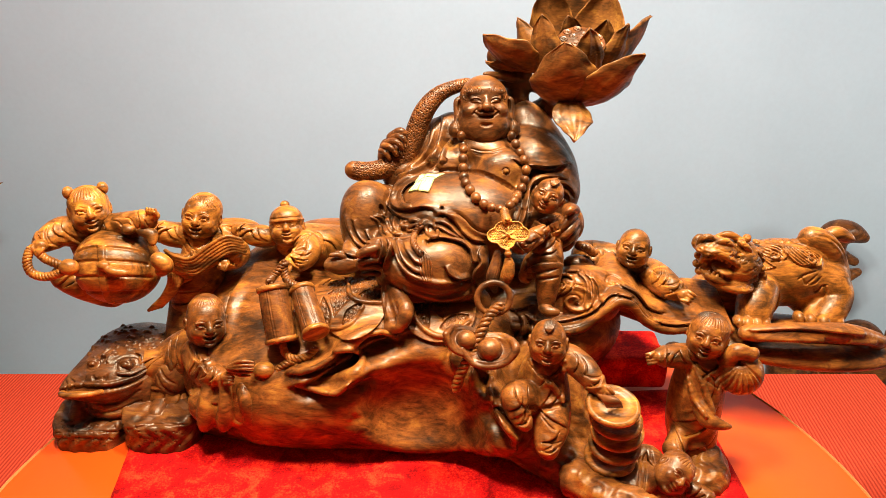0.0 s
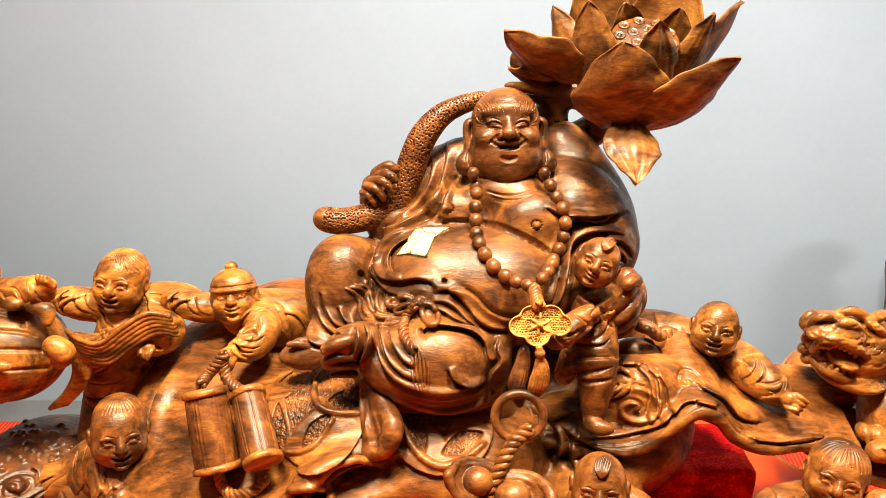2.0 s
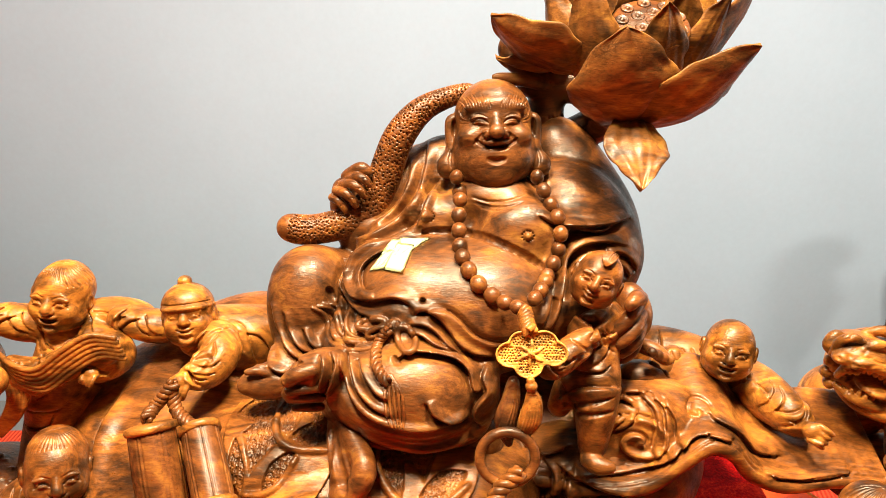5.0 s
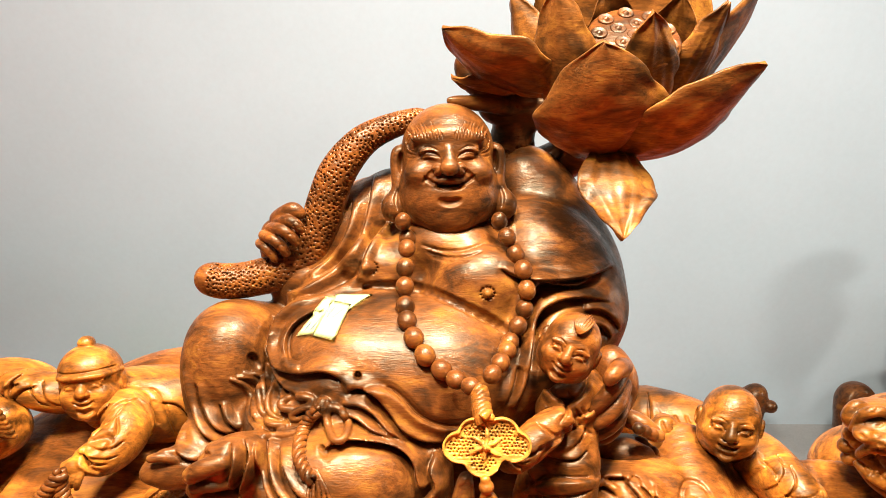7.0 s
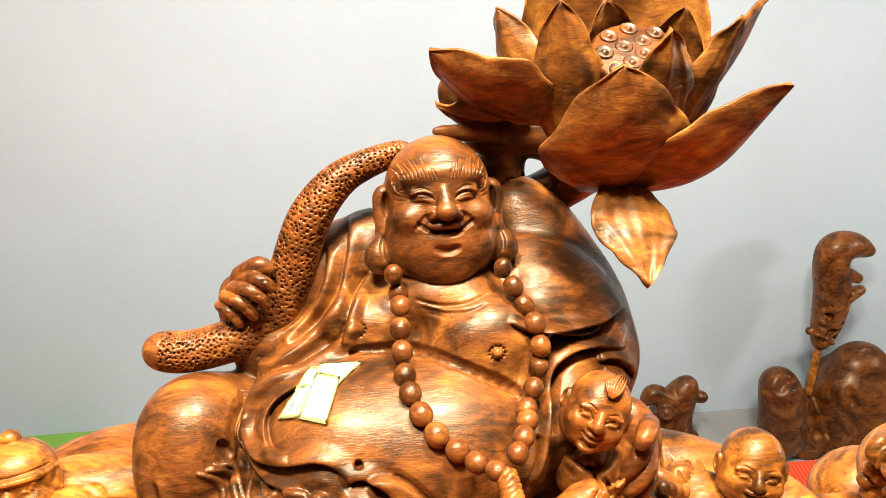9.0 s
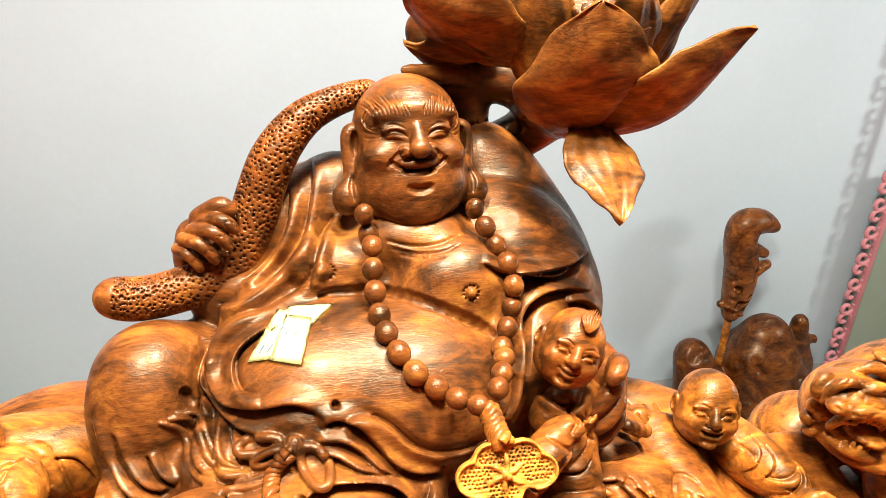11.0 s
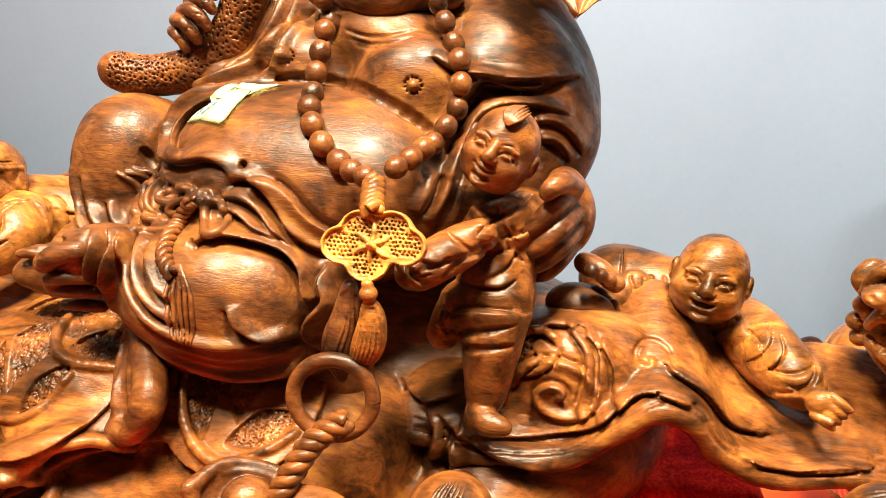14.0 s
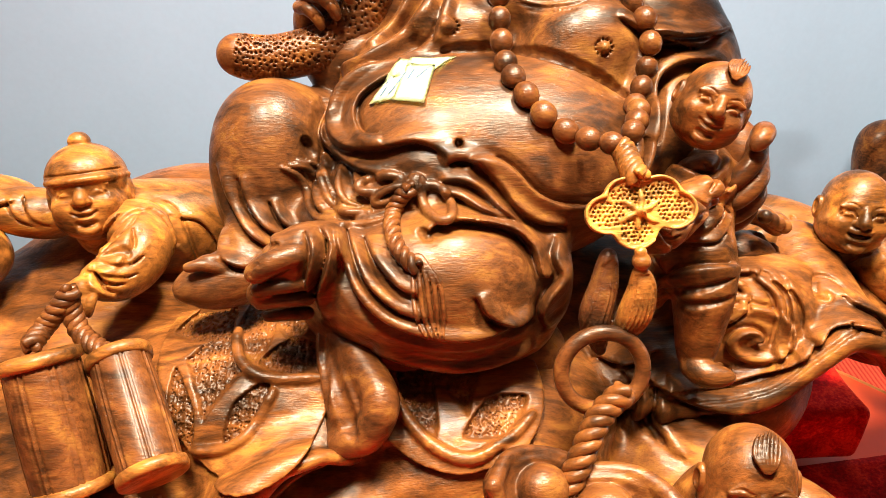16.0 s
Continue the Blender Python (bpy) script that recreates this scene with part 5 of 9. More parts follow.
# scrolled edges of the sack's mouth, standing off the root
for crest, deep in (
    ([(-0.2785, 1.1650, 0.8088, 0.0053), (-0.2327, 1.1500, 0.8264, 0.0062), (-0.1983, 1.1380, 0.8540, 0.0061), (-0.1793, 1.1300, 0.8831, 0.0060), (-0.1429, 1.1200, 0.9080, 0.0060), (-0.1105, 1.1160, 0.9174, 0.0059), (-0.0872, 1.1180, 0.9070, 0.0040)], 0.034),
    ([(-0.1907, 1.1350, 0.8704, 0.0051), (-0.1624, 1.1220, 0.8811, 0.0060), (-0.1443, 1.1160, 0.8684, 0.0060), (-0.1520, 1.1200, 0.8418, 0.0061), (-0.1764, 1.1300, 0.8252, 0.0051), (-0.2051, 1.1380, 0.8098, 0.0041)], 0.030),
    ([(-0.2687, 1.1600, 0.7895, 0.0053), (-0.2245, 1.1450, 0.7848, 0.0063), (-0.1869, 1.1320, 0.7891, 0.0062), (-0.1532, 1.1220, 0.8210, 0.0061), (-0.1217, 1.1160, 0.8300, 0.0061), (-0.0958, 1.1120, 0.8083, 0.0061), (-0.0784, 1.1140, 0.7720, 0.0041)], 0.034),
    ([(-0.1219, 1.1160, 0.8251, 0.0051), (-0.1184, 1.1120, 0.8009, 0.0061), (-0.0963, 1.1100, 0.7850, 0.0061), (-0.0739, 1.1120, 0.7836, 0.0041)], 0.026),
    ([(-0.3782, 1.1900, 0.7236, 0.0055), (-0.3426, 1.1780, 0.7245, 0.0065), (-0.3162, 1.1680, 0.7053, 0.0065), (-0.3269, 1.1720, 0.6696, 0.0066), (-0.3745, 1.1820, 0.6589, 0.0056)], 0.034),
    ([(-0.4776, 1.2050, 0.7368, 0.0055), (-0.4457, 1.1950, 0.7226, 0.0066), (-0.4074, 1.1880, 0.7331, 0.0066), (-0.3731, 1.1820, 0.7533, 0.0054)], 0.030),
    ([(-0.4768, 1.2000, 0.6670, 0.0056), (-0.4334, 1.1900, 0.6692, 0.0067), (-0.3922, 1.1840, 0.6849, 0.0066), (-0.3480, 1.1780, 0.6704, 0.0055)], 0.030),
    ([(0.0503, 1.0750, 0.8275, 0.0049), (0.0771, 1.0600, 0.7929, 0.0059), (0.1106, 1.0460, 0.7648, 0.0059), (0.1273, 1.0400, 0.7300, 0.0040)], 0.026),
    ([(0.0932, 1.0700, 0.8664, 0.0049), (0.0821, 1.0600, 0.8265, 0.0059), (0.0981, 1.0480, 0.7876, 0.0059), (0.1282, 1.0380, 0.7515, 0.0039)], 0.026),
):
    c.fold([(x, y, z, 0.0005) for x, y, z, r in crest], deep * 0.42, 0.034, 0.14, reach=0.06)
    laid, w = c.lay(crest, 5, reach=0.06)
    edge = [q[:3] for q in laid if q is not None]
    for lift in (0.0, 0.005, 0.010):
        c.tube([(*(q - w * lift * math.sin(math.pi * (i + 0.5) / len(edge))), 0.0042) for i, q in enumerate(edge)], 0.003, per=1)
# uneven chisel work, rougher towards the rocky foot
_, g = c._box(c.lo, c.lo + (c.n - 1) * c.step)
rough = (0.0004 + 0.0026 * np.clip((g[0] + 0.05) * 4, 0, 1) * np.clip((0.80 - g[2]) * 12, 0, 1)).astype(np.float32)
c.d += 0.7 * rough * (np.sin(g[0] * 95 + 3 * np.sin(g[2] * 60)) * np.sin(g[2] * 120 + 2 * np.sin(g[1] * 80)) + 0.6 * np.sin(g[0] * 230 + g[2] * 140 + 2 * np.sin(g[1] * 150)))
ROOT = c

# patterned hem: cloth that follows the root, with sunken pitted fields
def hem(discs, rims, fields, thick=0.008):
    c0 = np.array([d[0] for d in discs])
    rr = max(max(d[1]) for d in discs)
    h = Clay(c0.min(0) - rr - 0.02, c0.max(0) + rr + 0.02, 0.0013)
    _, g = h._box(h.lo, h.lo + (h.n - 1) * h.step)
    grid = np.stack(np.broadcast_arrays(*g), -1)
    mask = np.full(grid.shape[:-1], 1.0)
    for q, r in discs:
        v = grid - np.array(q)
        a, b = v[..., 0] / r[0], (v[..., 1] * 0.47 + v[..., 2] * 0.88) / r[2]
        mask = np.minimum(mask, (np.sqrt(a * a + b * b) - 1) * min(r[0], r[2]))
    deep = np.zeros(mask.shape)
    for q, s, lean, power in fields:
        v = grid - np.array(q)
        x, y, w = v[..., 0], v[..., 1] * 0.47 + v[..., 2] * 0.88, radians(lean)
        a, b = (x * math.cos(w) - y * math.sin(w)) / s[0], (x * math.sin(w) + y * math.cos(w)) / s[2]
        inside = np.clip((1 - np.abs(a) ** power - np.abs(b) ** power) * 8, 0, 1)
        pits = np.clip(np.sin(x * 1500 + 2 * np.sin(y * 700)) * np.sin(y * 1400 + 2 * np.sin(x * 610)) * 2.5, 0, 1)
        deep = np.maximum(deep, inside * (0.0036 + 0.0026 * pits))
    h.d = np.maximum(ROOT.at(grid) - thick + deep, mask).astype(np.float32)
    for rim in rims:
        h.stroke(rim, cut=False, k=0.003, reach=0.06)
    return part("hem_panel", h.skin("hem"), WOOD_MID, carving, "carved hem with sunken pitted coin pattern")


hem([((-0.1668, 1.1750, 0.9448), (0.0640, 0, 0.0640)), ((-0.1430, 1.1900, 0.9730), (0.0520, 0, 0.0420)), ((-0.2085, 1.2000, 0.9529), (0.0300, 0, 0.0420))],
    [[(-0.2127, 1.1600, 0.9010, 0.0029), (-0.1828, 1.1550, 0.9050, 0.0033), (-0.1615, 1.1550, 0.9194, 0.0033), (-0.1461, 1.1600, 0.9454, 0.0028)], [(-0.1749, 1.2000, 0.9898, 0.0028), (-0.1771, 1.1900, 0.9699, 0.0037), (-0.1688, 1.1800, 0.9556, 0.0037), (-0.1490, 1.1700, 0.9503, 0.0036), (-0.1127, 1.1650, 0.9501, 0.0036)]],
    [((-0.2057, 1.2100, 0.9682), (0.0260, 0.0085, 0.0130), -12, 1.3), ((-0.1916, 1.1900, 0.9495), (0.0250, 0.0085, 0.0400), 10, 0.85), ((-0.1626, 1.1950, 0.9754), (0.0150, 0.0083, 0.0260), 0, 1.5), ((-0.1316, 1.1750, 0.9607), (0.0280, 0.0084, 0.0130), -4, 1.4), ((-0.1657, 1.1550, 0.9321), (0.0120, 0.0087, 0.0290), 38, 1.3), ((-0.1331, 1.1900, 0.9817), (0.0180, 0.0083, 0.0150), 0, 1.3), ((-0.2154, 1.1800, 0.9185), (0.0110, 0.0088, 0.0330), -12, 1.3)])
hem([((-0.0069, 1.1700, 0.9292), (0.0680, 0, 0.0540))],
    [[(-0.0584, 1.1900, 0.9457, 0.0030), (-0.0528, 1.1750, 0.9193, 0.0038), (-0.0310, 1.1600, 0.8974, 0.0043), (-0.0014, 1.1550, 0.8881, 0.0043), (0.0302, 1.1550, 0.9034, 0.0034), (0.0486, 1.1650, 0.9124, 0.0026)]],
    [((-0.0391, 1.1750, 0.9269), (0.0150, 0.0085, 0.0340), -22, 1.3), ((-0.0059, 1.1700, 0.9421), (0.0240, 0.0085, 0.0300), -12, 0.85), ((0.0207, 1.1600, 0.9138), (0.0300, 0.0085, 0.0140), -24, 1.3)])

# hanging sash loop under the foot
c = Clay((-0.1876, 1.1, 0.681), (-0.0213, 1.3, 1.0811), 0.0018)
c.tube([(-0.1015, 1.235, 0.9562, 0.0116), (-0.0976, 1.21, 0.9367, 0.0149), (-0.0891, 1.185, 0.9241, 0.0171), (-0.0878, 1.175, 0.9074, 0.0163), (-0.0994, 1.175, 0.8934, 0.0113)], k=0.006)
c.tube([(-0.1006, 1.23, 0.9656, 0.0088), (-0.0794, 1.195, 0.9483, 0.011), (-0.0655, 1.165, 0.9356, 0.0115), (-0.0768, 1.155, 0.9123, 0.0108), (-0.0984, 1.16, 0.9001, 0.0093)], k=0.006)
c.stroke([(-0.1063, 1.2, 0.9569, 0.0021), (-0.0961, 1.17, 0.9387, 0.0037), (-0.0871, 1.16, 0.9138, 0.0029)], k=0.006)
c.stroke([(-0.1094, 1.22, 0.9573, 0.0017), (-0.1076, 1.2, 0.9404, 0.0021), (-0.1063, 1.18, 0.9186, 0.0017)], k=0.004)
part("sash", c.skin("sash"), WOOD, carving)

# cloud scrolls and the ledge towards the lion
c = Clay((0.10, 1.10, 0.74), (0.92, 1.52, 1.05), 0.0017)
c.ball((0.2702, 1.29, 0.8954), (0.084, 0.0619, 0.0663), k=0.015)
c.ball((0.1729, 1.27, 0.8659), (0.0706, 0.0618, 0.0441), k=0.015)
EDGE = [(0.1329, 1.22, 0.87, 0.0051), (0.1993, 1.21, 0.8657, 0.005), (0.2573, 1.21, 0.8705, 0.005), (0.2965, 1.215, 0.9008, 0.005), (0.3279, 1.22, 0.9225, 0.005), (0.3579, 1.22, 0.9129, 0.005), (0.3847, 1.22, 0.8808, 0.005), (0.4297, 1.225, 0.8591, 0.0051), (0.4921, 1.235, 0.8585, 0.0051), (0.5551, 1.24, 0.8492, 0.0052)]
c.sheet(EDGE, [(x, y + 0.13, z + 0.03, r) for x, y, z, r in EDGE], 0.0075, 0.006, 16)
c.tube([(0.3174, 1.34, 0.8847, 0.0313), (0.3806, 1.33, 0.87, 0.033), (0.4382, 1.3, 0.8473, 0.0235)], k=0.015)
c.tube([(0.402, 1.28, 0.8717, 0.0212), (0.4628, 1.27, 0.8527, 0.0194), (0.5266, 1.27, 0.8373, 0.0177)], k=0.012)
c.ball((0.7287, 1.31, 0.7798), (0.2153, 0.0989, 0.0314), (0, 5, 0), k=0.01)
c.tube([(0.5875, 1.24, 0.8416, 0.0153), (0.6909, 1.23, 0.8502, 0.0163), (0.7848, 1.24, 0.8416, 0.0164), (0.876, 1.27, 0.8035, 0.0135)], k=0.01)
q = BODY_AT(c, (0.2496, 1.21, 0.9286))
for turn, first in ((0, 0.0035),):
    pts = [(q[0] + (first + 0.0018 * i) * math.cos(0.42 * i), q[1], q[2] + (first + 0.0018 * i) * 0.85 * math.sin(0.42 * i), 0.0026) for i in range(24 - 6 * turn)]
    c.fold([(x, y, z, 1.0 - 0.02 * i) for i, (x, y, z, r) in enumerate(pts)], 0.0085, 0.0095, 0.35, reach=0.05, groove=0.5)
for line in (
    [(0.2588, 1.24, 0.9732, 0.0014), (0.2708, 1.225, 0.9638, 0.0022), (0.2726, 1.215, 0.9438, 0.0022), (0.2684, 1.21, 0.9182, 0.0014)],
    [(0.2723, 1.24, 0.972, 0.0014), (0.2816, 1.225, 0.9652, 0.0022), (0.2835, 1.215, 0.9453, 0.0022), (0.2816, 1.21, 0.9201, 0.0013)],
    [(0.2842, 1.24, 0.965, 0.0014), (0.2943, 1.225, 0.9497, 0.0022), (0.2962, 1.215, 0.9295, 0.0013)],
    [(0.2191, 1.24, 0.9569, 0.0009), (0.2361, 1.235, 0.9798, 0.0022), (0.2584, 1.24, 0.9787, 0.0013)],
    [(0.1729, 1.21, 0.8859, 0.0017), (0.2285, 1.2, 0.8938, 0.0033), (0.2757, 1.2, 0.9112, 0.0033), (0.3146, 1.21, 0.9438, 0.0032), (0.3511, 1.22, 0.9326, 0.0025)],
    [(0.3405, 1.26, 0.936, 0.0017), (0.369, 1.25, 0.9227, 0.0042), (0.3946, 1.24, 0.8993, 0.0042), (0.4213, 1.24, 0.8894, 0.0017)],
    [(0.4084, 1.22, 0.878, 0.0017), (0.4507, 1.22, 0.8733, 0.0025), (0.5043, 1.23, 0.8727, 0.0017)],
    [(0.5925, 1.23, 0.854, 0.0022), (0.6838, 1.22, 0.8638, 0.0032), (0.8073, 1.24, 0.839, 0.0022)],
    [(0.6072, 1.23, 0.8324, 0.0022), (0.7114, 1.22, 0.8349, 0.0033), (0.8416, 1.25, 0.8095, 0.0022)],
):
    c.fold([(x, y, z, 1.0 - 0.7 * abs(i / (len(line) - 1) - 0.5)) for i, (x, y, z, r) in enumerate(line)], 0.0062, 0.013, 0.28, reach=0.05, groove=0.35)
q = BODY_AT(c, (0.3225, 1.27, 0.9374))
c.stroke([(q[0] + (0.002 + 0.0014 * i) * math.cos(-0.5 * i), q[1], q[2] + (0.002 + 0.0014 * i) * math.sin(-0.5 * i), 0.0022) for i in range(14)], k=0.001, reach=0.08)
for cord in (
    [(0.2123, 1.24, 0.9561, 0.0018), (0.2254, 1.235, 0.9729, 0.0027), (0.2412, 1.23, 0.973, 0.0027), (0.2487, 1.225, 0.9638, 0.0022), (0.2346, 1.22, 0.946, 0.0023), (0.217, 1.22, 0.9378, 0.0018)],
    [(0.213, 1.22, 0.9254, 0.0018), (0.2212, 1.22, 0.9442, 0.0023), (0.2338, 1.22, 0.9574, 0.0018)],
):
    c.hemline(cord, reach=0.08)
for i in range(60):
    p = np.add((0.2147, 1.235, 0.9602), (rng.uniform(-0.016, 0.016), 0, rng.uniform(-0.014, 0.014)))
    c.pit(p, 0.0014, 0.002, reach=0.06)
for cord in (
    [(0.163, 1.2, 0.8988, 0.0005), (0.1836, 1.2, 0.8848, 0.0005), (0.2091, 1.2, 0.873, 0.0005), (0.2341, 1.2, 0.8662, 0.0005)],
    [(0.1409, 1.19, 0.9142, 0.0005), (0.1519, 1.18, 0.8992, 0.0005), (0.1463, 1.17, 0.8719, 0.0005)],
    [(0.171, 1.19, 0.8987, 0.0005), (0.166, 1.18, 0.8773, 0.0005), (0.1768, 1.17, 0.8553, 0.0005)],
    [(0.1334, 1.22, 0.9507, 0.0005), (0.1561, 1.21, 0.9542, 0.0004), (0.1769, 1.21, 0.9662, 0.0004)],
    [(0.1231, 1.22, 0.9124, 0.0005), (0.1378, 1.2, 0.9173, 0.0005), (0.16, 1.2, 0.923, 0.0005)],
):
    for clay in (c, ROOT):
        clay.fold([(x, y, z, 1.0 - 0.8 * abs(i / (len(cord) - 1) - 0.5)) for i, (x, y, z, r) in enumerate(cord)], 0.007, 0.018, reach=0.05)
for up, fat in ((0.010, 0.0018), (0.018, 0.0015)):
    c.stroke([(x, y - 0.002, z + up, fat) for x, y, z, r in EDGE], k=0.0008, reach=0.03)
part("ledge", c.skin("ledge"), WOOD_MID, carving, "cloud scrolls running into a rough ledge")

# the sack falls away under the hem
q = np.array(BODY_AT(ROOT, (-0.0474, 1.1400, 0.8307)))
ROOT.ball(tuple(q + (0.0, -0.105, -0.062)), (0.135, 0.141, 0.140), k=0.022, cut=True)
part("root_base", ROOT.skin("root"), WOOD_MID, carving, "swollen root carved as a draped sack")

# ---- the lotus ----
def petal(base, tip, width, out, bulge=0.3, cup=0.35, curl=0.0, nu=14, ns=18, sharp=2.3, foot=0.45):
    """A pointed, cupped petal with veins, two skins and a rim."""
    b, t, o = Vector(base), Vector(tip), Vector(out).normalized()
    axis = t - b
    length = axis.length
    o = (o - axis * (o.dot(axis) / length ** 2)).normalized()
    side = axis.cross(o).normalized()
    bm = bmesh.new()
    skins = []
    for skin in (0, 1):
        rows = []
        for i in range(ns + 1):
            s = i / ns
            w = width * 0.53 * min(1.0, foot + 1.4 * s) * (1 - s ** sharp) ** 0.85 * (1 + 0.12 * noise.noise(Vector((s * 5, length * 60, 0)))) + 0.0006
            mid = b + axis * s + o * (length * bulge * 4 * s * (1 - s) * (1 - 0.35 * s) + curl * length * max(0, s - 0.7) ** 2 * 6)
            row = []
            for j in range(nu + 1):
                u = 2 * j / nu - 1
                vein = 0.0009 * math.cos(u * 17 + 3 * s) * (1 - s) + 0.004 * noise.noise(Vector((u * 1.6, s * 3, length * 90)))
                wave = 0.006 * u * u * noise.noise(Vector((s * 6, u * 2, length * 70 + 5)))
                p = mid + side * (u * w * (1 + 0.05 * noise.noise(Vector((s * 9, u, length * 50))))) - o * (cup * w * u * u) + o * (vein + wave)
                row.append(bm.verts.new(p - o * (0.0034 * skin * (1 - 0.5 * abs(u)))))
            rows.append(row)
        skins.append(rows)
        for r0, r1 in zip(rows, rows[1:]):
            for j in range(nu):
                f = (r0[j], r0[j + 1], r1[j + 1], r1[j])
                bm.faces.new(f if skin else f[::-1])
    a, c2 = skins
    loop = [(0, j) for j in range(nu)] + [(i, nu) for i in range(ns)] + [(ns, nu - j) for j in range(nu)] + [(ns - i, 0) for i in range(ns)]
    for (i, j), (k, l) in zip(loop, loop[1:] + loop[:1]):
        bm.faces.new((a[i][j], a[k][l], c2[k][l], c2[i][j]))
    return smooth(bm)


lotus = tagged(new("lotus"), "open lotus flower on a thick stem")
lotus.parent = carving
c = Clay((0.05, 1.42, 1.0877), (0.3785, 1.6, 1.3708), 0.0024)
c.ball((0.2527, 1.49, 1.2568), (0.0586, 0.0525, 0.037), k=0.02)
c.tube([(0.2389, 1.5, 1.2571, 0.0312), (0.2021, 1.51, 1.2706, 0.0201), (0.1582, 1.51, 1.2743, 0.0176), (0.1265, 1.5, 1.2774, 0.0136)], k=0.012)
c.tube([(0.2343, 1.5, 1.2344, 0.0202), (0.2115, 1.51, 1.2145, 0.0181), (0.1863, 1.51, 1.2011, 0.0195), (0.147, 1.5, 1.1913, 0.0259)], k=0.012)
c.tube([(0.1553, 1.51, 1.2679, 0.0151), (0.1498, 1.51, 1.2352, 0.0192), (0.1467, 1.5, 1.205, 0.0232)], k=0.012)
c.tube([(0.1481, 1.5, 1.2803, 0.0111), (0.1228, 1.49, 1.2987, 0.0133), (0.1028, 1.485, 1.3134, 0.0114), (0.0969, 1.485, 1.3289, 0.0089), (0.1062, 1.48, 1.3391, 0.0064), (0.1202, 1.475, 1.3319, 0.0058), (0.1369, 1.475, 1.3142, 0.0065)], k=0.004)
c.tube([(0.1505, 1.49, 1.2799, 0.0073), (0.1133, 1.47, 1.2894, 0.0066), (0.0808, 1.46, 1.296, 0.0035)], k=0.006)
for line in ([(0.1375, 1.48, 1.298, 0.0018), (0.1133, 1.475, 1.3144, 0.003), (0.1062, 1.475, 1.3292, 0.0023)], [(0.181, 1.48, 1.2574, 0.0018), (0.1637, 1.48, 1.2254, 0.0031), (0.1707, 1.48, 1.2055, 0.0019)], [(0.217, 1.44, 1.2693, 0.0012), (0.2034, 1.46, 1.2478, 0.003), (0.1936, 1.47, 1.2254, 0.0018)]):
    c.stroke(line, k=0.004, reach=0.08)
for i in range(60):
    p = np.add((0.1576, 1.48, 1.2222), (rng.uniform(-0.022, 0.022), 0, rng.uniform(-0.018, 0.018)))
    c.pit(p, 0.002, 0.003, reach=0.08)
part("stem", c.skin("stem"), WOOD_DARK, lotus, "dark twisted stem")
PETALS = (
    ((0.2332, 1.425, 1.2449), (0.2182, 1.362, 1.372), 0.1240, (0, -1, -0.15), 0.22, 0.34, 0.0),
    ((0.1910, 1.4550, 1.3038), (0.0727, 1.4350, 1.3659), 0.0860, (-0.30, -0.62, -0.45), 0.10, 0.42, -0.12),
    ((0.1800, 1.4900, 1.3041), (0.0838, 1.4700, 1.3100), 0.0420, (-0.2, -0.6, -0.6), 0.10, 0.4, -0.15),
    ((0.2580, 1.425, 1.2380), (0.3690, 1.386, 1.3497), 0.1180, (0.35, -0.75, -0.6), 0.16, 0.40, 0.05),
    ((0.2675, 1.49, 1.2242), (0.3900, 1.50, 1.3000), 0.1000, (0.4, -0.3, -0.9), 0.14, 0.35, 0.0),
    ((0.2064, 1.45, 1.2754), (0.1826, 1.43, 1.4113), 0.0673, (-0.25, -1, 0.1), 0.12, 0.5, 0.0),
    ((0.2795, 1.44, 1.2776), (0.2681, 1.4, 1.3918), 0.062, (0.2, -1, 0.1), 0.12, 0.45, 0.0),
    ((0.3021, 1.46, 1.2715), (0.3485, 1.44, 1.3936), 0.0573, (0.4, -0.8, 0), 0.05, 0.35, 0.0),
    ((0.3017, 1.5, 1.2501), (0.4085, 1.52, 1.3977), 0.1033, (0.5, -0.5, -0.5), 0.10, 0.35, 0.0),
    ((0.1975, 1.5, 1.2766), (0.1471, 1.53, 1.3926), 0.0767, (-0.8, -0.5, -0.1), 0.14, 0.5, 0.0),
    ((0.2357, 1.53, 1.281), (0.2033, 1.55, 1.4505), 0.1149, (-0.3, 0.9, 0), 0.14, 0.4, 0.0),
    ((0.2944, 1.54, 1.2843), (0.3335, 1.57, 1.4419), 0.1177, (0.3, 0.9, 0), 0.14, 0.4, 0.0),
    ((0.2605, 1.51, 1.3168), (0.2429, 1.5, 1.4006), 0.059, (-0.1, 0.9, 0), 0.06, 0.4, 0.0),
    ((0.3138, 1.52, 1.2954), (0.3198, 1.5, 1.393), 0.0649, (0.3, 0.8, 0), 0.06, 0.4, 0.0),
    ((0.2708, 1.55, 1.2453), (0.2765, 1.6, 1.4696), 0.1395, (0, 0.9, -0.2), 0.14, 0.35, 0.0),
    ((0.2447, 1.4050, 1.2580), (0.2412, 1.3180, 1.2022), 0.1080, (0.12, -0.75, 0.5), 0.06, 0.20, 0.0),
)
for b, t, w, o, bulge, cup, curl in PETALS:
    part("petal", petal(b, t, w, o, bulge, cup, curl, 24, 30, 1.25 if t[2] < b[2] else 3.0, 0.40 if t[2] < b[2] else 0.45), PETAL_WOOD, lotus)
POD = frame_of((0.2621, 1.455, 1.343), (0.05, -0.45, 0.88))
pod = part("seed_pod", place(smooth(lathe([(0.012, -0.05), (0.03, -0.02), (0.044, 0.012), (0.046, 0.018), (0.043, 0.021), (0.02, 0.023)], 40)), POD), WOOD, lotus, "pale seed pod with ringed seeds")
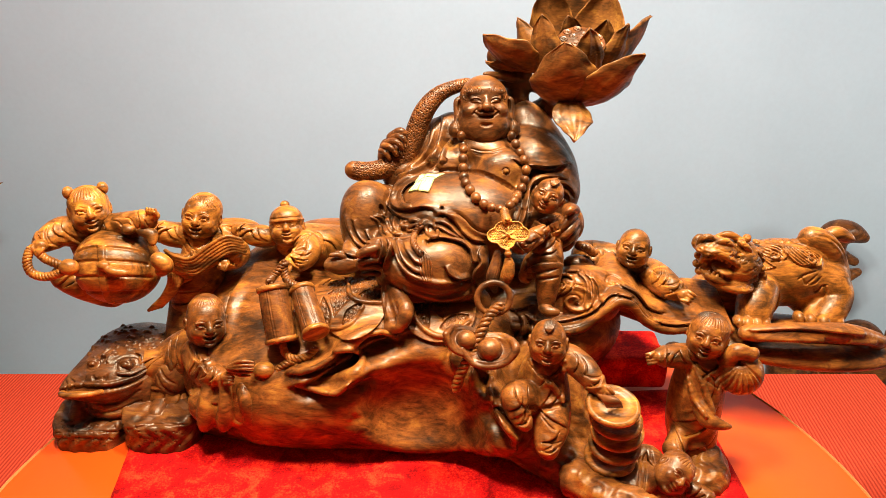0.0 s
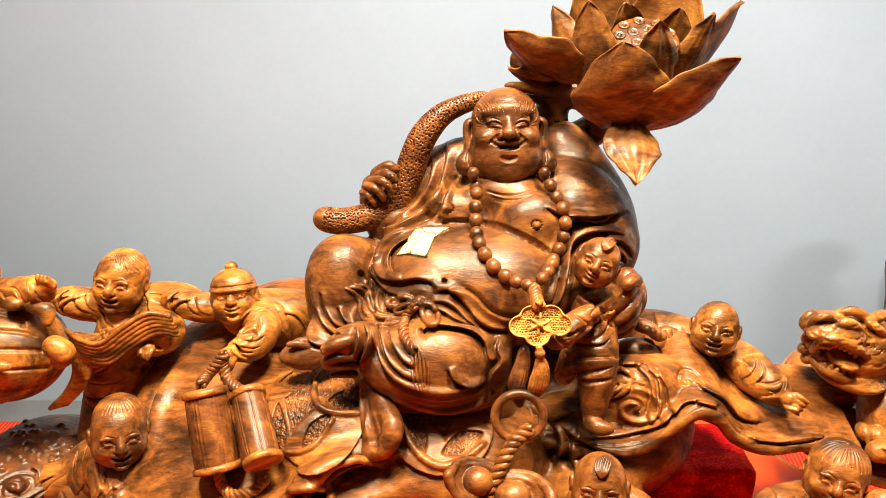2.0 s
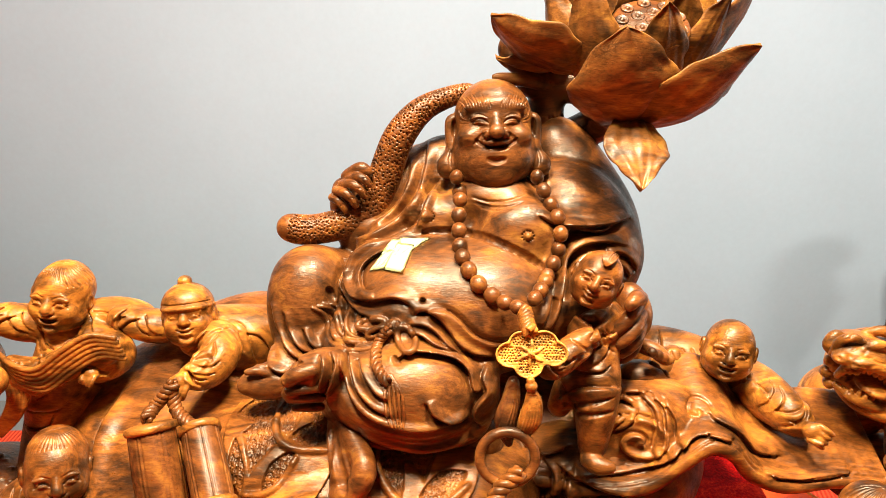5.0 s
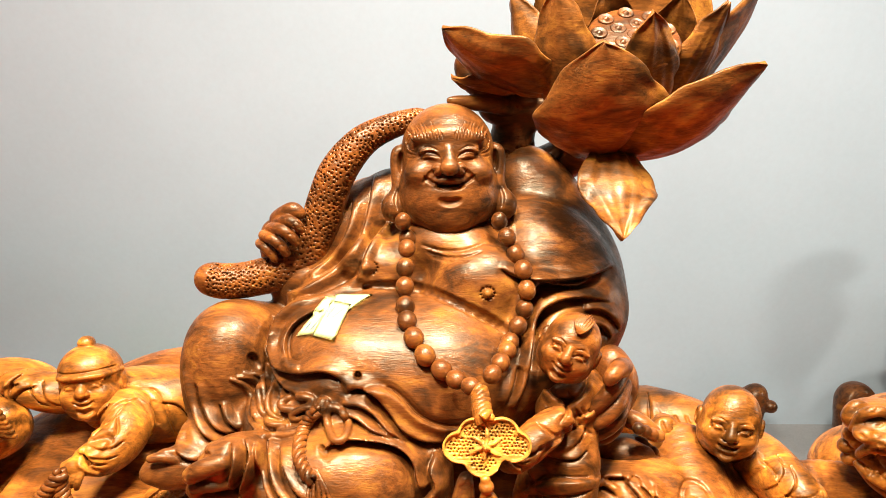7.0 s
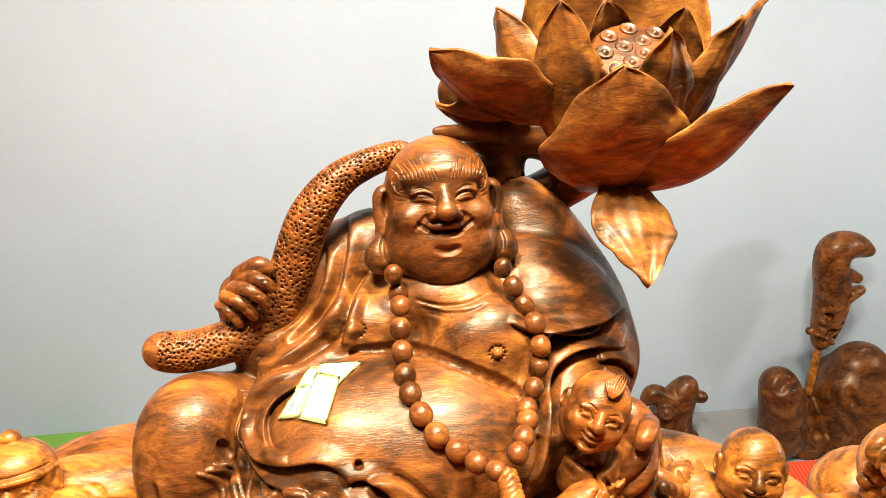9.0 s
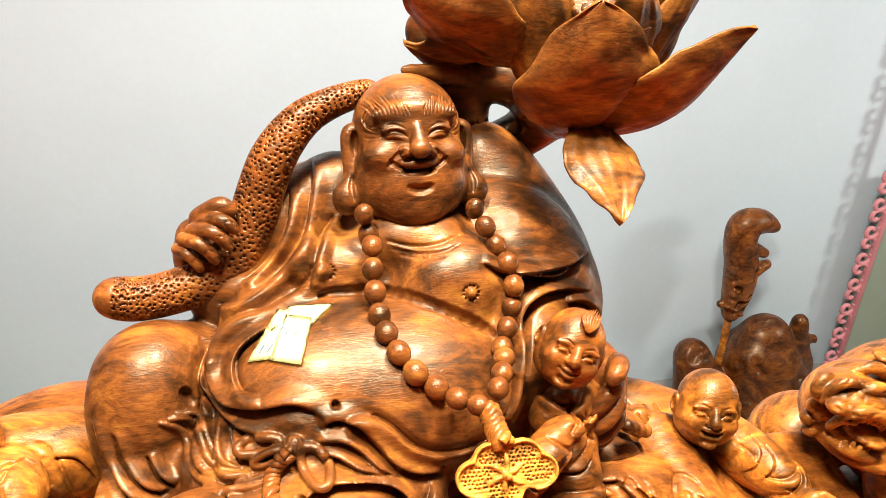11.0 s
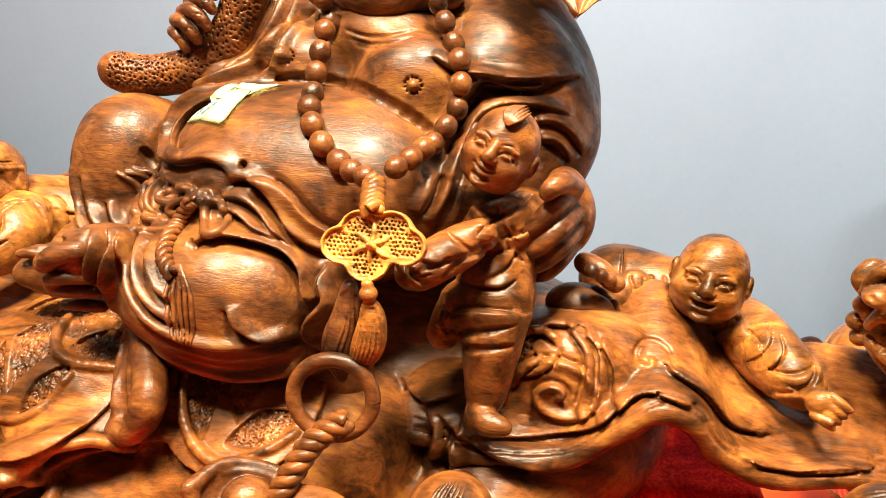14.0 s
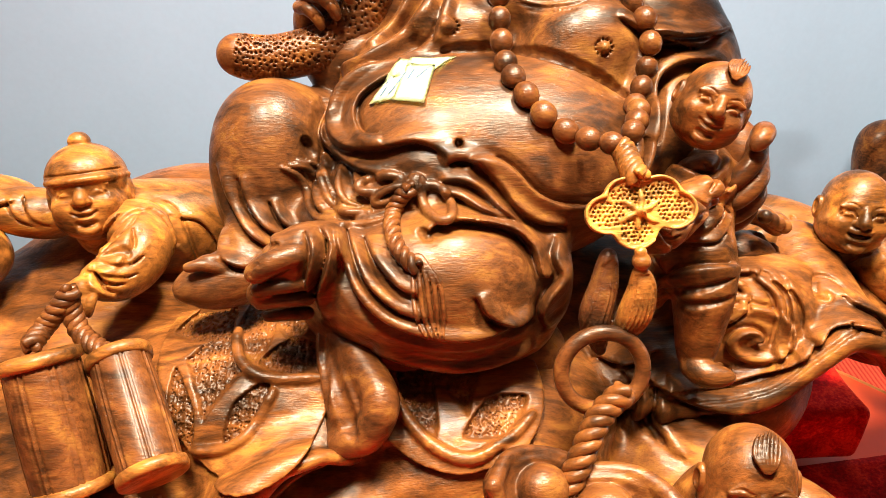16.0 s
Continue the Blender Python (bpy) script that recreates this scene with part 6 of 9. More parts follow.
for ring, count in ((0.0, 1), (0.018, 5), (0.035, 9)):
    for i in range(count):
        a = 2 * math.pi * (i + 0.3 * (ring > 0.02)) / count
        m = POD @ pose(ring * math.cos(a), ring * math.sin(a), 0.0215) @ Matrix.Scale(1.35, 4)
        part("seed", place(smooth(lathe([(0.0058, -0.002), (0.0062, 0.001), (0.005, 0.002), (0.0036, -0.001), (0.0024, 0.0016), (0.0006, 0.0026)], 14)), m), WOOD_DARK, pod)

# ---- staff, beads, pendant ----
c = Clay((-0.2482, 1.34, 1.003), (0.1087, 1.53, 1.3374), 0.0011)
STAFF = [(-0.1769, 1.3950, 1.1215, 0.0164), (-0.1613, 1.3980, 1.1170, 0.0171), (-0.1432, 1.4030, 1.1156, 0.0172), (-0.1231, 1.4080, 1.1177, 0.0178), (-0.0992, 1.4120, 1.1231, 0.0191), (-0.0784, 1.4180, 1.1393, 0.0196), (-0.0655, 1.4220, 1.1590, 0.0189), (-0.0564, 1.4260, 1.1799, 0.0188), (-0.0485, 1.4300, 1.2016, 0.0186), (-0.0382, 1.4340, 1.2256, 0.0179), (-0.0222, 1.4420, 1.2464, 0.0160), (-0.0026, 1.4500, 1.2616, 0.0136), (0.0258, 1.4580, 1.2717, 0.0113), (0.0506, 1.4650, 1.2762, 0.0096)]
c.tube(STAFF, k=0.004, per=8)
g = random.Random(3)
line = spline(STAFF, 26)
for i in range(4, len(line) - 2, 4):
    q, d = line[i], line[min(i + 1, len(line) - 1)][:3] - line[i - 1][:3]
    side = np.cross(d, (0, 0.88, -0.47))
    side /= np.linalg.norm(side)
    for j in range(-5, 6):
        a = (j + 0.5 * (i // 4 % 2) + g.uniform(-0.3, 0.3)) * 0.30
        if abs(a) < 1.45:
            p = q[:3] + side * q[3] * math.sin(a) + d * g.uniform(-0.8, 0.8)
            c.pit(p, g.uniform(0.0009, 0.0015), 0.0022, reach=0.05)
c.ball((-0.1811, 1.3750, 1.1535), (0.0116, 0.0198, 0.0244), (0, 24, 0), k=0.003, cut=True)
part("staff", c.skin("staff"), WOOD, carving, "thick pitted staff")
c = Clay((-0.1786, 1.3, 1.0388), (-0.0421, 1.5, 1.2609), 0.0011)
c.tube([(-0.1022, 1.4700, 1.0736, 0.0194), (-0.1114, 1.4500, 1.1173, 0.0172), (-0.1105, 1.4350, 1.1485, 0.0152)], k=0.01)
c.ball((-0.1107, 1.4300, 1.1586), (0.0150, 0.0150, 0.0166), (0, 20, 0), k=0.006)
for finger in (
    [(-0.1010, 1.4120, 1.1799, 0.0062), (-0.0871, 1.3980, 1.1882, 0.0058), (-0.0773, 1.3930, 1.1862, 0.0054), (-0.0726, 1.3930, 1.1801, 0.0043)],
    [(-0.1082, 1.4080, 1.1744, 0.0062), (-0.0936, 1.3940, 1.1798, 0.0058), (-0.0833, 1.3900, 1.1744, 0.0054), (-0.0788, 1.3910, 1.1662, 0.0043)],
    [(-0.1161, 1.4080, 1.1665, 0.0062), (-0.1037, 1.3940, 1.1689, 0.0058), (-0.0943, 1.3910, 1.1616, 0.0054), (-0.0906, 1.3920, 1.1533, 0.0044)],
    [(-0.1226, 1.4120, 1.1554, 0.0056), (-0.1140, 1.3990, 1.1568, 0.0051), (-0.1067, 1.3960, 1.1501, 0.0048), (-0.1041, 1.3960, 1.1437, 0.0037)],
):
    c.tube(finger, k=0.0012)
    tip, before = np.array(finger[-1][:3]), np.array(finger[-2][:3])
    along = (tip - before) / np.linalg.norm(tip - before)
    side = np.cross(along, (0, -0.9, 0.3))
    for e in (-1, 1):
        c.stroke([(*(before + side * 0.0034 * e), 0.0007), (*(tip + along * 0.003 + side * 0.0030 * e), 0.0007)], k=0.0004, reach=0.03)
    c.stroke([(*(before - side * 0.0034), 0.0007), (*(before - along * 0.002), 0.0007), (*(before + side * 0.0034), 0.0007)], k=0.0004, reach=0.03)
c.tube([(-0.1035, 1.4200, 1.1800, 0.0081), (-0.0916, 1.4120, 1.1907, 0.0073), (-0.0823, 1.4100, 1.1953, 0.0065), (-0.0751, 1.4080, 1.1906, 0.0051)], k=0.003)
part("gripping_hand", c.skin("hand"), WOOD, carving)

necklace = tagged(new("necklace"), "string of round wooden prayer beads")
necklace.parent = carving
bead_mesh = None
for path in (
    [(0.0346, 1.38, 1.1938, 0.0089), (0.0388, 1.365, 1.1763, 0.0095), (0.0375, 1.34, 1.1502, 0.0098), (0.0414, 1.305, 1.1263, 0.0099), (0.0605, 1.27, 1.1082, 0.0102), (0.0837, 1.245, 1.1029, 0.0094), (0.1038, 1.225, 1.1054, 0.0085)],
    [(0.1304, 1.38, 1.1937, 0.0089), (0.1406, 1.365, 1.1762, 0.0095), (0.154, 1.35, 1.1495, 0.0098), (0.1544, 1.33, 1.1253, 0.0094), (0.142, 1.3, 1.1107, 0.0095), (0.1272, 1.26, 1.1068, 0.0095), (0.1135, 1.232, 1.1063, 0.0086)],
):
    laid, w = BODY.lay(path, 40, reach=0.09)
    laid = [q if p is None or p[1] > q[1] + 0.012 else p for p, q in zip(laid, spline(path, 40))]
    last = None
    for q in laid:
        if last is None or np.linalg.norm(q[:3] - last[:3]) > (q[3] + last[3]) * 0.99:
            bm = bmesh.new()
            bmesh.ops.create_uvsphere(bm, u_segments=20, v_segments=12, radius=1)
            p = q[:3] - w * q[3] * 0.6
            part("bead", smooth(place(bm, Matrix.Translation(p) @ frame_of((0, 0, 0), q[:3] - (last[:3] if last is not None else q[:3] + (0, 0, 1))) @ Matrix.Diagonal((q[3] * 0.94, q[3] * 0.94, q[3] * 1.06, 1)))), BEAD_WOOD, necklace)
            last = q
c = Clay((-0.05, -0.05, -0.02), (0.05, 0.05, 0.02), 0.0008)
UNIT = 0.00036
LOBES = ((-60, -4), (-8, -34), (64, 2), (-24, 28), (36, 30))
for u, v in LOBES:
    c.disc((u * UNIT, v * UNIT, 0), 42 * UNIT, 37 * UNIT, 0.004, k=0.003)
c.disc((0, 0, 0), 0.02, 0.016, 0.004, k=0.003)
down = (0, 0, -1)
for u, v in LOBES:
    c.disc((u * UNIT, v * UNIT, 0.004), 36 * UNIT, 31 * UNIT, 0.0026, k=0.0006, cut=True)
c.disc((0, 0, 0.004), 0.025, 0.020, 0.0026, k=0.0008, cut=True)
g = random.Random(5)
for i in range(-12, 13):
    for j in range(-10, 11):
        u, v = (i + 0.5 * (j % 2) + g.uniform(-0.2, 0.2)) * 8.6 * UNIT, (j + g.uniform(-0.2, 0.2)) * 7.8 * UNIT
        if any(((u / UNIT - p) / 30) ** 2 + ((v / UNIT - q) / 25) ** 2 < 1 for p, q in LOBES) and u * u + v * v > 0.00004:
            c.pit((u, v, 0.004), 0.0012, 0.0016, down, 0.006)
for i in range(6):
    a = 0.4 + i * 2 * math.pi / 6
    c.stroke([(0, 0, 0.004, 0.0014), (0.009 * math.cos(a), 0.009 * math.sin(a), 0.004, 0.0016), (0.0145 * math.cos(a + 0.1), 0.0145 * math.sin(a + 0.1), 0.004, 0.0004)], cut=False, k=0.001, way=down, reach=0.01)
pendant = part("pendant", merge("pendant", (c.skin("plate"), frame_of((0.1129, 1.1860, 1.0742), (-0.10, -0.86, 0.5)) @ pose(0, 0, 0, 0, 0, 3))), WOOD_GOLD, carving, "pale yellow cloud-shaped pendant with pricked field")
c = Clay((0.0512, 1.14, 0.86), (0.1984, 1.26, 1.1511), 0.001)
c.ball((0.1128, 1.1680, 1.0462), (0.0065, 0.0065, 0.0057), k=0.002)
c.ball((0.1118, 1.1700, 1.0526), (0.0044, 0.0044, 0.0036), k=0.002)
tail = [(0.1134, 1.1680, 1.0373, 0.0049), (0.1153, 1.1650, 1.0255, 0.0086), (0.1120, 1.1620, 1.0068, 0.0108), (0.1042, 1.1600, 0.9904, 0.0059)]
c.tube(tail, k=0.003)
for i in range(7):
    c.stroke([(x + r * 0.30 * (i - 3), y - r, z, 0.0011) for x, y, z, r in tail], k=0.0006)
part("tassel", c.skin("tassel"), WOOD_PALE, pendant)
part("cord", rope([(0.1067, 1.2220, 1.1057), (0.1086, 1.2140, 1.1015), (0.1096, 1.2040, 1.0975), (0.1119, 1.1940, 1.0948)], 0.0085, 1.6, 4), WOOD_PALE, pendant, "twisted cord between beads and pendant")
c = Clay((0.0512, 1.13, 0.90), (0.1984, 1.26, 1.1011), 0.001)
tail = [(0.0956, 1.1850, 1.0398, 0.0059), (0.0928, 1.1780, 1.0187, 0.0093), (0.0867, 1.1700, 0.9976, 0.0102), (0.0910, 1.1620, 0.9762, 0.0043)]
c.tube(tail, k=0.003)
for i in range(7):
    c.stroke([(x + r * 0.30 * (i - 3), y - r, z - 0.25 * r * abs(i - 3), 0.0011) for x, y, z, r in tail], k=0.0006)
part("tassel", c.skin("tassel"), WOOD_DARK, pendant, "dark feathered tassel")
cord = BODY.lay([(*p, 0.005) for p in [(-0.0377, 1.2350, 1.0729), (-0.0460, 1.2350, 1.0641), (-0.0522, 1.2250, 1.0547), (-0.0513, 1.2150, 1.0419), (-0.0439, 1.2050, 1.0336), (-0.0362, 1.2000, 1.0293)]], 2, reach=0.08)
part("sash_cord", rope([tuple(q[:3] - cord[1] * 0.0035) for q in cord[0] if q is not None], 0.0062, 4), WOOD, carving, "braided cord hanging from the sash")
c = Clay((-0.0585, 1.1, 0.9034), (0.0327, 1.26, 1.107), 0.0010)
for i in range(5):
    strand = [(x + 0.0044 * (i - 2) * f, y, z - 0.002 * abs(i - 2) * f, r) for (x, y, z, r), f in zip([(-0.0361, 1.2000, 1.0388, 0.0016), (-0.0313, 1.1900, 1.0263, 0.0018), (-0.0298, 1.1850, 1.0104, 0.0018), (-0.0282, 1.1800, 0.9968, 0.0016), (-0.0250, 1.1800, 0.9829, 0.0006)], (0.30, 1.0, 1.1, 0.9, 0.5))]
    laid, w = BODY.lay(strand, 4, reach=0.08)
    laid = [q for q in laid if q is not None]
    if len(laid) > 1:
        c.tube([(*(q[:3] - w * q[3] * 0.6), q[3]) for q in laid], 0.0002, per=1)
part("sash_tassel", c.skin("tassel"), WOOD, carving)
bm = bmesh.new()
q = (0.0888, 1.1450, 0.9711)
sweep(bm, [(q[0] + 0.0290 * math.cos(a), q[1] + 0.010 * math.sin(a), q[2] + 0.026 * math.sin(a), 0.0056) for a in np.linspace(0, 2 * math.pi, 41)], 12, False)
part("ring", smooth(bm), WOOD, carving)
part("rope", rope([(0.1020, 1.1300, 0.9660), (0.0820, 1.1180, 0.9548), (0.0660, 1.1000, 0.9329), (0.0505, 1.0860, 0.9019), (0.0332, 1.0780, 0.8667), (0.0218, 1.0780, 0.8254)], 0.0092, 6), WOOD_MID, carving, "twisted carved rope")


# ---- the small figures ----
def child(label, limbs, at, r, turn, hair, mouth, material, extra=None, creases=2, deep=0.0028, step=0.0013, wide=1.05, bare=0):
    """One small carved figure: limbs and body pressed together, creased, with a head."""
    p = np.vstack([np.array(l) for l in limbs])
    m = p[:, 3].max() + 0.012
    c = Clay(p[:, :3].min(0) - m, p[:, :3].max(0) + m, step)
    for l in limbs:
        c.tube(l, k=0.007)
    for i, l in enumerate(limbs[:len(limbs) - bare]):
        for j, (a, b) in enumerate(zip(l, l[1:])):
            folds(c, a, b, 0.5 * (a[3] + b[3]), creases, 10 * i + j, deep)
    for l in limbs[:len(limbs) - bare]:
        # turned cuff near the end of a sleeve or trouser leg
        if len(l) > 2 and l[-1][3] < 0.8 * l[0][3]:
            a, b = np.array(l[-2]), np.array(l[-1])
            v = (b - a)[:3] / np.linalg.norm((b - a)[:3])
            u = np.cross(v, (0, 0.88, -0.47))
            u /= np.linalg.norm(u)
            for f in (0.72,):
                q = a + (b - a) * f
                c.fold([(*(q[:3] - u * q[3] * e + v * q[3] * 0.35 * (1 - e * e)), 1.0 - 0.5 * abs(e)) for e in (-1.0, -0.5, 0.0, 0.5, 1.0)], 0.0038, 0.008)
    for s in (-1, 1):
        # crossed collar below the chin
        c.fold([(at[0] + r * s * x, at[1] - r * y, at[2] - r * z, 1.0) for x, y, z in ((1.0, 0.3, 0.9), (0.55, 0.8, 1.25), (0.0, 1.0, 1.55), (-0.35, 1.1, 1.95))][::s], 0.0035, 0.009)
    if extra:
        extra(c)
    me = merge("figure", (c.skin("figure"), None), (head(hair, mouth, 0.026, False, wide), pose(*at, *turn) @ Matrix.Diagonal((r * 0.88, r * 0.92, r * 0.92, 1))))
    return part("child_figure", me, material, carving, label)


def bun_extra(c):
    fist(c, (-0.5501, 1.31, 1.0591), 0.013, (0, -0.2, 1))
    fist(c, (-0.7555, 1.27, 1.0148), 0.014, (-0.5, -0.3, -0.6))


child("small figure with two hair buns, arms spread", [
    [(-0.7105, 1.37, 0.9875, 0.041), (-0.6885, 1.38, 0.945, 0.0487), (-0.6538, 1.39, 0.901, 0.0472)],
    [(-0.7146, 1.36, 1.0019, 0.0293), (-0.7424, 1.33, 1.0175, 0.0264), (-0.7628, 1.29, 1.0115, 0.0183)],
    [(-0.6679, 1.36, 1.0105, 0.027), (-0.6077, 1.33, 1.0319, 0.0241), (-0.5646, 1.315, 1.0477, 0.0184)],
    [(-0.7696, 1.34, 0.9134, 0.0228), (-0.7278, 1.34, 0.8941, 0.0276), (-0.6791, 1.35, 0.8691, 0.0279)],
], (-0.6903, 1.35, 1.0509), 0.0405, (-8, 0, 26), "buns", "smile", WOOD_PALE, bun_extra)


def scarf_extra(c):
    for i in range(6):
        o = np.array((0.0015 * i, -0.002, -0.0062 * (i - 2.5)))
        c.tube([(*(np.array(q[:3]) + o), 0.0036) for q in [(-0.3897, 1.3109, 0.9954, 0.0054), (-0.4158, 1.3006, 1.0050, 0.0053), (-0.4477, 1.2903, 0.9893, 0.0053), (-0.4822, 1.2852, 0.9663, 0.0053), (-0.5131, 1.2903, 0.9687, 0.0053), (-0.5372, 1.3058, 0.9735, 0.0054)]], 0.0006)
    for i in range(5):
        o = np.array((0.0064 * (i - 2), 0, 0.002 * i))
        c.tube([(*(np.array(q[:3]) + o), 0.0036) for q in [(-0.5329, 1.3058, 0.9661, 0.0054), (-0.5225, 1.2955, 0.9315, 0.0054), (-0.5396, 1.2903, 0.8962, 0.0054), (-0.5717, 1.2903, 0.8641, 0.0055)]], 0.0006)
    c.tube([(-0.4292, 1.3161, 0.9735, 0.0173), (-0.4057, 1.3161, 0.9834, 0.0151)], k=0.004)
    fist(c, (-0.4224, 1.2955, 0.9662), 0.011, (-0.3, -0.4, -0.6))


child("small figure with side-swept hair and a striped scarf", [
    [(-0.4860, 1.3882, 0.9691, 0.034), (-0.4892, 1.3676, 0.9273, 0.0475), (-0.5071, 1.3573, 0.8600, 0.0504), (-0.5225, 1.3573, 0.7918, 0.042)],
    [(-0.5169, 1.3882, 0.9819, 0.0226), (-0.5471, 1.3779, 0.9902, 0.0224), (-0.5703, 1.3676, 1.0035, 0.0177)],
    [(-0.4519, 1.3882, 0.9907, 0.0248), (-0.4167, 1.3882, 0.9945, 0.0225), (-0.3867, 1.3831, 0.9930, 0.0202)],
    [(-0.4397, 1.3573, 0.9768, 0.0244), (-0.4070, 1.3367, 0.9675, 0.022), (-0.4256, 1.3161, 0.9561, 0.0152)],
    [(-0.4036, 1.3315, 0.9861, 0.0152), (-0.4514, 1.3161, 0.9735, 0.0195), (-0.5033, 1.3109, 0.9512, 0.0196), (-0.5366, 1.3161, 0.9636, 0.013)],
], (-0.4828, 1.3728, 1.0284), 0.0400, (-8, 8, -2), "side", "laugh", WOOD_PALE, scarf_extra)


def hat_extra(c):
    fist(c, (-0.2959, 1.265, 0.9774), 0.014, (-0.3, -0.4, -0.8))
    c.stroke([(-0.2881, 1.31, 0.9923, 0.0014), (-0.2681, 1.32, 1.0127, 0.0023), (-0.2524, 1.33, 1.0118, 0.0014)], k=0.0015)
    c.stroke([(-0.2819, 1.3, 0.9872, 0.0009), (-0.265, 1.3, 0.9919, 0.0023), (-0.2617, 1.3, 0.9862, 0.0009)], k=0.003)


child("small figure in a round knobbed cap, leaning forward", [
    [(-0.3082, 1.37, 0.9803, 0.0307), (-0.2733, 1.38, 0.967, 0.0409), (-0.2329, 1.4, 0.9535, 0.0425), (-0.1881, 1.42, 0.9463, 0.0394)],
    [(-0.3506, 1.37, 0.9881, 0.0202), (-0.3787, 1.37, 0.9922, 0.0191), (-0.4094, 1.37, 1.002, 0.0159)],
    [(-0.2715, 1.335, 0.9932, 0.0233), (-0.2621, 1.31, 0.9855, 0.0218), (-0.2724, 1.29, 0.9766, 0.0195), (-0.2861, 1.275, 0.9765, 0.0127)],
], (-0.3066, 1.345, 1.0168), 0.0345, (-24, -2, 9), "hat", "smile", WOOD_PALE, hat_extra, 2)


def fan_extra(c):
    fist(c, (-0.3916, 1.12, 0.8223), 0.013, (1, -0.2, 0))
    for strand in (
        [(-0.3838, 1.1180, 0.8480, 0.0025), (-0.3596, 1.1120, 0.8615, 0.0036), (-0.3377, 1.1120, 0.8604, 0.0022)],
        [(-0.3856, 1.1160, 0.8457, 0.0025), (-0.3599, 1.1100, 0.8545, 0.0036), (-0.3368, 1.1100, 0.8545, 0.0022)],
        [(-0.3856, 1.1150, 0.8440, 0.0025), (-0.3601, 1.1080, 0.8487, 0.0036), (-0.3373, 1.1090, 0.8480, 0.0022)],
        [(-0.3852, 1.1160, 0.8409, 0.0025), (-0.3615, 1.1100, 0.8402, 0.0036), (-0.3404, 1.1100, 0.8402, 0.0022)],
        [(-0.3841, 1.1180, 0.8371, 0.0025), (-0.3629, 1.1120, 0.8327, 0.0034), (-0.3448, 1.1120, 0.8315, 0.0020)],
    ):
        c.tube(strand, 0.0004)
    # the skirt, fluted and hollow at its foot
    c.ball((-0.4211, 1.1600, 0.7379), (0.0623, 0.0473, 0.0473), k=0.012)
    c.ball((-0.3710, 1.1400, 0.7398), (0.0445, 0.0403, 0.0382), (0, 20, 0), k=0.012)
    for flute in ([(-0.4320, 1.1500, 0.7965, 0.0073), (-0.4360, 1.1250, 0.7600, 0.0094), (-0.4454, 1.1200, 0.7109, 0.0095)], [(-0.3947, 1.1350, 0.8119, 0.0072), (-0.3959, 1.1120, 0.7698, 0.0093), (-0.4051, 1.1080, 0.7204, 0.0094)], [(-0.3663, 1.1250, 0.8041, 0.0062), (-0.3558, 1.1040, 0.7795, 0.0082), (-0.3526, 1.1040, 0.7339, 0.0073)], [(-0.3476, 1.1250, 0.7866, 0.0062), (-0.3211, 1.1060, 0.7629, 0.0082), (-0.3178, 1.1040, 0.7288, 0.0073)]):
        c.tube(flute, 0.012)
    c.ball((-0.3320, 1.0960, 0.7453), (0.0103, 0.0144, 0.0134), k=0.006, cut=True)
    c.ball((-0.3736, 1.0960, 0.7504), (0.0092, 0.0144, 0.0164), (0, 8, 0), k=0.006, cut=True)


child("small crouching figure reaching out with a fan", [
    [(-0.4926, 1.26, 0.8032, 0.0382), (-0.5333, 1.26, 0.7565, 0.05), (-0.5511, 1.24, 0.709, 0.0455), (-0.5259, 1.22, 0.6822, 0.0363)],
    [(-0.4742, 1.22, 0.8093, 0.0306), (-0.4479, 1.18, 0.7974, 0.0278), (-0.4089, 1.14, 0.8085, 0.0166)],
    [(-0.4425, 1.25, 0.8226, 0.0222), (-0.4002, 1.24, 0.8313, 0.0198), (-0.3577, 1.23, 0.8477, 0.0163)],
    [(-0.5539, 1.24, 0.7632, 0.0314), (-0.59, 1.25, 0.7699, 0.0225), (-0.6137, 1.25, 0.7632, 0.0158)],
    [(-0.4489, 1.21, 0.7305, 0.0244), (-0.4474, 1.2, 0.6766, 0.0224)], [(-0.4121, 1.2, 0.7377, 0.0264), (-0.4056, 1.19, 0.6775, 0.0223)], [(-0.3759, 1.19, 0.7449, 0.024), (-0.3543, 1.17, 0.6997, 0.0262), (-0.3315, 1.16, 0.6873, 0.0218)],
], (-0.4471, 1.215, 0.878), 0.0410, (-6, 8, 27), "thin", "laugh", WOOD_MID, fan_extra)


def coin_extra(c):
    fist(c, (0.2641, 1.02, 0.8671), 0.013, (0.6, -0.4, -0.5))
    c.stroke([(0.1356, 1.08, 0.917, 0.0029), (0.1576, 1.05, 0.8914, 0.0047), (0.1901, 1.03, 0.8599, 0.0047), (0.2063, 1.03, 0.831, 0.0029)], cut=False, k=0.003)
    c.stroke([(0.2062, 1.06, 0.8961, 0.0029), (0.2055, 1.04, 0.8642, 0.0048), (0.2063, 1.03, 0.831, 0.0029)], cut=False, k=0.003)
    c.stroke([(0.1373, 1.05, 0.816, 0.0019), (0.1687, 1.03, 0.8193, 0.0038), (0.2161, 1.03, 0.8275, 0.0029)], k=0.004)


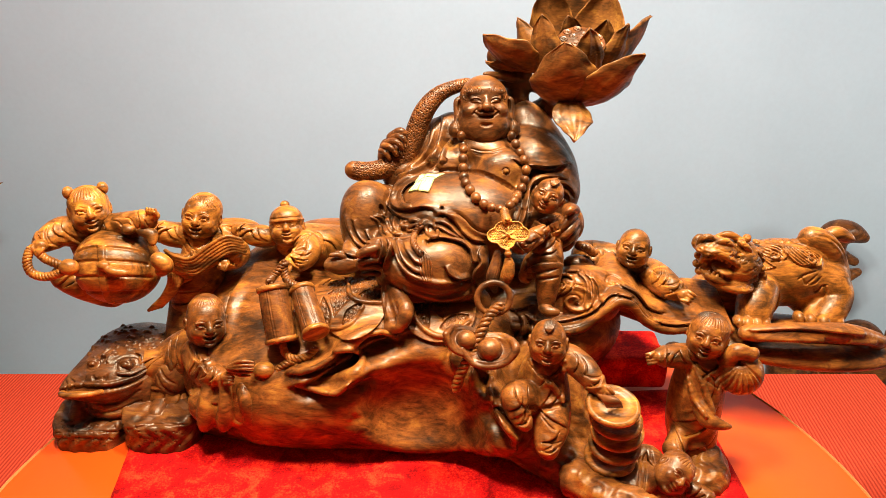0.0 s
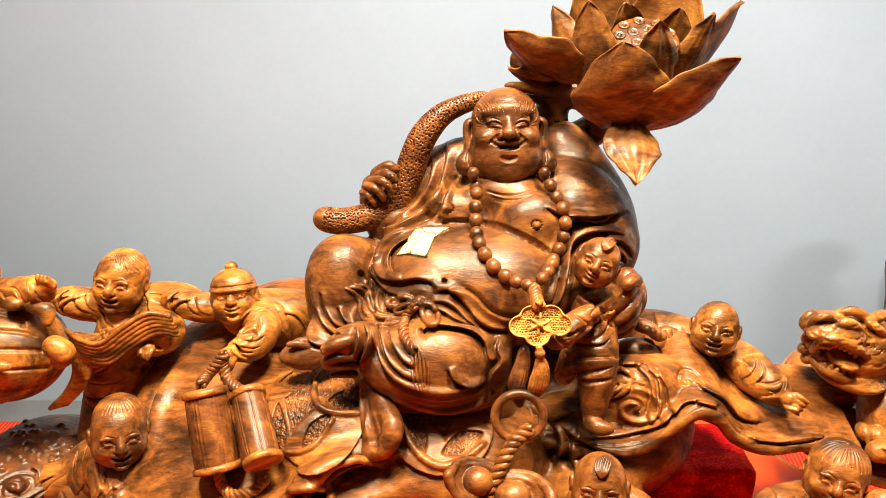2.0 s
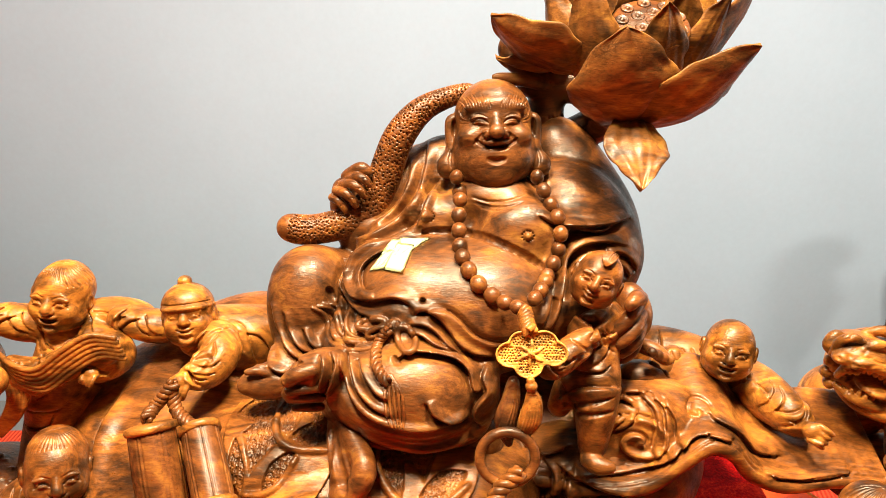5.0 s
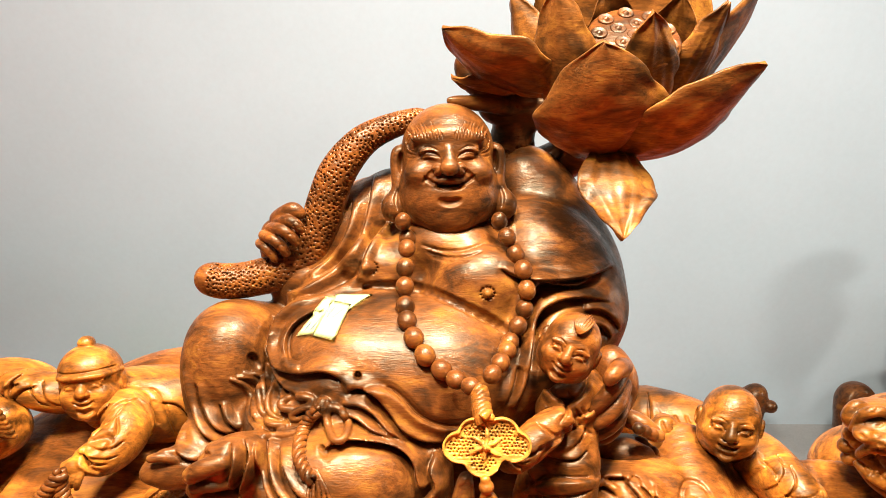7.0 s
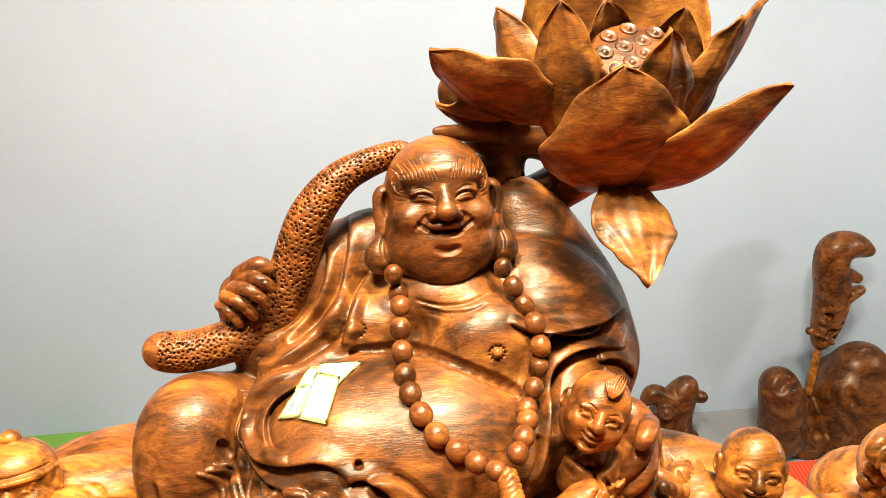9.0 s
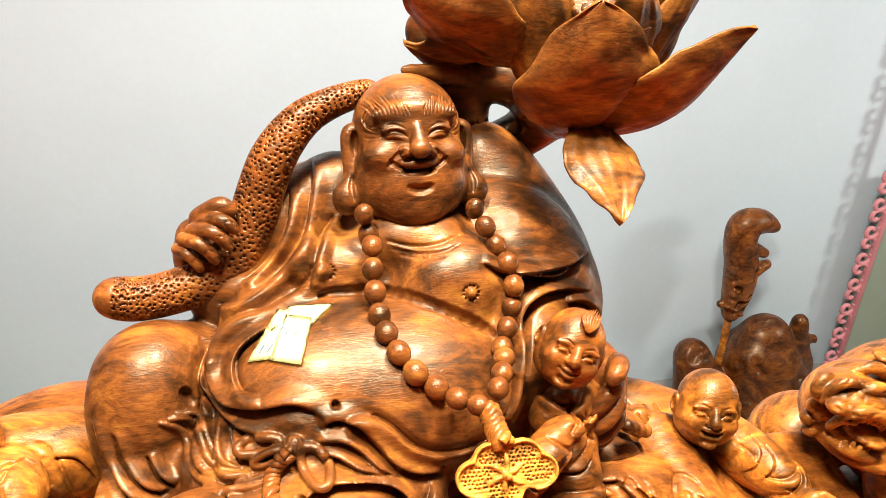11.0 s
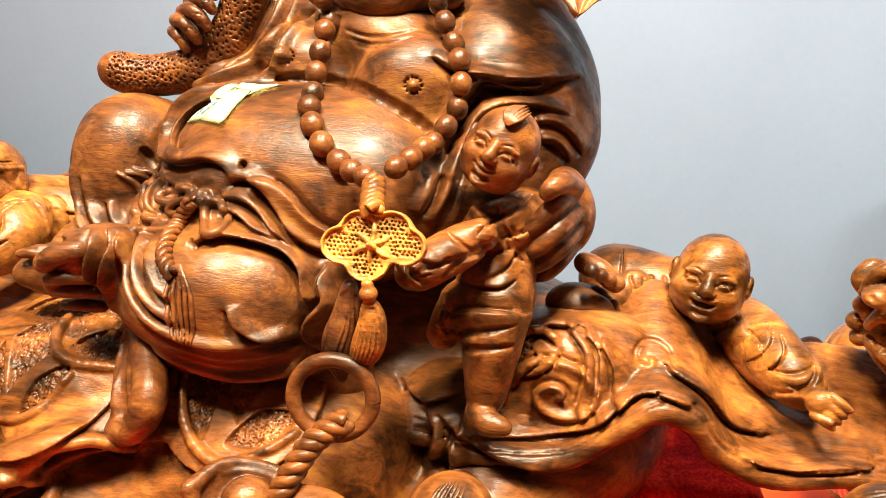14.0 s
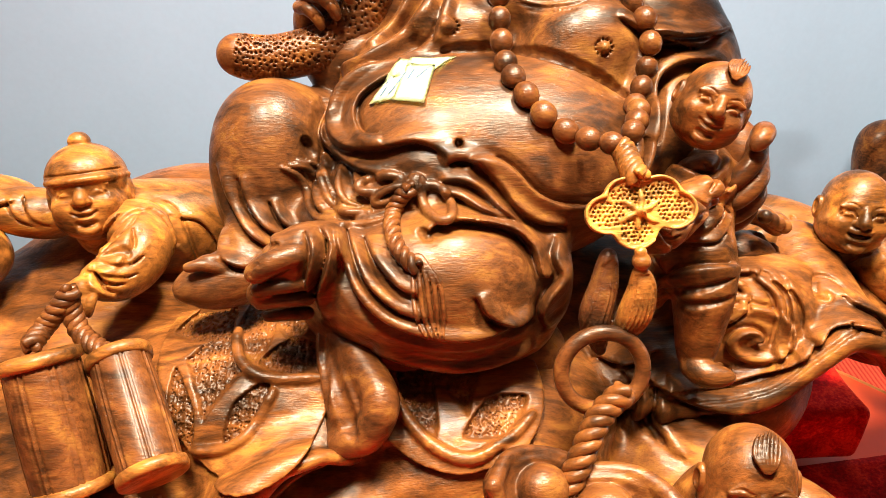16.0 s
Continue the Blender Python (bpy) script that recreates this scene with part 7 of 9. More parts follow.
child("small figure with a tuft of hair, hand on a stack of coins", [
    [(0.1806, 1.11, 0.8688, 0.0299), (0.1767, 1.1, 0.8278, 0.0422), (0.1826, 1.09, 0.7923, 0.0424)],
    [(0.2162, 1.09, 0.8878, 0.0215), (0.241, 1.06, 0.879, 0.0202), (0.2586, 1.03, 0.8656, 0.0142)],
    [(0.1492, 1.07, 0.8132, 0.0296), (0.1234, 1.045, 0.8351, 0.0231), (0.1288, 1.03, 0.811, 0.0163), (0.1401, 1.02, 0.7951, 0.0106)],
    [(0.1899, 1.07, 0.795, 0.0338), (0.1875, 1.04, 0.7695, 0.0275), (0.1789, 1.02, 0.7553, 0.0194), (0.1812, 1.005, 0.7495, 0.0125)],
], (0.1796, 1.085, 0.9161), 0.0350, (-12, 0, -10), "tuft", "smile", WOOD_MID, coin_extra)


def sack_extra(c):
    c.ball((0.5252, 1.1, 0.8458), (0.0399, 0.0379, 0.0399), k=0.006)
    c.tube([(0.4964, 1.1, 0.8695, 0.0139), (0.508, 1.09, 0.897, 0.0127), (0.5336, 1.09, 0.8901, 0.0098), (0.5373, 1.09, 0.897, 0.0059)], k=0.004)
    for i in range(8):
        a = -1.2 + 0.34 * i
        q = np.array((0.5136, 1.08, 0.8828))
        c.stroke([(*q, 0.001), (*(q + (0.03 * math.sin(a), 0, -0.02 - 0.03 * math.cos(a))), 0.0022), (*(q + (0.042 * math.sin(a), 0, -0.03 - 0.045 * math.cos(a))), 0.0008)], k=0.002)
    fist(c, (0.3661, 1.09, 0.8854), 0.012, (-1, -0.2, -0.1))
    c.tube([(0.4582, 1.09, 0.8046, 0.0161), (0.4625, 1.06, 0.7783, 0.0139), (0.485, 1.05, 0.7714, 0.0079), (0.5024, 1.05, 0.7677, 0.003)], k=0.005)
    c.stroke([(0.4287, 1.1, 0.8577, 0.002), (0.439, 1.08, 0.8119, 0.005), (0.4567, 1.06, 0.7844, 0.004)], cut=False, k=0.003)
    c.stroke([(0.4369, 1.1, 0.8695, 0.002), (0.4572, 1.08, 0.8239, 0.005), (0.4726, 1.06, 0.7905, 0.004)], cut=False, k=0.003)


child("small standing figure holding a round sack", [
    [(0.4674, 1.13, 0.8616, 0.0304), (0.462, 1.12, 0.8076, 0.0451), (0.4625, 1.12, 0.7317, 0.0461), (0.4676, 1.11, 0.6741, 0.0382)],
    [(0.4472, 1.13, 0.8616, 0.0203), (0.4094, 1.11, 0.8747, 0.0189), (0.3776, 1.095, 0.8822, 0.0138)],
    [(0.4947, 1.13, 0.8496, 0.0183), (0.5114, 1.12, 0.8502, 0.0162)],
    [(0.4349, 1.09, 0.7168, 0.0207), (0.4119, 1.06, 0.7094, 0.0183)], [(0.4825, 1.1, 0.6956, 0.0188), (0.4752, 1.08, 0.6663, 0.0146), (0.4838, 1.06, 0.6705, 0.0092)],
], (0.4626, 1.115, 0.9088), 0.0360, (-10, 8, -24), "hair", "smile", WOOD_MID, sack_extra)

child("small figure lying with head thrown back", [
    [(0.364, 1.02, 0.6866, 0.0239), (0.3179, 0.99, 0.6821, 0.0312), (0.2681, 0.98, 0.6725, 0.033)],
    [(0.3774, 1.04, 0.7009, 0.0161), (0.3593, 1.05, 0.7051, 0.0161), (0.3372, 1.04, 0.7009, 0.0141)],
    [(0.286, 1.03, 0.6905, 0.015), (0.2992, 1.03, 0.7095, 0.0129)],
    [(0.4272, 1.02, 0.6608, 0.018), (0.4619, 1, 0.6535, 0.0159)],
], (0.3978, 1.005, 0.7), 0.0343, (-24, 55, -14), "hair", "smile", WOOD)


def reach_extra(c):
    fist(c, (0.4590, 1.2494, 0.9214), 0.014, (0.8, -0.5, -0.4))
    c.tube([(0.3156, 1.3575, 0.9546, 0.0134), (0.3292, 1.3523, 0.9275, 0.0156), (0.3361, 1.3472, 0.9123, 0.0104)], k=0.008)
    for x in range(4):
        c.stroke([(px + 0.012 * x, py, pz, 0.0016) for px, py, pz in [(0.3109, 1.3472, 0.9670), (0.3158, 1.3266, 0.9593), (0.3177, 1.3266, 0.9315)]], k=0.001)


child("small bald figure reaching down along the ledge", [
    [(0.4018, 1.3884, 0.8950, 0.0383), (0.3471, 1.3987, 0.9159, 0.0384), (0.3041, 1.4193, 0.9205, 0.0343)],
    [(0.4187, 1.3575, 0.9175, 0.0266), (0.4338, 1.3163, 0.9164, 0.027), (0.4541, 1.2751, 0.9133, 0.0178)],
    [(0.3916, 1.3678, 0.9192, 0.0253), (0.4219, 1.3575, 0.8989, 0.0298)],
    [(0.3003, 1.3472, 0.9421, 0.0189), (0.2832, 1.3266, 0.9207, 0.0101)],
], (0.3761, 1.3317, 0.9781), 0.0350, (-14, 4, -18), "bald", "laugh", WOOD_PALE, reach_extra)


def lap_extra(c):
    c.stroke([(0.1522, 1.22, 1.0217, 0.0008), (0.1735, 1.23, 1.0443, 0.0021), (0.2054, 1.25, 1.0564, 0.0013)], k=0.003)
    c.stroke([(0.1375, 1.21, 1.0384, 0.0008), (0.1609, 1.22, 1.0458, 0.0017), (0.2041, 1.25, 1.0417, 0.0013)], k=0.003)
    c.stroke([(0.1499, 1.2, 0.9945, 0.0013), (0.1762, 1.2, 0.993, 0.0025), (0.211, 1.22, 0.9929, 0.0013)], k=0.003)
    c.stroke([(0.1565, 1.2, 0.981, 0.0013), (0.1788, 1.2, 0.9797, 0.0026), (0.2105, 1.22, 0.9741, 0.0013)], k=0.003)
    c.tube([(0.186, 1.205, 0.9157, 0.0092), (0.1963, 1.195, 0.9153, 0.0091), (0.2103, 1.19, 0.9164, 0.005)], k=0.004)
    c.fold([(0.2145, 1.23, 0.9967, 0.0002), (0.1798, 1.215, 1.0042, 0.0004), (0.1574, 1.22, 0.9905, 0.0002)], 0.006, 0.014)




def big_hand():
    """The seated figure's hand round the child, with its open sleeve."""
    c = Clay((0.1871, 1.16, 0.83), (0.3454, 1.4, 1.1658), 0.0016)
    c.tube([(0.243, 1.33, 1.0641, 0.0124), (0.2497, 1.32, 1.0429, 0.0163), (0.2467, 1.315, 1.0235, 0.0164)], k=0.01)
    for finger in (
        [(0.2478, 1.3, 1.0676, 0.0087), (0.235, 1.275, 1.067, 0.0084), (0.22, 1.268, 1.0524, 0.0075), (0.2105, 1.272, 1.0421, 0.0063)],
        [(0.2515, 1.3, 1.0509, 0.0088), (0.2395, 1.272, 1.0499, 0.0085), (0.2247, 1.265, 1.0371, 0.0076), (0.2133, 1.27, 1.0272, 0.0064)],
        [(0.253, 1.3, 1.0346, 0.0084), (0.2425, 1.274, 1.0335, 0.0081), (0.2291, 1.268, 1.022, 0.0073), (0.2167, 1.272, 1.0129, 0.006)],
        [(0.2519, 1.3, 1.0204, 0.0076), (0.2427, 1.28, 1.0172, 0.0074), (0.2334, 1.276, 1.0078, 0.0065), (0.2225, 1.28, 1.0008, 0.0052)],
        [(0.2495, 1.3, 1.0738, 0.0091), (0.2399, 1.28, 1.0865, 0.0087), (0.2324, 1.268, 1.0869, 0.0073), (0.2285, 1.266, 1.0828, 0.0056)],
    ):
        c.tube(finger, k=0.0012)
    c.ball((0.2687, 1.3150, 0.9494), (0.0338, 0.0243, 0.0222), (0, 15, 0), k=0.006)
    c.ball((0.2636, 1.2780, 0.9886), (0.0254, 0.0215, 0.0137), (0, 15, 0), k=0.003, cut=True)
    c.hemline([(0.2282, 1.3000, 0.9675, 0.0021), (0.2421, 1.2900, 0.9540, 0.0026), (0.2608, 1.2850, 0.9426, 0.0031), (0.2836, 1.2850, 0.9424, 0.0031), (0.2985, 1.2900, 0.9554, 0.0025), (0.2938, 1.3000, 0.9708, 0.0020), (0.2760, 1.3100, 0.9764, 0.0015)])
    c.stroke([(0.242, 1.31, 0.9919, 0.001), (0.2571, 1.3, 0.9882, 0.0019), (0.2661, 1.31, 0.9944, 0.001)], k=0.002)
    c.tube([(0.2669, 1.33, 0.988, 0.0091), (0.2817, 1.32, 0.9868, 0.0079), (0.2949, 1.315, 0.9766, 0.0069)], k=0.004)
    for i in range(4):
        c.ball(np.add((0.2714, 1.3, 0.9983), (0.008 * i, 0.002 * i, -0.005 * i)), 0.0065, k=0.001)
    return part("supporting_hand", c.skin("hand"), WOOD, carving)


big_hand()
child("small smiling figure leaning on the seated figure's arm", [
    [(0.2118, 1.31, 1.0412, 0.0238), (0.1994, 1.28, 1.0203, 0.027), (0.1894, 1.262, 0.999, 0.0259)],
    [(0.1794, 1.275, 1.042, 0.0163), (0.2015, 1.28, 1.0462, 0.0191), (0.2353, 1.3, 1.0267, 0.0181)],
    [(0.1756, 1.24, 1.0532, 0.0145), (0.1466, 1.215, 1.0445, 0.014), (0.1333, 1.21, 1.0386, 0.0098)],
    [(0.1686, 1.25, 0.9859, 0.0211), (0.1544, 1.24, 0.9657, 0.0138)],
    [(0.1967, 1.26, 0.9945, 0.0287), (0.1949, 1.235, 0.9781, 0.0227), (0.1938, 1.225, 0.9517, 0.0183), (0.1916, 1.215, 0.9187, 0.013)],
], (0.1918, 1.2780, 1.1091), 0.0300, (-16, 20, -20), "tuft", "smile", WOOD_MID, lap_extra, bare=1)

# ---- melon, barrels, gourds, ingots, coins ----
c = Clay((-0.8242, 1.2, 0.7749), (-0.467, 1.42, 1.1013), 0.002)
MELON = (-0.6386, 1.315, 0.9512)
c.ball((-0.6386, 1.315, 0.9512), (0.0823, 0.0801, 0.0734), (0, 12, 0), k=0.004)
for i in range(-3, 4):
    v = i * 0.36
    c.stroke([(MELON[0] + 0.075 * math.sin(u) * math.cos(v * 0.8), MELON[1] - 0.05, MELON[2] + 0.074 * math.sin(v) + 0.02 * math.cos(u) * v, 0.0024) for u in np.linspace(-1.5, 1.5, 13)], k=0.002, reach=0.12)
for i in range(3):
    c.stroke([(MELON[0] - 0.012 + 0.004 * i + 0.012 * math.cos(v), MELON[1] - 0.05, MELON[2] + 0.068 * math.sin(v), 0.0026) for v in np.linspace(-1.3, 1.4, 11)], cut=False, k=0.001, reach=0.12)
c.ball((-0.6305, 1.24, 0.9882), (0.0126, 0.0105, 0.0094), k=0.002)
c.tube([(-0.6222, 1.235, 0.9825, 0.0063), (-0.6075, 1.235, 0.9766, 0.0084), (-0.5891, 1.24, 0.9729, 0.0053)], k=0.002)
c.ball((-0.5976, 1.3, 1.0365), (0.015, 0.015, 0.0107), k=0.004)
c.tube([(-0.5749, 1.3, 1.0306, 0.0086), (-0.5565, 1.3, 1.0247, 0.0108), (-0.553, 1.29, 1.0115, 0.0065)], k=0.003)
c.tube([(-0.5396, 1.27, 0.9853, 0.015), (-0.5286, 1.27, 0.9734, 0.015), (-0.538, 1.27, 0.9614, 0.0108)], k=0.003)
melon = part("melon", c.skin("melon"), WOOD_PALE, carving, "ribbed round melon tied with cord")
bm = bmesh.new()
bmesh.ops.create_uvsphere(bm, u_segments=24, v_segments=14, radius=1)
place(bm, Matrix.Translation((-0.7008, 1.25, 0.9797)) @ Matrix.Diagonal((0.0185, 0.016, 0.0155, 1)))
part("cord_bead", smooth(bm), WOOD_PALE, melon)
part("cord", rope([(-0.7177, 1.255, 0.9808), (-0.7472, 1.26, 0.9925), (-0.7687, 1.265, 1.0113), (-0.7786, 1.255, 0.9926), (-0.7742, 1.25, 0.9691), (-0.7498, 1.25, 0.9595), (-0.7158, 1.25, 0.9691)], 0.0085, 9), WOOD_PALE, melon)


def barrel(top, foot, r, label):
    """A barrel of wide flat staves with paired grooves between them and lipped ends."""
    t, f = Vector(top), Vector(foot)
    length = (t - f).length
    m = frame_of(f, t - f, (0, 1, 0))
    bm = bmesh.new()
    rows = []
    for i in range(17):
        h = i / 16
        q = r * (0.90 + 0.07 * math.sin(math.pi * (0.2 + 0.75 * h)))
        row = []
        for j in range(112):
            a = 2 * math.pi * j / 112
            e = (a * 7 / (2 * math.pi)) % 1.0
            groove = 0.0020 * (math.exp(-((e - 0.08) / 0.03) ** 2) + math.exp(-((e - 0.24) / 0.03) ** 2)) - 0.0008 * math.exp(-((e - 0.16) / 0.05) ** 2)
            row.append(bm.verts.new(((q - groove) * math.cos(a), (q - groove) * math.sin(a), h * length)))
        rows.append(row)
    for r0, r1 in zip(rows, rows[1:]):
        for j in range(112):
            k = (j + 1) % 112
            bm.faces.new((r0[j], r0[k], r1[k], r1[j]))
    bm.faces.new(rows[-1])
    bm.faces.new(rows[0][::-1])
    body = part("barrel", place(smooth(bm), m), WOOD, carving, label)
    for h, e in ((0.0, 1.06), (length, 1.02)):
        part("lip", place(smooth(lathe([(r * 0.9, h - 0.005), (r * e, h - 0.004), (r * (e + 0.03), h), (r * e, h + 0.004), (r * 0.75, h + 0.006)], 40)), m), WOOD_PALE, body)
    return body


barrel((-0.3108, 1.1996, 0.9612), (-0.291, 1.150, 0.882), 0.0285, "ribbed wooden barrel slung on a rope")
barrel((-0.259, 1.2071, 0.9525), (-0.226, 1.135, 0.908), 0.0232, "ribbed wooden barrel slung on a rope")
part("rope", rope([(-0.2903, 1.235, 0.9983), (-0.3013, 1.23, 0.9855), (-0.3142, 1.225, 0.9716), (-0.318, 1.205, 0.9694)], 0.0078, 3), WOOD, carving, "twisted carved rope")
part("rope", rope([(-0.2946, 1.235, 0.9944), (-0.2932, 1.23, 0.9771), (-0.2855, 1.22, 0.9657), (-0.2637, 1.2, 0.9641)], 0.0078, 3), WOOD, carving, "twisted carved rope")
part("rope", rope([(-0.2906, 1.15, 0.8752), (-0.2849, 1.14, 0.8611), (-0.2682, 1.13, 0.8556), (-0.2434, 1.135, 0.8584), (-0.2278, 1.14, 0.8731)], 0.0072, 4), WOOD_PALE, carving, "twisted carved rope")
part("rope", rope([(-0.2683, 1.13, 0.8544), (-0.2845, 1.13, 0.8435), (-0.2989, 1.13, 0.8314), (-0.2858, 1.125, 0.8189), (-0.2647, 1.125, 0.8262), (-0.2667, 1.13, 0.8496)], 0.0072, 5), WOOD_PALE, carving, "twisted carved rope")
bm = bmesh.new()
bmesh.ops.create_uvsphere(bm, u_segments=24, v_segments=14, radius=1)
place(bm, Matrix.Translation((-0.3235, 1.13, 0.8314)) @ Matrix.Diagonal((0.0205, 0.018, 0.0155, 1)))
part("gourd", smooth(bm), WOOD_PALE, carving)


def ingot(at, r, turn):
    """A boat-shaped ingot: a flared rim with a round heart."""
    c = Clay((-1.3, -0.9, -0.7), (1.3, 0.9, 0.8), 0.035)
    c.ball((0, 0, 0), (1.0, 0.62, 0.42), k=0.1)
    c.ball((0, 0, 0.42), (0.95, 0.56, 0.36), k=0.08, cut=True)
    c.tube([(-1.0, 0, 0.32, 0.14), (-0.6, -0.5, 0.14, 0.10), (0, -0.62, 0.08, 0.10), (0.6, -0.5, 0.14, 0.10), (1.0, 0, 0.32, 0.14), (0.6, 0.5, 0.14, 0.10), (0, 0.62, 0.08, 0.10), (-0.6, 0.5, 0.14, 0.10), (-1.0, 0, 0.32, 0.14)], 0.06)
    c.ball((0, 0, 0.22), (0.46, 0.42, 0.40), k=0.05)
    return part("ingot", merge("ingot", (c.skin("ingot"), pose(*at, *turn) @ Matrix.Scale(r, 4))), WOOD, carving, "boat-shaped carved ingot")


ingot((0.037, 1.095, 0.9133), 0.040, (38, 20, 10))
ingot((0.0812, 1.08, 0.9034), 0.046, (40, -8, -10))

coin_profile = [(0.008, 0.0), (0.042, 0.0), (0.045, 0.003), (0.045, 0.007), (0.042, 0.010), (0.037, 0.0102), (0.0355, 0.0078), (0.013, 0.0078), (0.012, 0.010), (0.008, 0.010)]
for at, lean in (
    ((0.289, 1.02, 0.7219), (0.05, -0.10, 0.99)),
    ((0.2947, 1.018, 0.7508), (0.02, -0.16, 0.98)),
    ((0.296, 1.015, 0.7799), (-0.06, -0.14, 0.98)),
    ((0.289, 1.01, 0.8112), (0.05, -0.20, 0.97)),
    ((0.2803, 1.005, 0.8417), (0.03, -0.22, 0.96)),
):
    bm = place(smooth(lathe(coin_profile, 40)), frame_of(at, lean))
    part("coin", bm, WOOD_PALE, carving, "round carved coin in a leaning stack")
q = np.array((0.2506, 0.985, 0.8812))
c = Clay(q - (0.01, 0.02, 0.03), q + (0.08, 0.02, 0.012), 0.0012)
for i in range(7):
    c.tube([(*(q + (0.004 * i, 0.001 * i, -0.001 * i)), 0.002), (*(q + (0.009 + 0.004 * i, -0.003, -0.010)), 0.0026), (*(q + (0.015 + 0.004 * i, -0.002, -0.022)), 0.0016)], 0.001)
part("coin_cord", c.skin("cord"), WOOD, carving)


# ---- the lion on the ledge ----
def between(first, last, f):
    """The line a share f of the way from one line to another."""
    return [tuple(np.array(a) * (1 - f) + np.array(b) * f) for a, b in zip(first, last)]


c = Clay((0.3947, 1.2221, 0.6315), (1.0326, 1.5388, 1.0745), 0.0018)
c.ball((0.7105, 1.4150, 0.8858), (0.0769, 0.0721, 0.0673), k=0.02)
c.tube([(0.6613, 1.4000, 0.8934, 0.0595), (0.7432, 1.4200, 0.8833, 0.0603), (0.8190, 1.4400, 0.8649, 0.0564)], k=0.02)
c.ball((0.5962, 1.4300, 0.8258), (0.0641, 0.0567, 0.0567), k=0.02)
c.tube([(0.5868, 1.4200, 0.8173, 0.0368), (0.5833, 1.4000, 0.7652, 0.0271)], k=0.012)
c.ball((0.6551, 1.3620, 0.8600), (0.0423, 0.0470, 0.0517), k=0.014)
c.tube([(0.6432, 1.3350, 0.8877, 0.0344), (0.6251, 1.3050, 0.8678, 0.0317), (0.6188, 1.2900, 0.8452, 0.0282)], k=0.010)
c.ball((0.8056, 1.4050, 0.8693), (0.0432, 0.0528, 0.0480), k=0.014)
c.tube([(0.8172, 1.3850, 0.8771, 0.0308), (0.8279, 1.3700, 0.8502, 0.0237), (0.8053, 1.3480, 0.8302, 0.0270), (0.7853, 1.3350, 0.8135, 0.0234)], k=0.010)
c.ball((0.8380, 1.3780, 0.8540), (0.0154, 0.0190, 0.0166), k=0.008)
c.tube([(0.7670, 1.4000, 0.8421, 0.0362), (0.7821, 1.3700, 0.8204, 0.0262), (0.7730, 1.3450, 0.8103, 0.0212)], k=0.010)
for toe, fat in (((0.5812, 1.2700, 0.8518), 0.0100), ((0.5960, 1.2640, 0.8502), 0.0112), ((0.6151, 1.2640, 0.8489), 0.0112), ((0.6351, 1.2700, 0.8492), 0.0100), ((0.7271, 1.3220, 0.8305), 0.0105), ((0.7482, 1.3160, 0.8273), 0.0120), ((0.7747, 1.3140, 0.8232), 0.0130), ((0.8090, 1.3220, 0.8158), 0.0140)):
    c.ball(toe, (fat, 0.016, fat * 1.15), k=0.002)
    c.tube([(toe[0], toe[1] - 0.013, toe[2] - 0.003, 0.0042), (toe[0] - 0.001, toe[1] - 0.019, toe[2] - 0.013, 0.0012)], 0.001)
# head with open jaws
c.ball((0.5720, 1.3400, 0.9490), (0.0633, 0.0565, 0.0497), k=0.01)
c.ball((0.5322, 1.3150, 0.9917), (0.0418, 0.0374, 0.0187), (0, 12, 0), k=0.008)
c.ball((0.5686, 1.3150, 0.9161), (0.0494, 0.0427, 0.0157), (0, 10, 0), k=0.008)
c.ball((0.5329, 1.2820, 0.9651), (0.0347, 0.0456, 0.0185), (0, 18, 0), k=0.002, cut=True)
c.ball((0.5445, 1.3000, 0.9512), (0.0198, 0.0265, 0.0077), (0, 12, 0), k=0.003)
c.tube([(0.5004, 1.3000, 0.9660, 0.0049), (0.5042, 1.2880, 0.9887, 0.0054), (0.5251, 1.2820, 0.9939, 0.0059), (0.5524, 1.2850, 0.9781, 0.0060), (0.5793, 1.2950, 0.9562, 0.0055), (0.5929, 1.3050, 0.9363, 0.0044)], k=0.002)
c.tube([(0.5041, 1.3040, 0.9492, 0.0044), (0.5202, 1.2880, 0.9401, 0.0055), (0.5490, 1.2840, 0.9298, 0.0060), (0.5809, 1.2900, 0.9229, 0.0055), (0.6169, 1.3050, 0.9263, 0.0045)], k=0.002)
for row, n, tall in (([(0.5078, 1.2880, 0.9790, 0.0037), (0.5229, 1.2840, 0.9846, 0.0039), (0.5424, 1.2860, 0.9752, 0.0039), (0.5655, 1.2940, 0.9579, 0.0035)], 8, 1.5), ([(0.5162, 1.2900, 0.9489, 0.0035), (0.5322, 1.2860, 0.9435, 0.0035), (0.5503, 1.2870, 0.9418, 0.0035), (0.5677, 1.2940, 0.9444, 0.0033)], 7, 1.2)):
    line = spline(row, 12)
    for i in range(n):
        q = line[(i * (len(line) - 1)) // (n - 1)]
        c.ball(q[:3], (q[3] * 0.95, q[3] * 0.95, q[3] * tall * (1.5 if i in (1, n - 2) else 1.0)), k=0.0004)
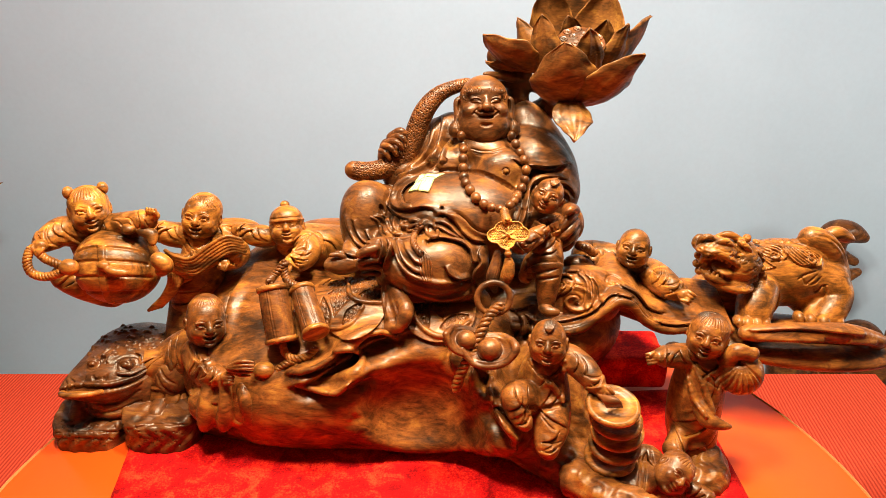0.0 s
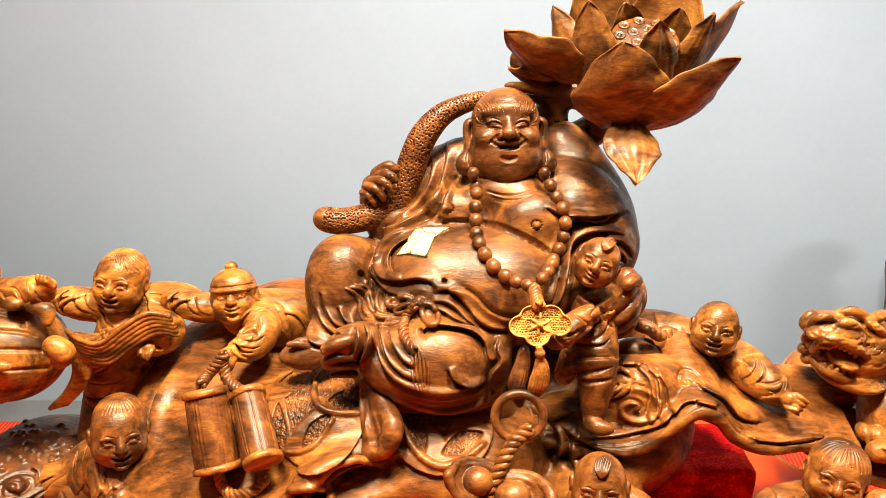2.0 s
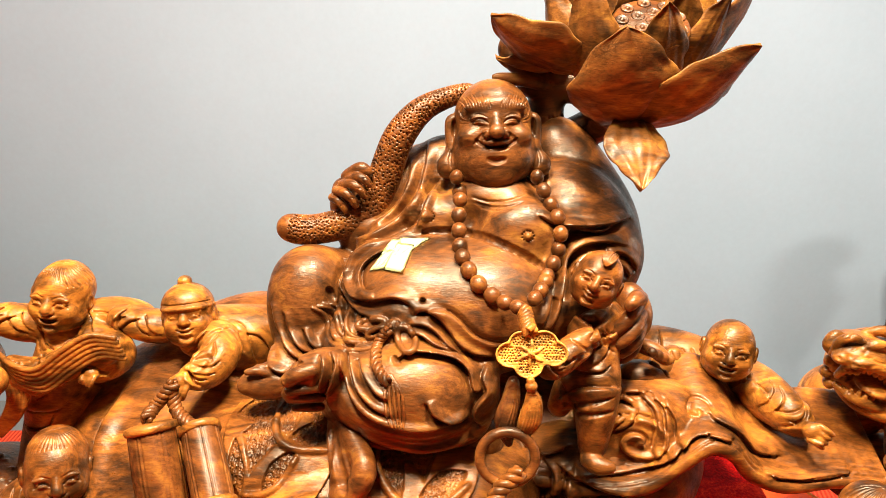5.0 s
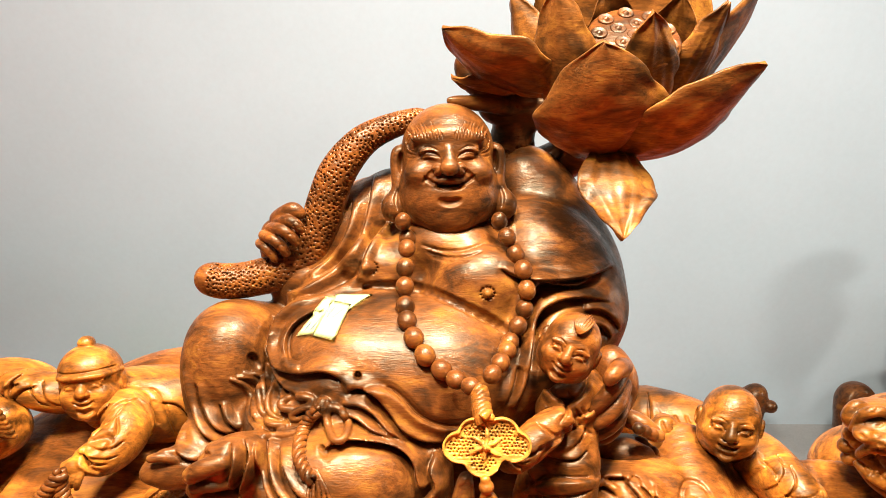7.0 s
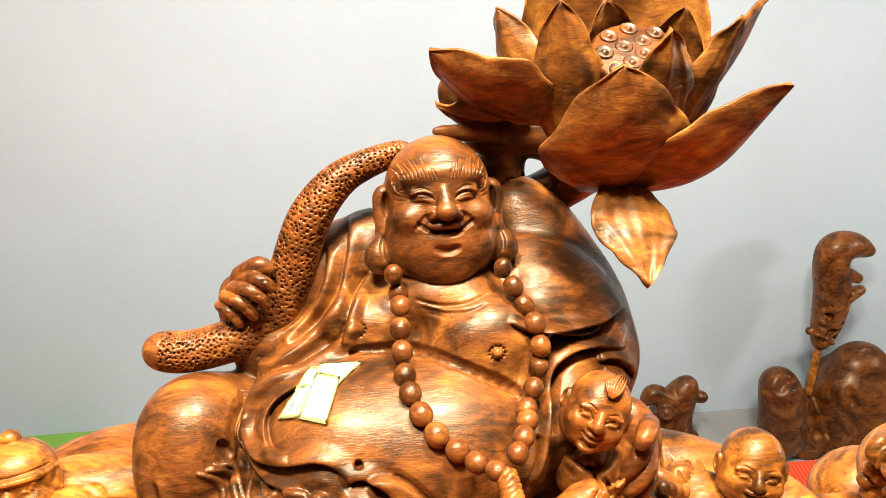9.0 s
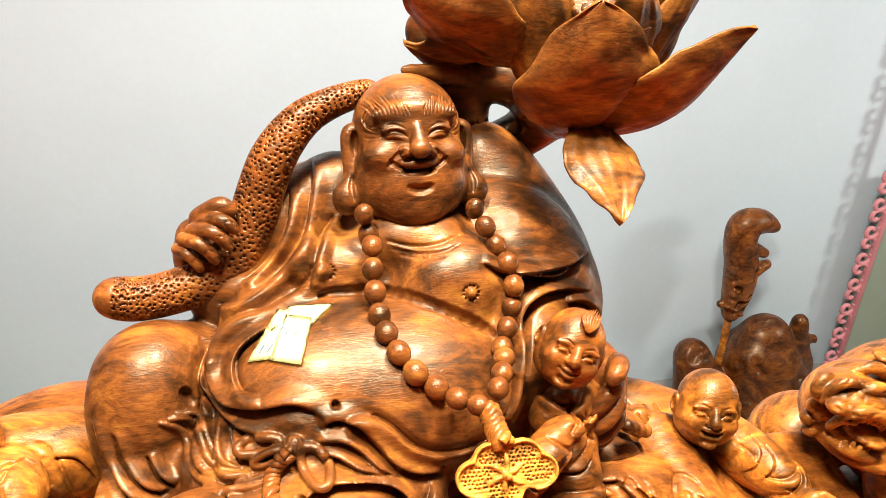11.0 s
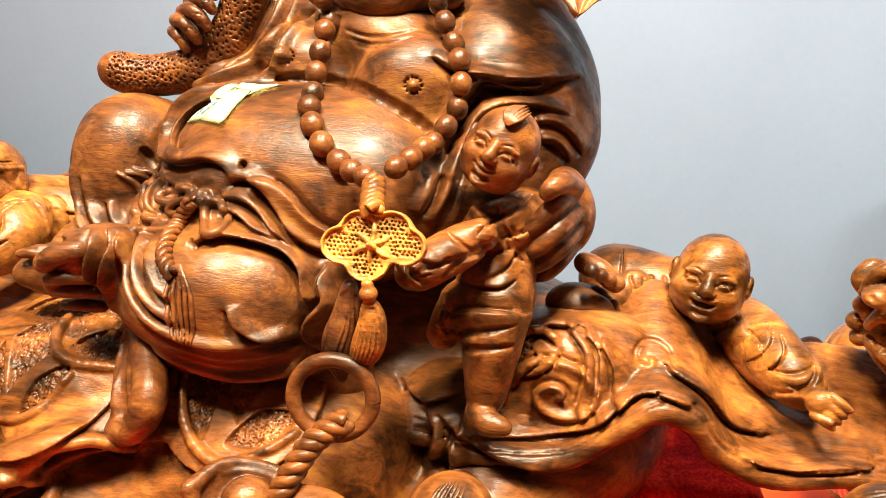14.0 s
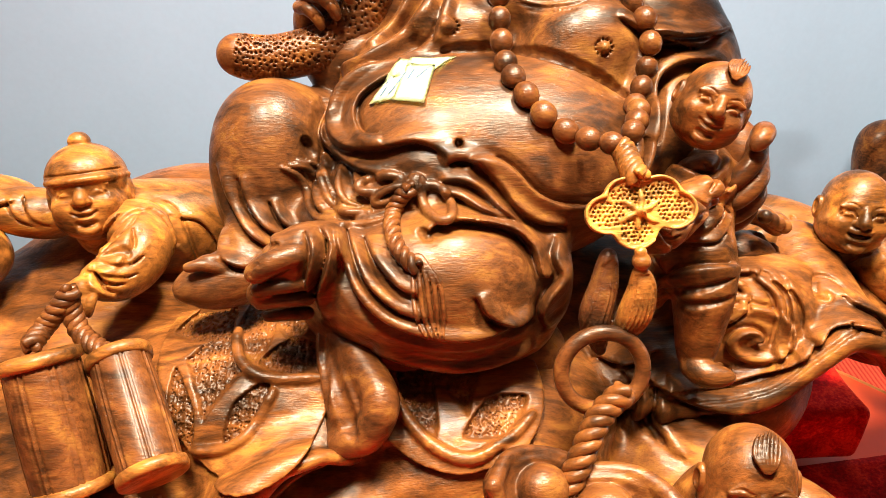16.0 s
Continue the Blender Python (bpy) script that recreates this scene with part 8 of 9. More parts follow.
# nose, brows, eyes, ears and curled cheeks
c.ball((0.4981, 1.2960, 0.9957), (0.0130, 0.0119, 0.0087), k=0.003)
for q in ((0.4890, 1.2860, 0.9991), (0.5016, 1.2860, 1.0015)):
    c.ball(q, (0.0035, 0.006, 0.003), k=0.001, cut=True)
c.ball((0.5376, 1.2920, 0.9975), (0.0119, 0.0087, 0.0065), (0, 15, 0), k=0.001)
c.stroke([(0.5216, 1.2850, 1.0020, 0.0013), (0.5355, 1.2820, 0.9963, 0.0017), (0.5520, 1.2850, 0.9937, 0.0013)], k=0.0008, reach=0.06)
for lock in ([(0.4912, 1.3100, 0.9903, 0.0033), (0.4953, 1.3050, 1.0118, 0.0054), (0.5084, 1.3020, 1.0191, 0.0054), (0.5215, 1.3000, 1.0141, 0.0032)], [(0.5188, 1.3000, 1.0034, 0.0038), (0.5313, 1.2960, 1.0123, 0.0065), (0.5480, 1.2980, 1.0067, 0.0065), (0.5662, 1.3040, 0.9883, 0.0044)], [(0.5368, 1.3300, 1.0078, 0.0044), (0.5567, 1.3260, 1.0132, 0.0066), (0.5809, 1.3260, 1.0000, 0.0066), (0.6038, 1.3300, 0.9786, 0.0045)],
             [(0.5139, 1.3250, 1.0028, 0.0044), (0.5000, 1.3250, 1.0077, 0.0066), (0.4918, 1.3220, 0.9969, 0.0066), (0.4972, 1.3200, 0.9857, 0.0044)], [(0.5721, 1.3100, 1.0048, 0.0033), (0.5825, 1.3060, 0.9994, 0.0055), (0.5973, 1.3100, 0.9855, 0.0044)]):
    c.tube(lock, k=0.0015)
for q in ((0.5756, 1.3000, 0.9757), (0.5790, 1.3000, 0.9684), (0.5639, 1.3000, 0.9805)):
    for i in range(12):
        c.pit((q[0] + rng.uniform(-0.012, 0.012), q[1], q[2] + rng.uniform(-0.008, 0.008)), 0.0014, 0.002, reach=0.05)
for q in ((0.6173, 1.3200, 0.9562), (0.6310, 1.3220, 0.9403), (0.6371, 1.3220, 0.9252), (0.6332, 1.3180, 0.9133), (0.6182, 1.3120, 0.9088), (0.6011, 1.3080, 0.9084), (0.5856, 1.3080, 0.9071), (0.6073, 1.3120, 0.9452), (0.6130, 1.3080, 0.9298), (0.5061, 1.3320, 0.9653), (0.5067, 1.3360, 0.9459), (0.5129, 1.3340, 0.9305), (0.5118, 1.3260, 0.9595), (0.5933, 1.3260, 1.0048), (0.5795, 1.3160, 0.9997)):
    c.ball(q, (0.0085, 0.009, 0.0085), k=0.001)
    c.stroke([(q[0] + (0.0008 + 0.0009 * i) * math.cos(i * 0.8), q[1], q[2] + (0.0008 + 0.0009 * i) * math.sin(i * 0.8), 0.0011) for i in range(9)], k=0.0008)
# long combed locks of the mane, each sheaf ending in a curl
for first, last, n in (
    ([(0.6238, 1.3600, 0.9671, 0.0011), (0.6425, 1.3600, 0.9519, 0.0011), (0.6651, 1.3650, 0.9394, 0.0012), (0.6860, 1.3700, 0.9369, 0.0012)], [(0.6837, 1.3800, 0.9705, 0.0012), (0.6967, 1.3800, 0.9629, 0.0012), (0.7010, 1.3800, 0.9527, 0.0012), (0.6988, 1.3800, 0.9398, 0.0012)], 7),
    ([(0.6939, 1.3800, 0.9654, 0.0012), (0.7025, 1.3700, 0.9472, 0.0012), (0.7273, 1.3700, 0.9267, 0.0012), (0.7590, 1.3750, 0.9190, 0.0012)], [(0.7505, 1.3900, 0.9582, 0.0012), (0.7672, 1.3900, 0.9454, 0.0012), (0.7793, 1.3900, 0.9325, 0.0012), (0.7757, 1.3850, 0.9167, 0.0012)], 9),
    ([(0.6160, 1.3500, 0.9642, 0.0011), (0.6332, 1.3500, 0.9441, 0.0011), (0.6525, 1.3550, 0.9238, 0.0011)], [(0.6342, 1.3550, 0.9619, 0.0011), (0.6506, 1.3550, 0.9467, 0.0011), (0.6701, 1.3600, 0.9264, 0.0012)], 4),
):
    for i in range(n):
        line = between(first, last, i / (n - 1))
        c.fold([(x, y, z, (0.7, 1.0, 1.0, 0.6)[k]) for k, (x, y, z, r) in enumerate(line)], 0.0042, 0.0058, reach=0.1, groove=0.6)
for q in ((0.6730, 1.3650, 0.9521), (0.7511, 1.3750, 0.9345)):
    c.stroke([(q[0] + (0.002 + 0.0009 * i) * math.cos(i * 0.6), q[1], q[2] + (0.002 + 0.0009 * i) * math.sin(i * 0.6), 0.0021) for i in range(14)], cut=False, k=0.0006, reach=0.1)
for groove in ([(0.7209, 1.3800, 0.8863, 0.0018), (0.7376, 1.3800, 0.8969, 0.0028), (0.7642, 1.3800, 0.9048, 0.0014)], [(0.7296, 1.3800, 0.8903, 0.0016), (0.7384, 1.3800, 0.8757, 0.0026), (0.7479, 1.3800, 0.8810, 0.0024), (0.7658, 1.3800, 0.8969, 0.0014)], [(0.7495, 1.3800, 0.8730, 0.0014), (0.7647, 1.3800, 0.8797, 0.0024), (0.7763, 1.3800, 0.8916, 0.0014)], [(0.7604, 1.3800, 0.8663, 0.0017), (0.7706, 1.3800, 0.8569, 0.0026), (0.7788, 1.3800, 0.8690, 0.0024), (0.7909, 1.3800, 0.8730, 0.0014)],
               [(0.7853, 1.3800, 0.8717, 0.0014), (0.7911, 1.3800, 0.8556, 0.0026), (0.7853, 1.3700, 0.8448, 0.0014)], [(0.6742, 1.3600, 0.8796, 0.0019), (0.6821, 1.3500, 0.8532, 0.0035), (0.6720, 1.3300, 0.8272, 0.0019)]):
    c.stroke(groove, k=0.001, reach=0.1)
for i in range(7):
    q = BODY_AT(c, between([(0.6464, 1.4000, 0.9639)], [(0.7335, 1.4200, 0.9561)], i / 6)[0])
    c.ball(tuple(q), (0.007, 0.010, 0.004), k=0.002)
# brushed tail of long locks
UPPER, LOWER = [(0.7421, 1.4200, 0.9665, 0.0031), (0.7641, 1.4050, 0.9808, 0.0042), (0.7959, 1.4000, 0.9741, 0.0049), (0.8285, 1.4050, 0.9435, 0.0049), (0.8499, 1.4150, 0.8965, 0.0048), (0.8542, 1.4250, 0.8507, 0.0031)], [(0.7488, 1.4150, 0.9519, 0.0031), (0.7609, 1.4000, 0.9523, 0.0042), (0.7798, 1.3950, 0.9405, 0.0049), (0.8025, 1.3980, 0.9182, 0.0050), (0.8272, 1.4100, 0.8856, 0.0048), (0.8469, 1.4250, 0.8507, 0.0031)]
c.tube([(x, y + 0.014, z, 0.020) for x, y, z, r in between(UPPER, LOWER, 0.5)[1:-1]], k=0.012)
for i in range(6):
    c.tube([(x, y - 0.004 + 0.003 * math.sin(5 * i), z, r) for x, y, z, r in between(UPPER, LOWER, i / 5)], 0.0004)
c.tube([(0.8117, 1.4600, 0.9420, 0.0122), (0.8404, 1.4600, 0.9553, 0.0157), (0.8664, 1.4600, 0.9473, 0.0109), (0.8837, 1.4600, 0.9407, 0.0030)], k=0.004)
g = random.Random(11)
for i in range(40):
    # short chisel marks over brows, cheeks and beard
    q = np.add((0.5492, 1.3050, 0.9806), (g.uniform(-0.055, 0.055), 0, g.uniform(-0.05, 0.035)))
    e = g.uniform(-0.5, 0.9)
    c.stroke([(*q, 0.0006), (*(q + (0.006 * math.cos(e), 0, 0.006 * math.sin(e))), 0.0012), (*(q + (0.013 * math.cos(e), 0, 0.011 * math.sin(e + 0.3))), 0.0005)], k=0.0008, reach=0.08)
part("lion_figure", c.skin("lion"), WOOD_PALE, carving, "open-mouthed lion with a combed and curled mane")

# ---- the frog ----
c = Clay((-0.80, 1.02, 0.638), (-0.40, 1.42, 0.90), 0.0019)
c.ball((-0.6218, 1.3000, 0.7227), (0.1152, 0.1117, 0.0846), (0, 8, 0), k=0.02)
c.ball((-0.5842, 1.3400, 0.7101), (0.0905, 0.0845, 0.0579), k=0.03)
c.ball((-0.6596, 1.2350, 0.7506), (0.0785, 0.0696, 0.0494), (0, -12, 0), k=0.018)
c.ball((-0.7098, 1.2050, 0.7475), (0.0375, 0.0397, 0.0220), (0, -20, 0), k=0.014)
c.ball((-0.6471, 1.2250, 0.6992), (0.0634, 0.0588, 0.0385), k=0.010)
c.ball((-0.5375, 1.2350, 0.7425), (0.0382, 0.0405, 0.0495), k=0.012)
# lips, chin and belly creases
for ridge in ([(-0.7334, 1.1900, 0.7489, 0.0027), (-0.6951, 1.1800, 0.7651, 0.0038), (-0.6303, 1.1700, 0.7722, 0.0037), (-0.5930, 1.1800, 0.7807, 0.0034), (-0.5762, 1.2000, 0.7837, 0.0022)], [(-0.6544, 1.1900, 0.7396, 0.0027), (-0.6106, 1.1800, 0.7547, 0.0038), (-0.5848, 1.2000, 0.7589, 0.0027)]):
    c.stroke(ridge, cut=False, k=0.003, reach=0.12)
for crease in ([(-0.7284, 1.1800, 0.7508, 0.0022), (-0.6851, 1.1700, 0.7658, 0.0032), (-0.6315, 1.1700, 0.7658, 0.0036), (-0.5914, 1.1800, 0.7716, 0.0034), (-0.5755, 1.2000, 0.7746, 0.0022)],
               [(-0.6877, 1.1900, 0.7156, 0.0022), (-0.6327, 1.1800, 0.7230, 0.0035), (-0.5884, 1.2000, 0.7377, 0.0022)], [(-0.6931, 1.1900, 0.6993, 0.0022), (-0.6365, 1.1800, 0.7029, 0.0035), (-0.5903, 1.2000, 0.7135, 0.0022)], [(-0.6836, 1.1900, 0.6802, 0.0022), (-0.6342, 1.1800, 0.6852, 0.0033), (-0.6012, 1.2000, 0.6890, 0.0022)],
               [(-0.6666, 1.1800, 0.7833, 0.0016), (-0.6617, 1.1800, 0.7755, 0.0028), (-0.6513, 1.1800, 0.7794, 0.0016)], [(-0.6457, 1.1800, 0.7807, 0.0016), (-0.6413, 1.1800, 0.7755, 0.0026), (-0.6393, 1.1800, 0.7858, 0.0016)],
               [(-0.7300, 1.1900, 0.7646, 0.0013), (-0.7175, 1.1800, 0.7612, 0.0022), (-0.7173, 1.1800, 0.7521, 0.0013)], [(-0.7199, 1.1900, 0.7711, 0.0013), (-0.7050, 1.1800, 0.7690, 0.0022), (-0.7026, 1.1800, 0.7599, 0.0013)], [(-0.6811, 1.1800, 0.7807, 0.0013), (-0.6843, 1.1800, 0.7703, 0.0022), (-0.6826, 1.1800, 0.7625, 0.0013)],
               [(-0.5544, 1.2000, 0.7707, 0.0016), (-0.5442, 1.1900, 0.7515, 0.0028), (-0.5248, 1.1900, 0.7356, 0.0026), (-0.5061, 1.2000, 0.7350, 0.0017)], [(-0.5479, 1.2000, 0.7837, 0.0016), (-0.5360, 1.1900, 0.7685, 0.0026), (-0.5185, 1.1900, 0.7554, 0.0016)], [(-0.5564, 1.2000, 0.7176, 0.0017), (-0.5342, 1.1900, 0.7102, 0.0026), (-0.5134, 1.2000, 0.7081, 0.0017)]):
    c.stroke(crease, k=0.0016, reach=0.12)
for line in ([(-0.6040, 1.2000, 0.8222, 0.0011), (-0.5905, 1.2000, 0.8133, 0.0011), (-0.5837, 1.2000, 0.7902, 0.0011)], [(-0.5874, 1.2000, 0.8311, 0.0011), (-0.5767, 1.2000, 0.8184, 0.0011), (-0.5703, 1.2000, 0.7928, 0.0011)], [(-0.6484, 1.2000, 0.8260, 0.0011), (-0.6595, 1.2000, 0.8133, 0.0011), (-0.6582, 1.2000, 0.7980, 0.0011)], [(-0.6381, 1.2000, 0.8235, 0.0011), (-0.6470, 1.2000, 0.8108, 0.0011), (-0.6430, 1.2000, 0.7980, 0.0011)], [(-0.6254, 1.1900, 0.7841, 0.0011), (-0.5988, 1.1900, 0.7815, 0.0011), (-0.5746, 1.1900, 0.7970, 0.0011)]):
    c.fold(line, 0.0045, 0.012, reach=0.1, groove=0.4)
for q, r in (((-0.6733, 1.1880, 0.8047), 0.0105), ((-0.6115, 1.1750, 0.8096), 0.0115)):
    q = np.array(BODY_AT(c, q))
    c.ball(tuple(q), (r * 1.15, r, r), k=0.003)
    for far in (0.62, 1.25, 1.7):
        c.stroke([(q[0] + r * far * 1.1 * math.cos(a), q[1] - 0.004, q[2] + r * far * 0.9 * math.sin(a), 0.0013) for a in np.linspace(0.2 if far > 1.5 else 0, 3.0 if far > 1.5 else 6.3, 14)], k=0.001, reach=0.1)
g = random.Random(5)
for i in range(80):
    q = np.array((-0.7021, 1.3000, 0.7752)) + np.array((0.16 * g.random(), 0.04 * g.uniform(-1, 1), g.uniform(-0.02, 0.045)))
    fat = g.uniform(0.002, 0.0048)
    c.stroke([(*q, fat), (*(q + (0.001, 0, 0)), fat)], cut=False, sink=0.002, k=0.003, reach=0.12, per=2)
for limb in ([(-0.7156, 1.2150, 0.7079, 0.0157), (-0.7183, 1.1950, 0.6901, 0.0123), (-0.7166, 1.1800, 0.6825, 0.0111)], [(-0.5523, 1.2150, 0.7052, 0.0168), (-0.5535, 1.1850, 0.7031, 0.0132), (-0.5533, 1.1650, 0.7022, 0.0098)]):
    c.tube(limb, k=0.008)
    q = np.array(limb[-1][:3])
    for i in range(4):
        c.tube([(*q, 0.006), (*(q + (0.010 * (i - 1.5), -0.014, -0.004)), 0.0048), (*(q + (0.014 * (i - 1.5), -0.022, -0.014)), 0.002)], 0.0015)
# the two stone slabs it sits on
_, grid = c._box(c.lo, c.lo + (c.n - 1) * c.step)
for mid, half, y0, deep, top in ((-0.6917, 0.0738, 1.215, 0.082, 0.6897), (-0.5475, 0.0764, 1.215, 0.092, 0.7109)):
    ring = (np.abs((grid[0] - mid) / half) ** 3 + np.abs((grid[1] - y0) / deep) ** 3) ** (1 / 3)
    lip = grid[2] - top + 0.006 - 0.10 * (grid[1] - y0 + deep) - 0.0022 * np.sin(grid[0] * 130 + grid[1] * 70) * np.sin(grid[1] * 160 + 2 * np.sin(grid[0] * 60))
    edge = (ring - 1) * min(half, deep) + 0.0012 * np.sin(grid[0] * 210 + 3 * np.sin(grid[2] * 90))
    h = np.clip(0.5 + 0.5 * (lip - edge) / 0.009, 0, 1)
    c.d = np.minimum(c.d, edge * (1 - h) + lip * h + 0.009 * h * (1 - h)).astype(np.float32)
for line in ([(-0.7486, 1.1500, 0.6736, 0.0013), (-0.6827, 1.1400, 0.6870, 0.0026), (-0.6250, 1.1400, 0.6789, 0.0013)], [(-0.7469, 1.1500, 0.6613, 0.0013), (-0.6860, 1.1400, 0.6708, 0.0022), (-0.6332, 1.1400, 0.6641, 0.0013)], [(-0.6052, 1.1400, 0.6870, 0.0013), (-0.5465, 1.1300, 0.7083, 0.0026), (-0.4869, 1.1400, 0.7004, 0.0013)], [(-0.6217, 1.1500, 0.7005, 0.0016), (-0.6170, 1.1400, 0.6870, 0.0032), (-0.6150, 1.1400, 0.6627, 0.0022)]):
    c.stroke(line, k=0.0016, reach=0.1)
for i in range(170):
    q = np.array((-0.6186, 1.1500, 0.6763)) + np.array((g.uniform(-0.13, 0.13), 0, g.uniform(-0.03, 0.02)))
    c.pit(q, g.uniform(0.0014, 0.0021), 0.002, reach=0.1)
part("frog_figure", c.skin("frog"), WOOD_DARK, carving, "squatting toad with a coin in its mouth")
bm = place(smooth(lathe([(0.004, 0.0), (0.041, 0.0), (0.044, 0.002), (0.044, 0.007), (0.041, 0.009), (0.036, 0.009), (0.034, 0.007), (0.004, 0.007)], 40)), frame_of((-0.6859, 1.1750, 0.7465), (-0.045, 0.407, 0.912)) @ Matrix.Scale(1.033, 4))
part("coin", bm, WOOD_PALE, carving, "flat coin held in the toad's mouth")

# ---- cloth, block and note ----
A, B, D, F = Vector((-0.6062, 1.1515, 0.645)), Vector((-0.5881, 1.009, 0.645)), Vector((0.5372, 1.1786, 0.645)), Vector((0.5401, 1.0063, 0.645))
left, right = A + (A - B) * 0.6, D + (D - F) * 0.9
left2, right2 = B + (B - A) * 2.0, F + (F - D) * 2.0
bm = bmesh.new()
n = 60
rows = []
for i in range(n + 1):
    row = []
    for j in range(n + 1):
        u, v = i / n, j / n
        p = left.lerp(right, u).lerp(left2.lerp(right2, u), v)
        w = 0.0018 * noise.noise(Vector((p.x * 7, p.y * 7, 0))) + 0.0006 * noise.noise(Vector((p.x * 60, p.y * 60, 3)))
        row.append(bm.verts.new((p.x, p.y, TABLE_Z + 0.006 + w)))
    rows.append(row)
for i in range(n):
    for j in range(n):
        bm.faces.new((rows[i][j], rows[i][j + 1], rows[i + 1][j + 1], rows[i + 1][j]))
r = bmesh.ops.extrude_face_region(bm, geom=bm.faces[:])
for v in r["geom"]:
    if isinstance(v, bmesh.types.BMVert):
        v.co.z = TABLE_Z + 0.0005
bmesh.ops.recalc_face_normals(bm, faces=bm.faces[:])
tagged(part("velvet_cloth", smooth(bm), VELVET), "bright red velvet cloth spread on the table", "cloth")

bm = box_mesh((0.14, 1.325, TABLE_Z + 0.009), (0.478, 1.45, 0.724), 0.012, 5)
bmesh.ops.subdivide_edges(bm, edges=[e for e in bm.edges if e.calc_length() > 0.05], cuts=8, use_grid_fill=True)
for v in bm.verts:
    v.co += Vector((noise.noise(v.co * 18), noise.noise(v.co * 18 + Vector((5, 0, 0))), noise.noise(v.co * 18 + Vector((0, 9, 0))))) * 0.0025
tagged(part("velvet_block", smooth(bm), VELVET), "block wrapped in red velvet behind the carving", "block")

# paper price note, stuck to the belly
note = thing("paper_note", "yellow paper note with pen marks, stuck on the belly", "note")
def slip(a, b, e, f, lift, n=8):
    """A four-cornered slip of paper that follows the belly."""
    a, b, e, f = (Vector(p) for p in (a, b, e, f))
    grid = [(*a.lerp(b, i / n).lerp(f.lerp(e, i / n), j / n), 0.0) for i in range(n + 1) for j in range(n + 1)]
    laid, w = BODY.lay(grid, 1, reach=0.09)
    bm = bmesh.new()
    vs = [bm.verts.new((np.array(g[:3]) if q is None else q[:3]) - w * lift) for q, g in zip(laid, grid)]
    for i in range(n):
        for j in range(n):
            k = i * (n + 1) + j
            bm.faces.new((vs[k], vs[k + n + 1], vs[k + n + 2], vs[k + 1]))
    bmesh.ops.solidify(bm, geom=bm.faces[:], thickness=0.0003)
    return part("slip", smooth(bm), PAPER, note)


slip((-0.0663, 1.3, 1.1105), (-0.0468, 1.3, 1.1131), (-0.0189, 1.335, 1.134), (-0.0414, 1.335, 1.1345), 0.0032)
slip((-0.0486, 1.3, 1.1123), (-0.0254, 1.3, 1.1075), (-0.014, 1.33, 1.1285), (-0.0349, 1.33, 1.1327), 0.0038)
slip((-0.0351, 1.33, 1.1295), (-0.016, 1.33, 1.1222), (0.0049, 1.34, 1.1337), (-0.0323, 1.34, 1.1338), 0.0035)
for a, b in (((-0.052, 1.31, 1.1239), (-0.0457, 1.315, 1.1279)), ((-0.0444, 1.31, 1.122), (-0.0368, 1.315, 1.1307)), ((-0.0359, 1.315, 1.1232), (-0.0305, 1.32, 1.1301)), ((-0.0292, 1.315, 1.1236), (-0.0208, 1.32, 1.1291)), ((-0.057, 1.305, 1.1145), (-0.0522, 1.305, 1.122)), ((-0.0509, 1.305, 1.1155), (-0.0454, 1.31, 1.12))):
    laid, w = BODY.lay([(*a, 0.0), (*b, 0.0)], 2, reach=0.09)
    if laid[0] is not None and laid[-1] is not None:
        bm = bmesh.new()
        sweep(bm, [(*(q[:3] - w * 0.0043), 0.0005) for q in (laid[0], laid[-1])], 5)
        part("pen_mark", bm, INK, note)

# ---- things behind ----
back = thing("halberd_carving", "dark wood carving with a tall carved halberd", "carving")
c = Clay((1.6642, 3.35, -0.7062), (2.547, 3.61, 0.2425), 0.006)
c.tube([(2.1587, 3.4800, 0.0391, 0.0233), (2.0712, 3.4800, 0.0731, 0.0487), (1.9985, 3.4800, 0.0549, 0.0639), (1.9971, 3.4800, -0.0312, 0.0647), (2.0293, 3.4800, -0.1367, 0.0683), (2.0443, 3.4800, -0.2442, 0.0667), (2.0435, 3.4800, -0.3377, 0.0540), (2.0394, 3.4800, -0.4203, 0.0355)], k=0.02)
c.ball((2.2167, 3.4800, -0.0315), (0.0629, 0.1573, 0.0524), k=0.008, cut=True)
c.tube([(2.0787, 3.4800, -0.0661, 0.0313), (2.1361, 3.4800, -0.0939, 0.0237)], k=0.01)
c.tube([(2.1090, 3.4800, -0.1821, 0.0372), (2.1647, 3.4800, -0.1560, 0.0239)], k=0.01)
c.tube([(2.0474, 3.4800, -0.3539, 0.0379), (1.9729, 3.4800, -0.3567, 0.0189)], k=0.01)
for i in range(40):
    c.ball(np.add((2.0305, 3.4600, -0.2623), (rng.uniform(-0.06, 0.06), -0.03, rng.uniform(-0.13, 0.14))), rng.uniform(0.012, 0.022), k=0.006, cut=bool(i % 2))
part("blade", c.skin("blade"), WOOD, back)
bm = bmesh.new()
sweep(bm, [(*(2.0346, 3.4800, -0.4006), 0.018), (*(2.0522, 3.4900, -0.7097), 0.018), (*(2.0781, 3.5000, -0.9349), 0.018)], 10)
part("pole", smooth(bm), WOOD_PALE, back)
c = Clay((1.3, 3.2, LOW_Z), (2.6, 3.7, 0.2), 0.014)
c.ball((2.2832, 3.5000, -0.6177), (0.1425, 0.1254, 0.1482), k=0.03)
c.tube([(2.5709, 3.5100, -0.8198, 0.0594), (2.4956, 3.5100, -0.6331, 0.0434), (2.4756, 3.5100, -0.5211, 0.0371)], k=0.02)
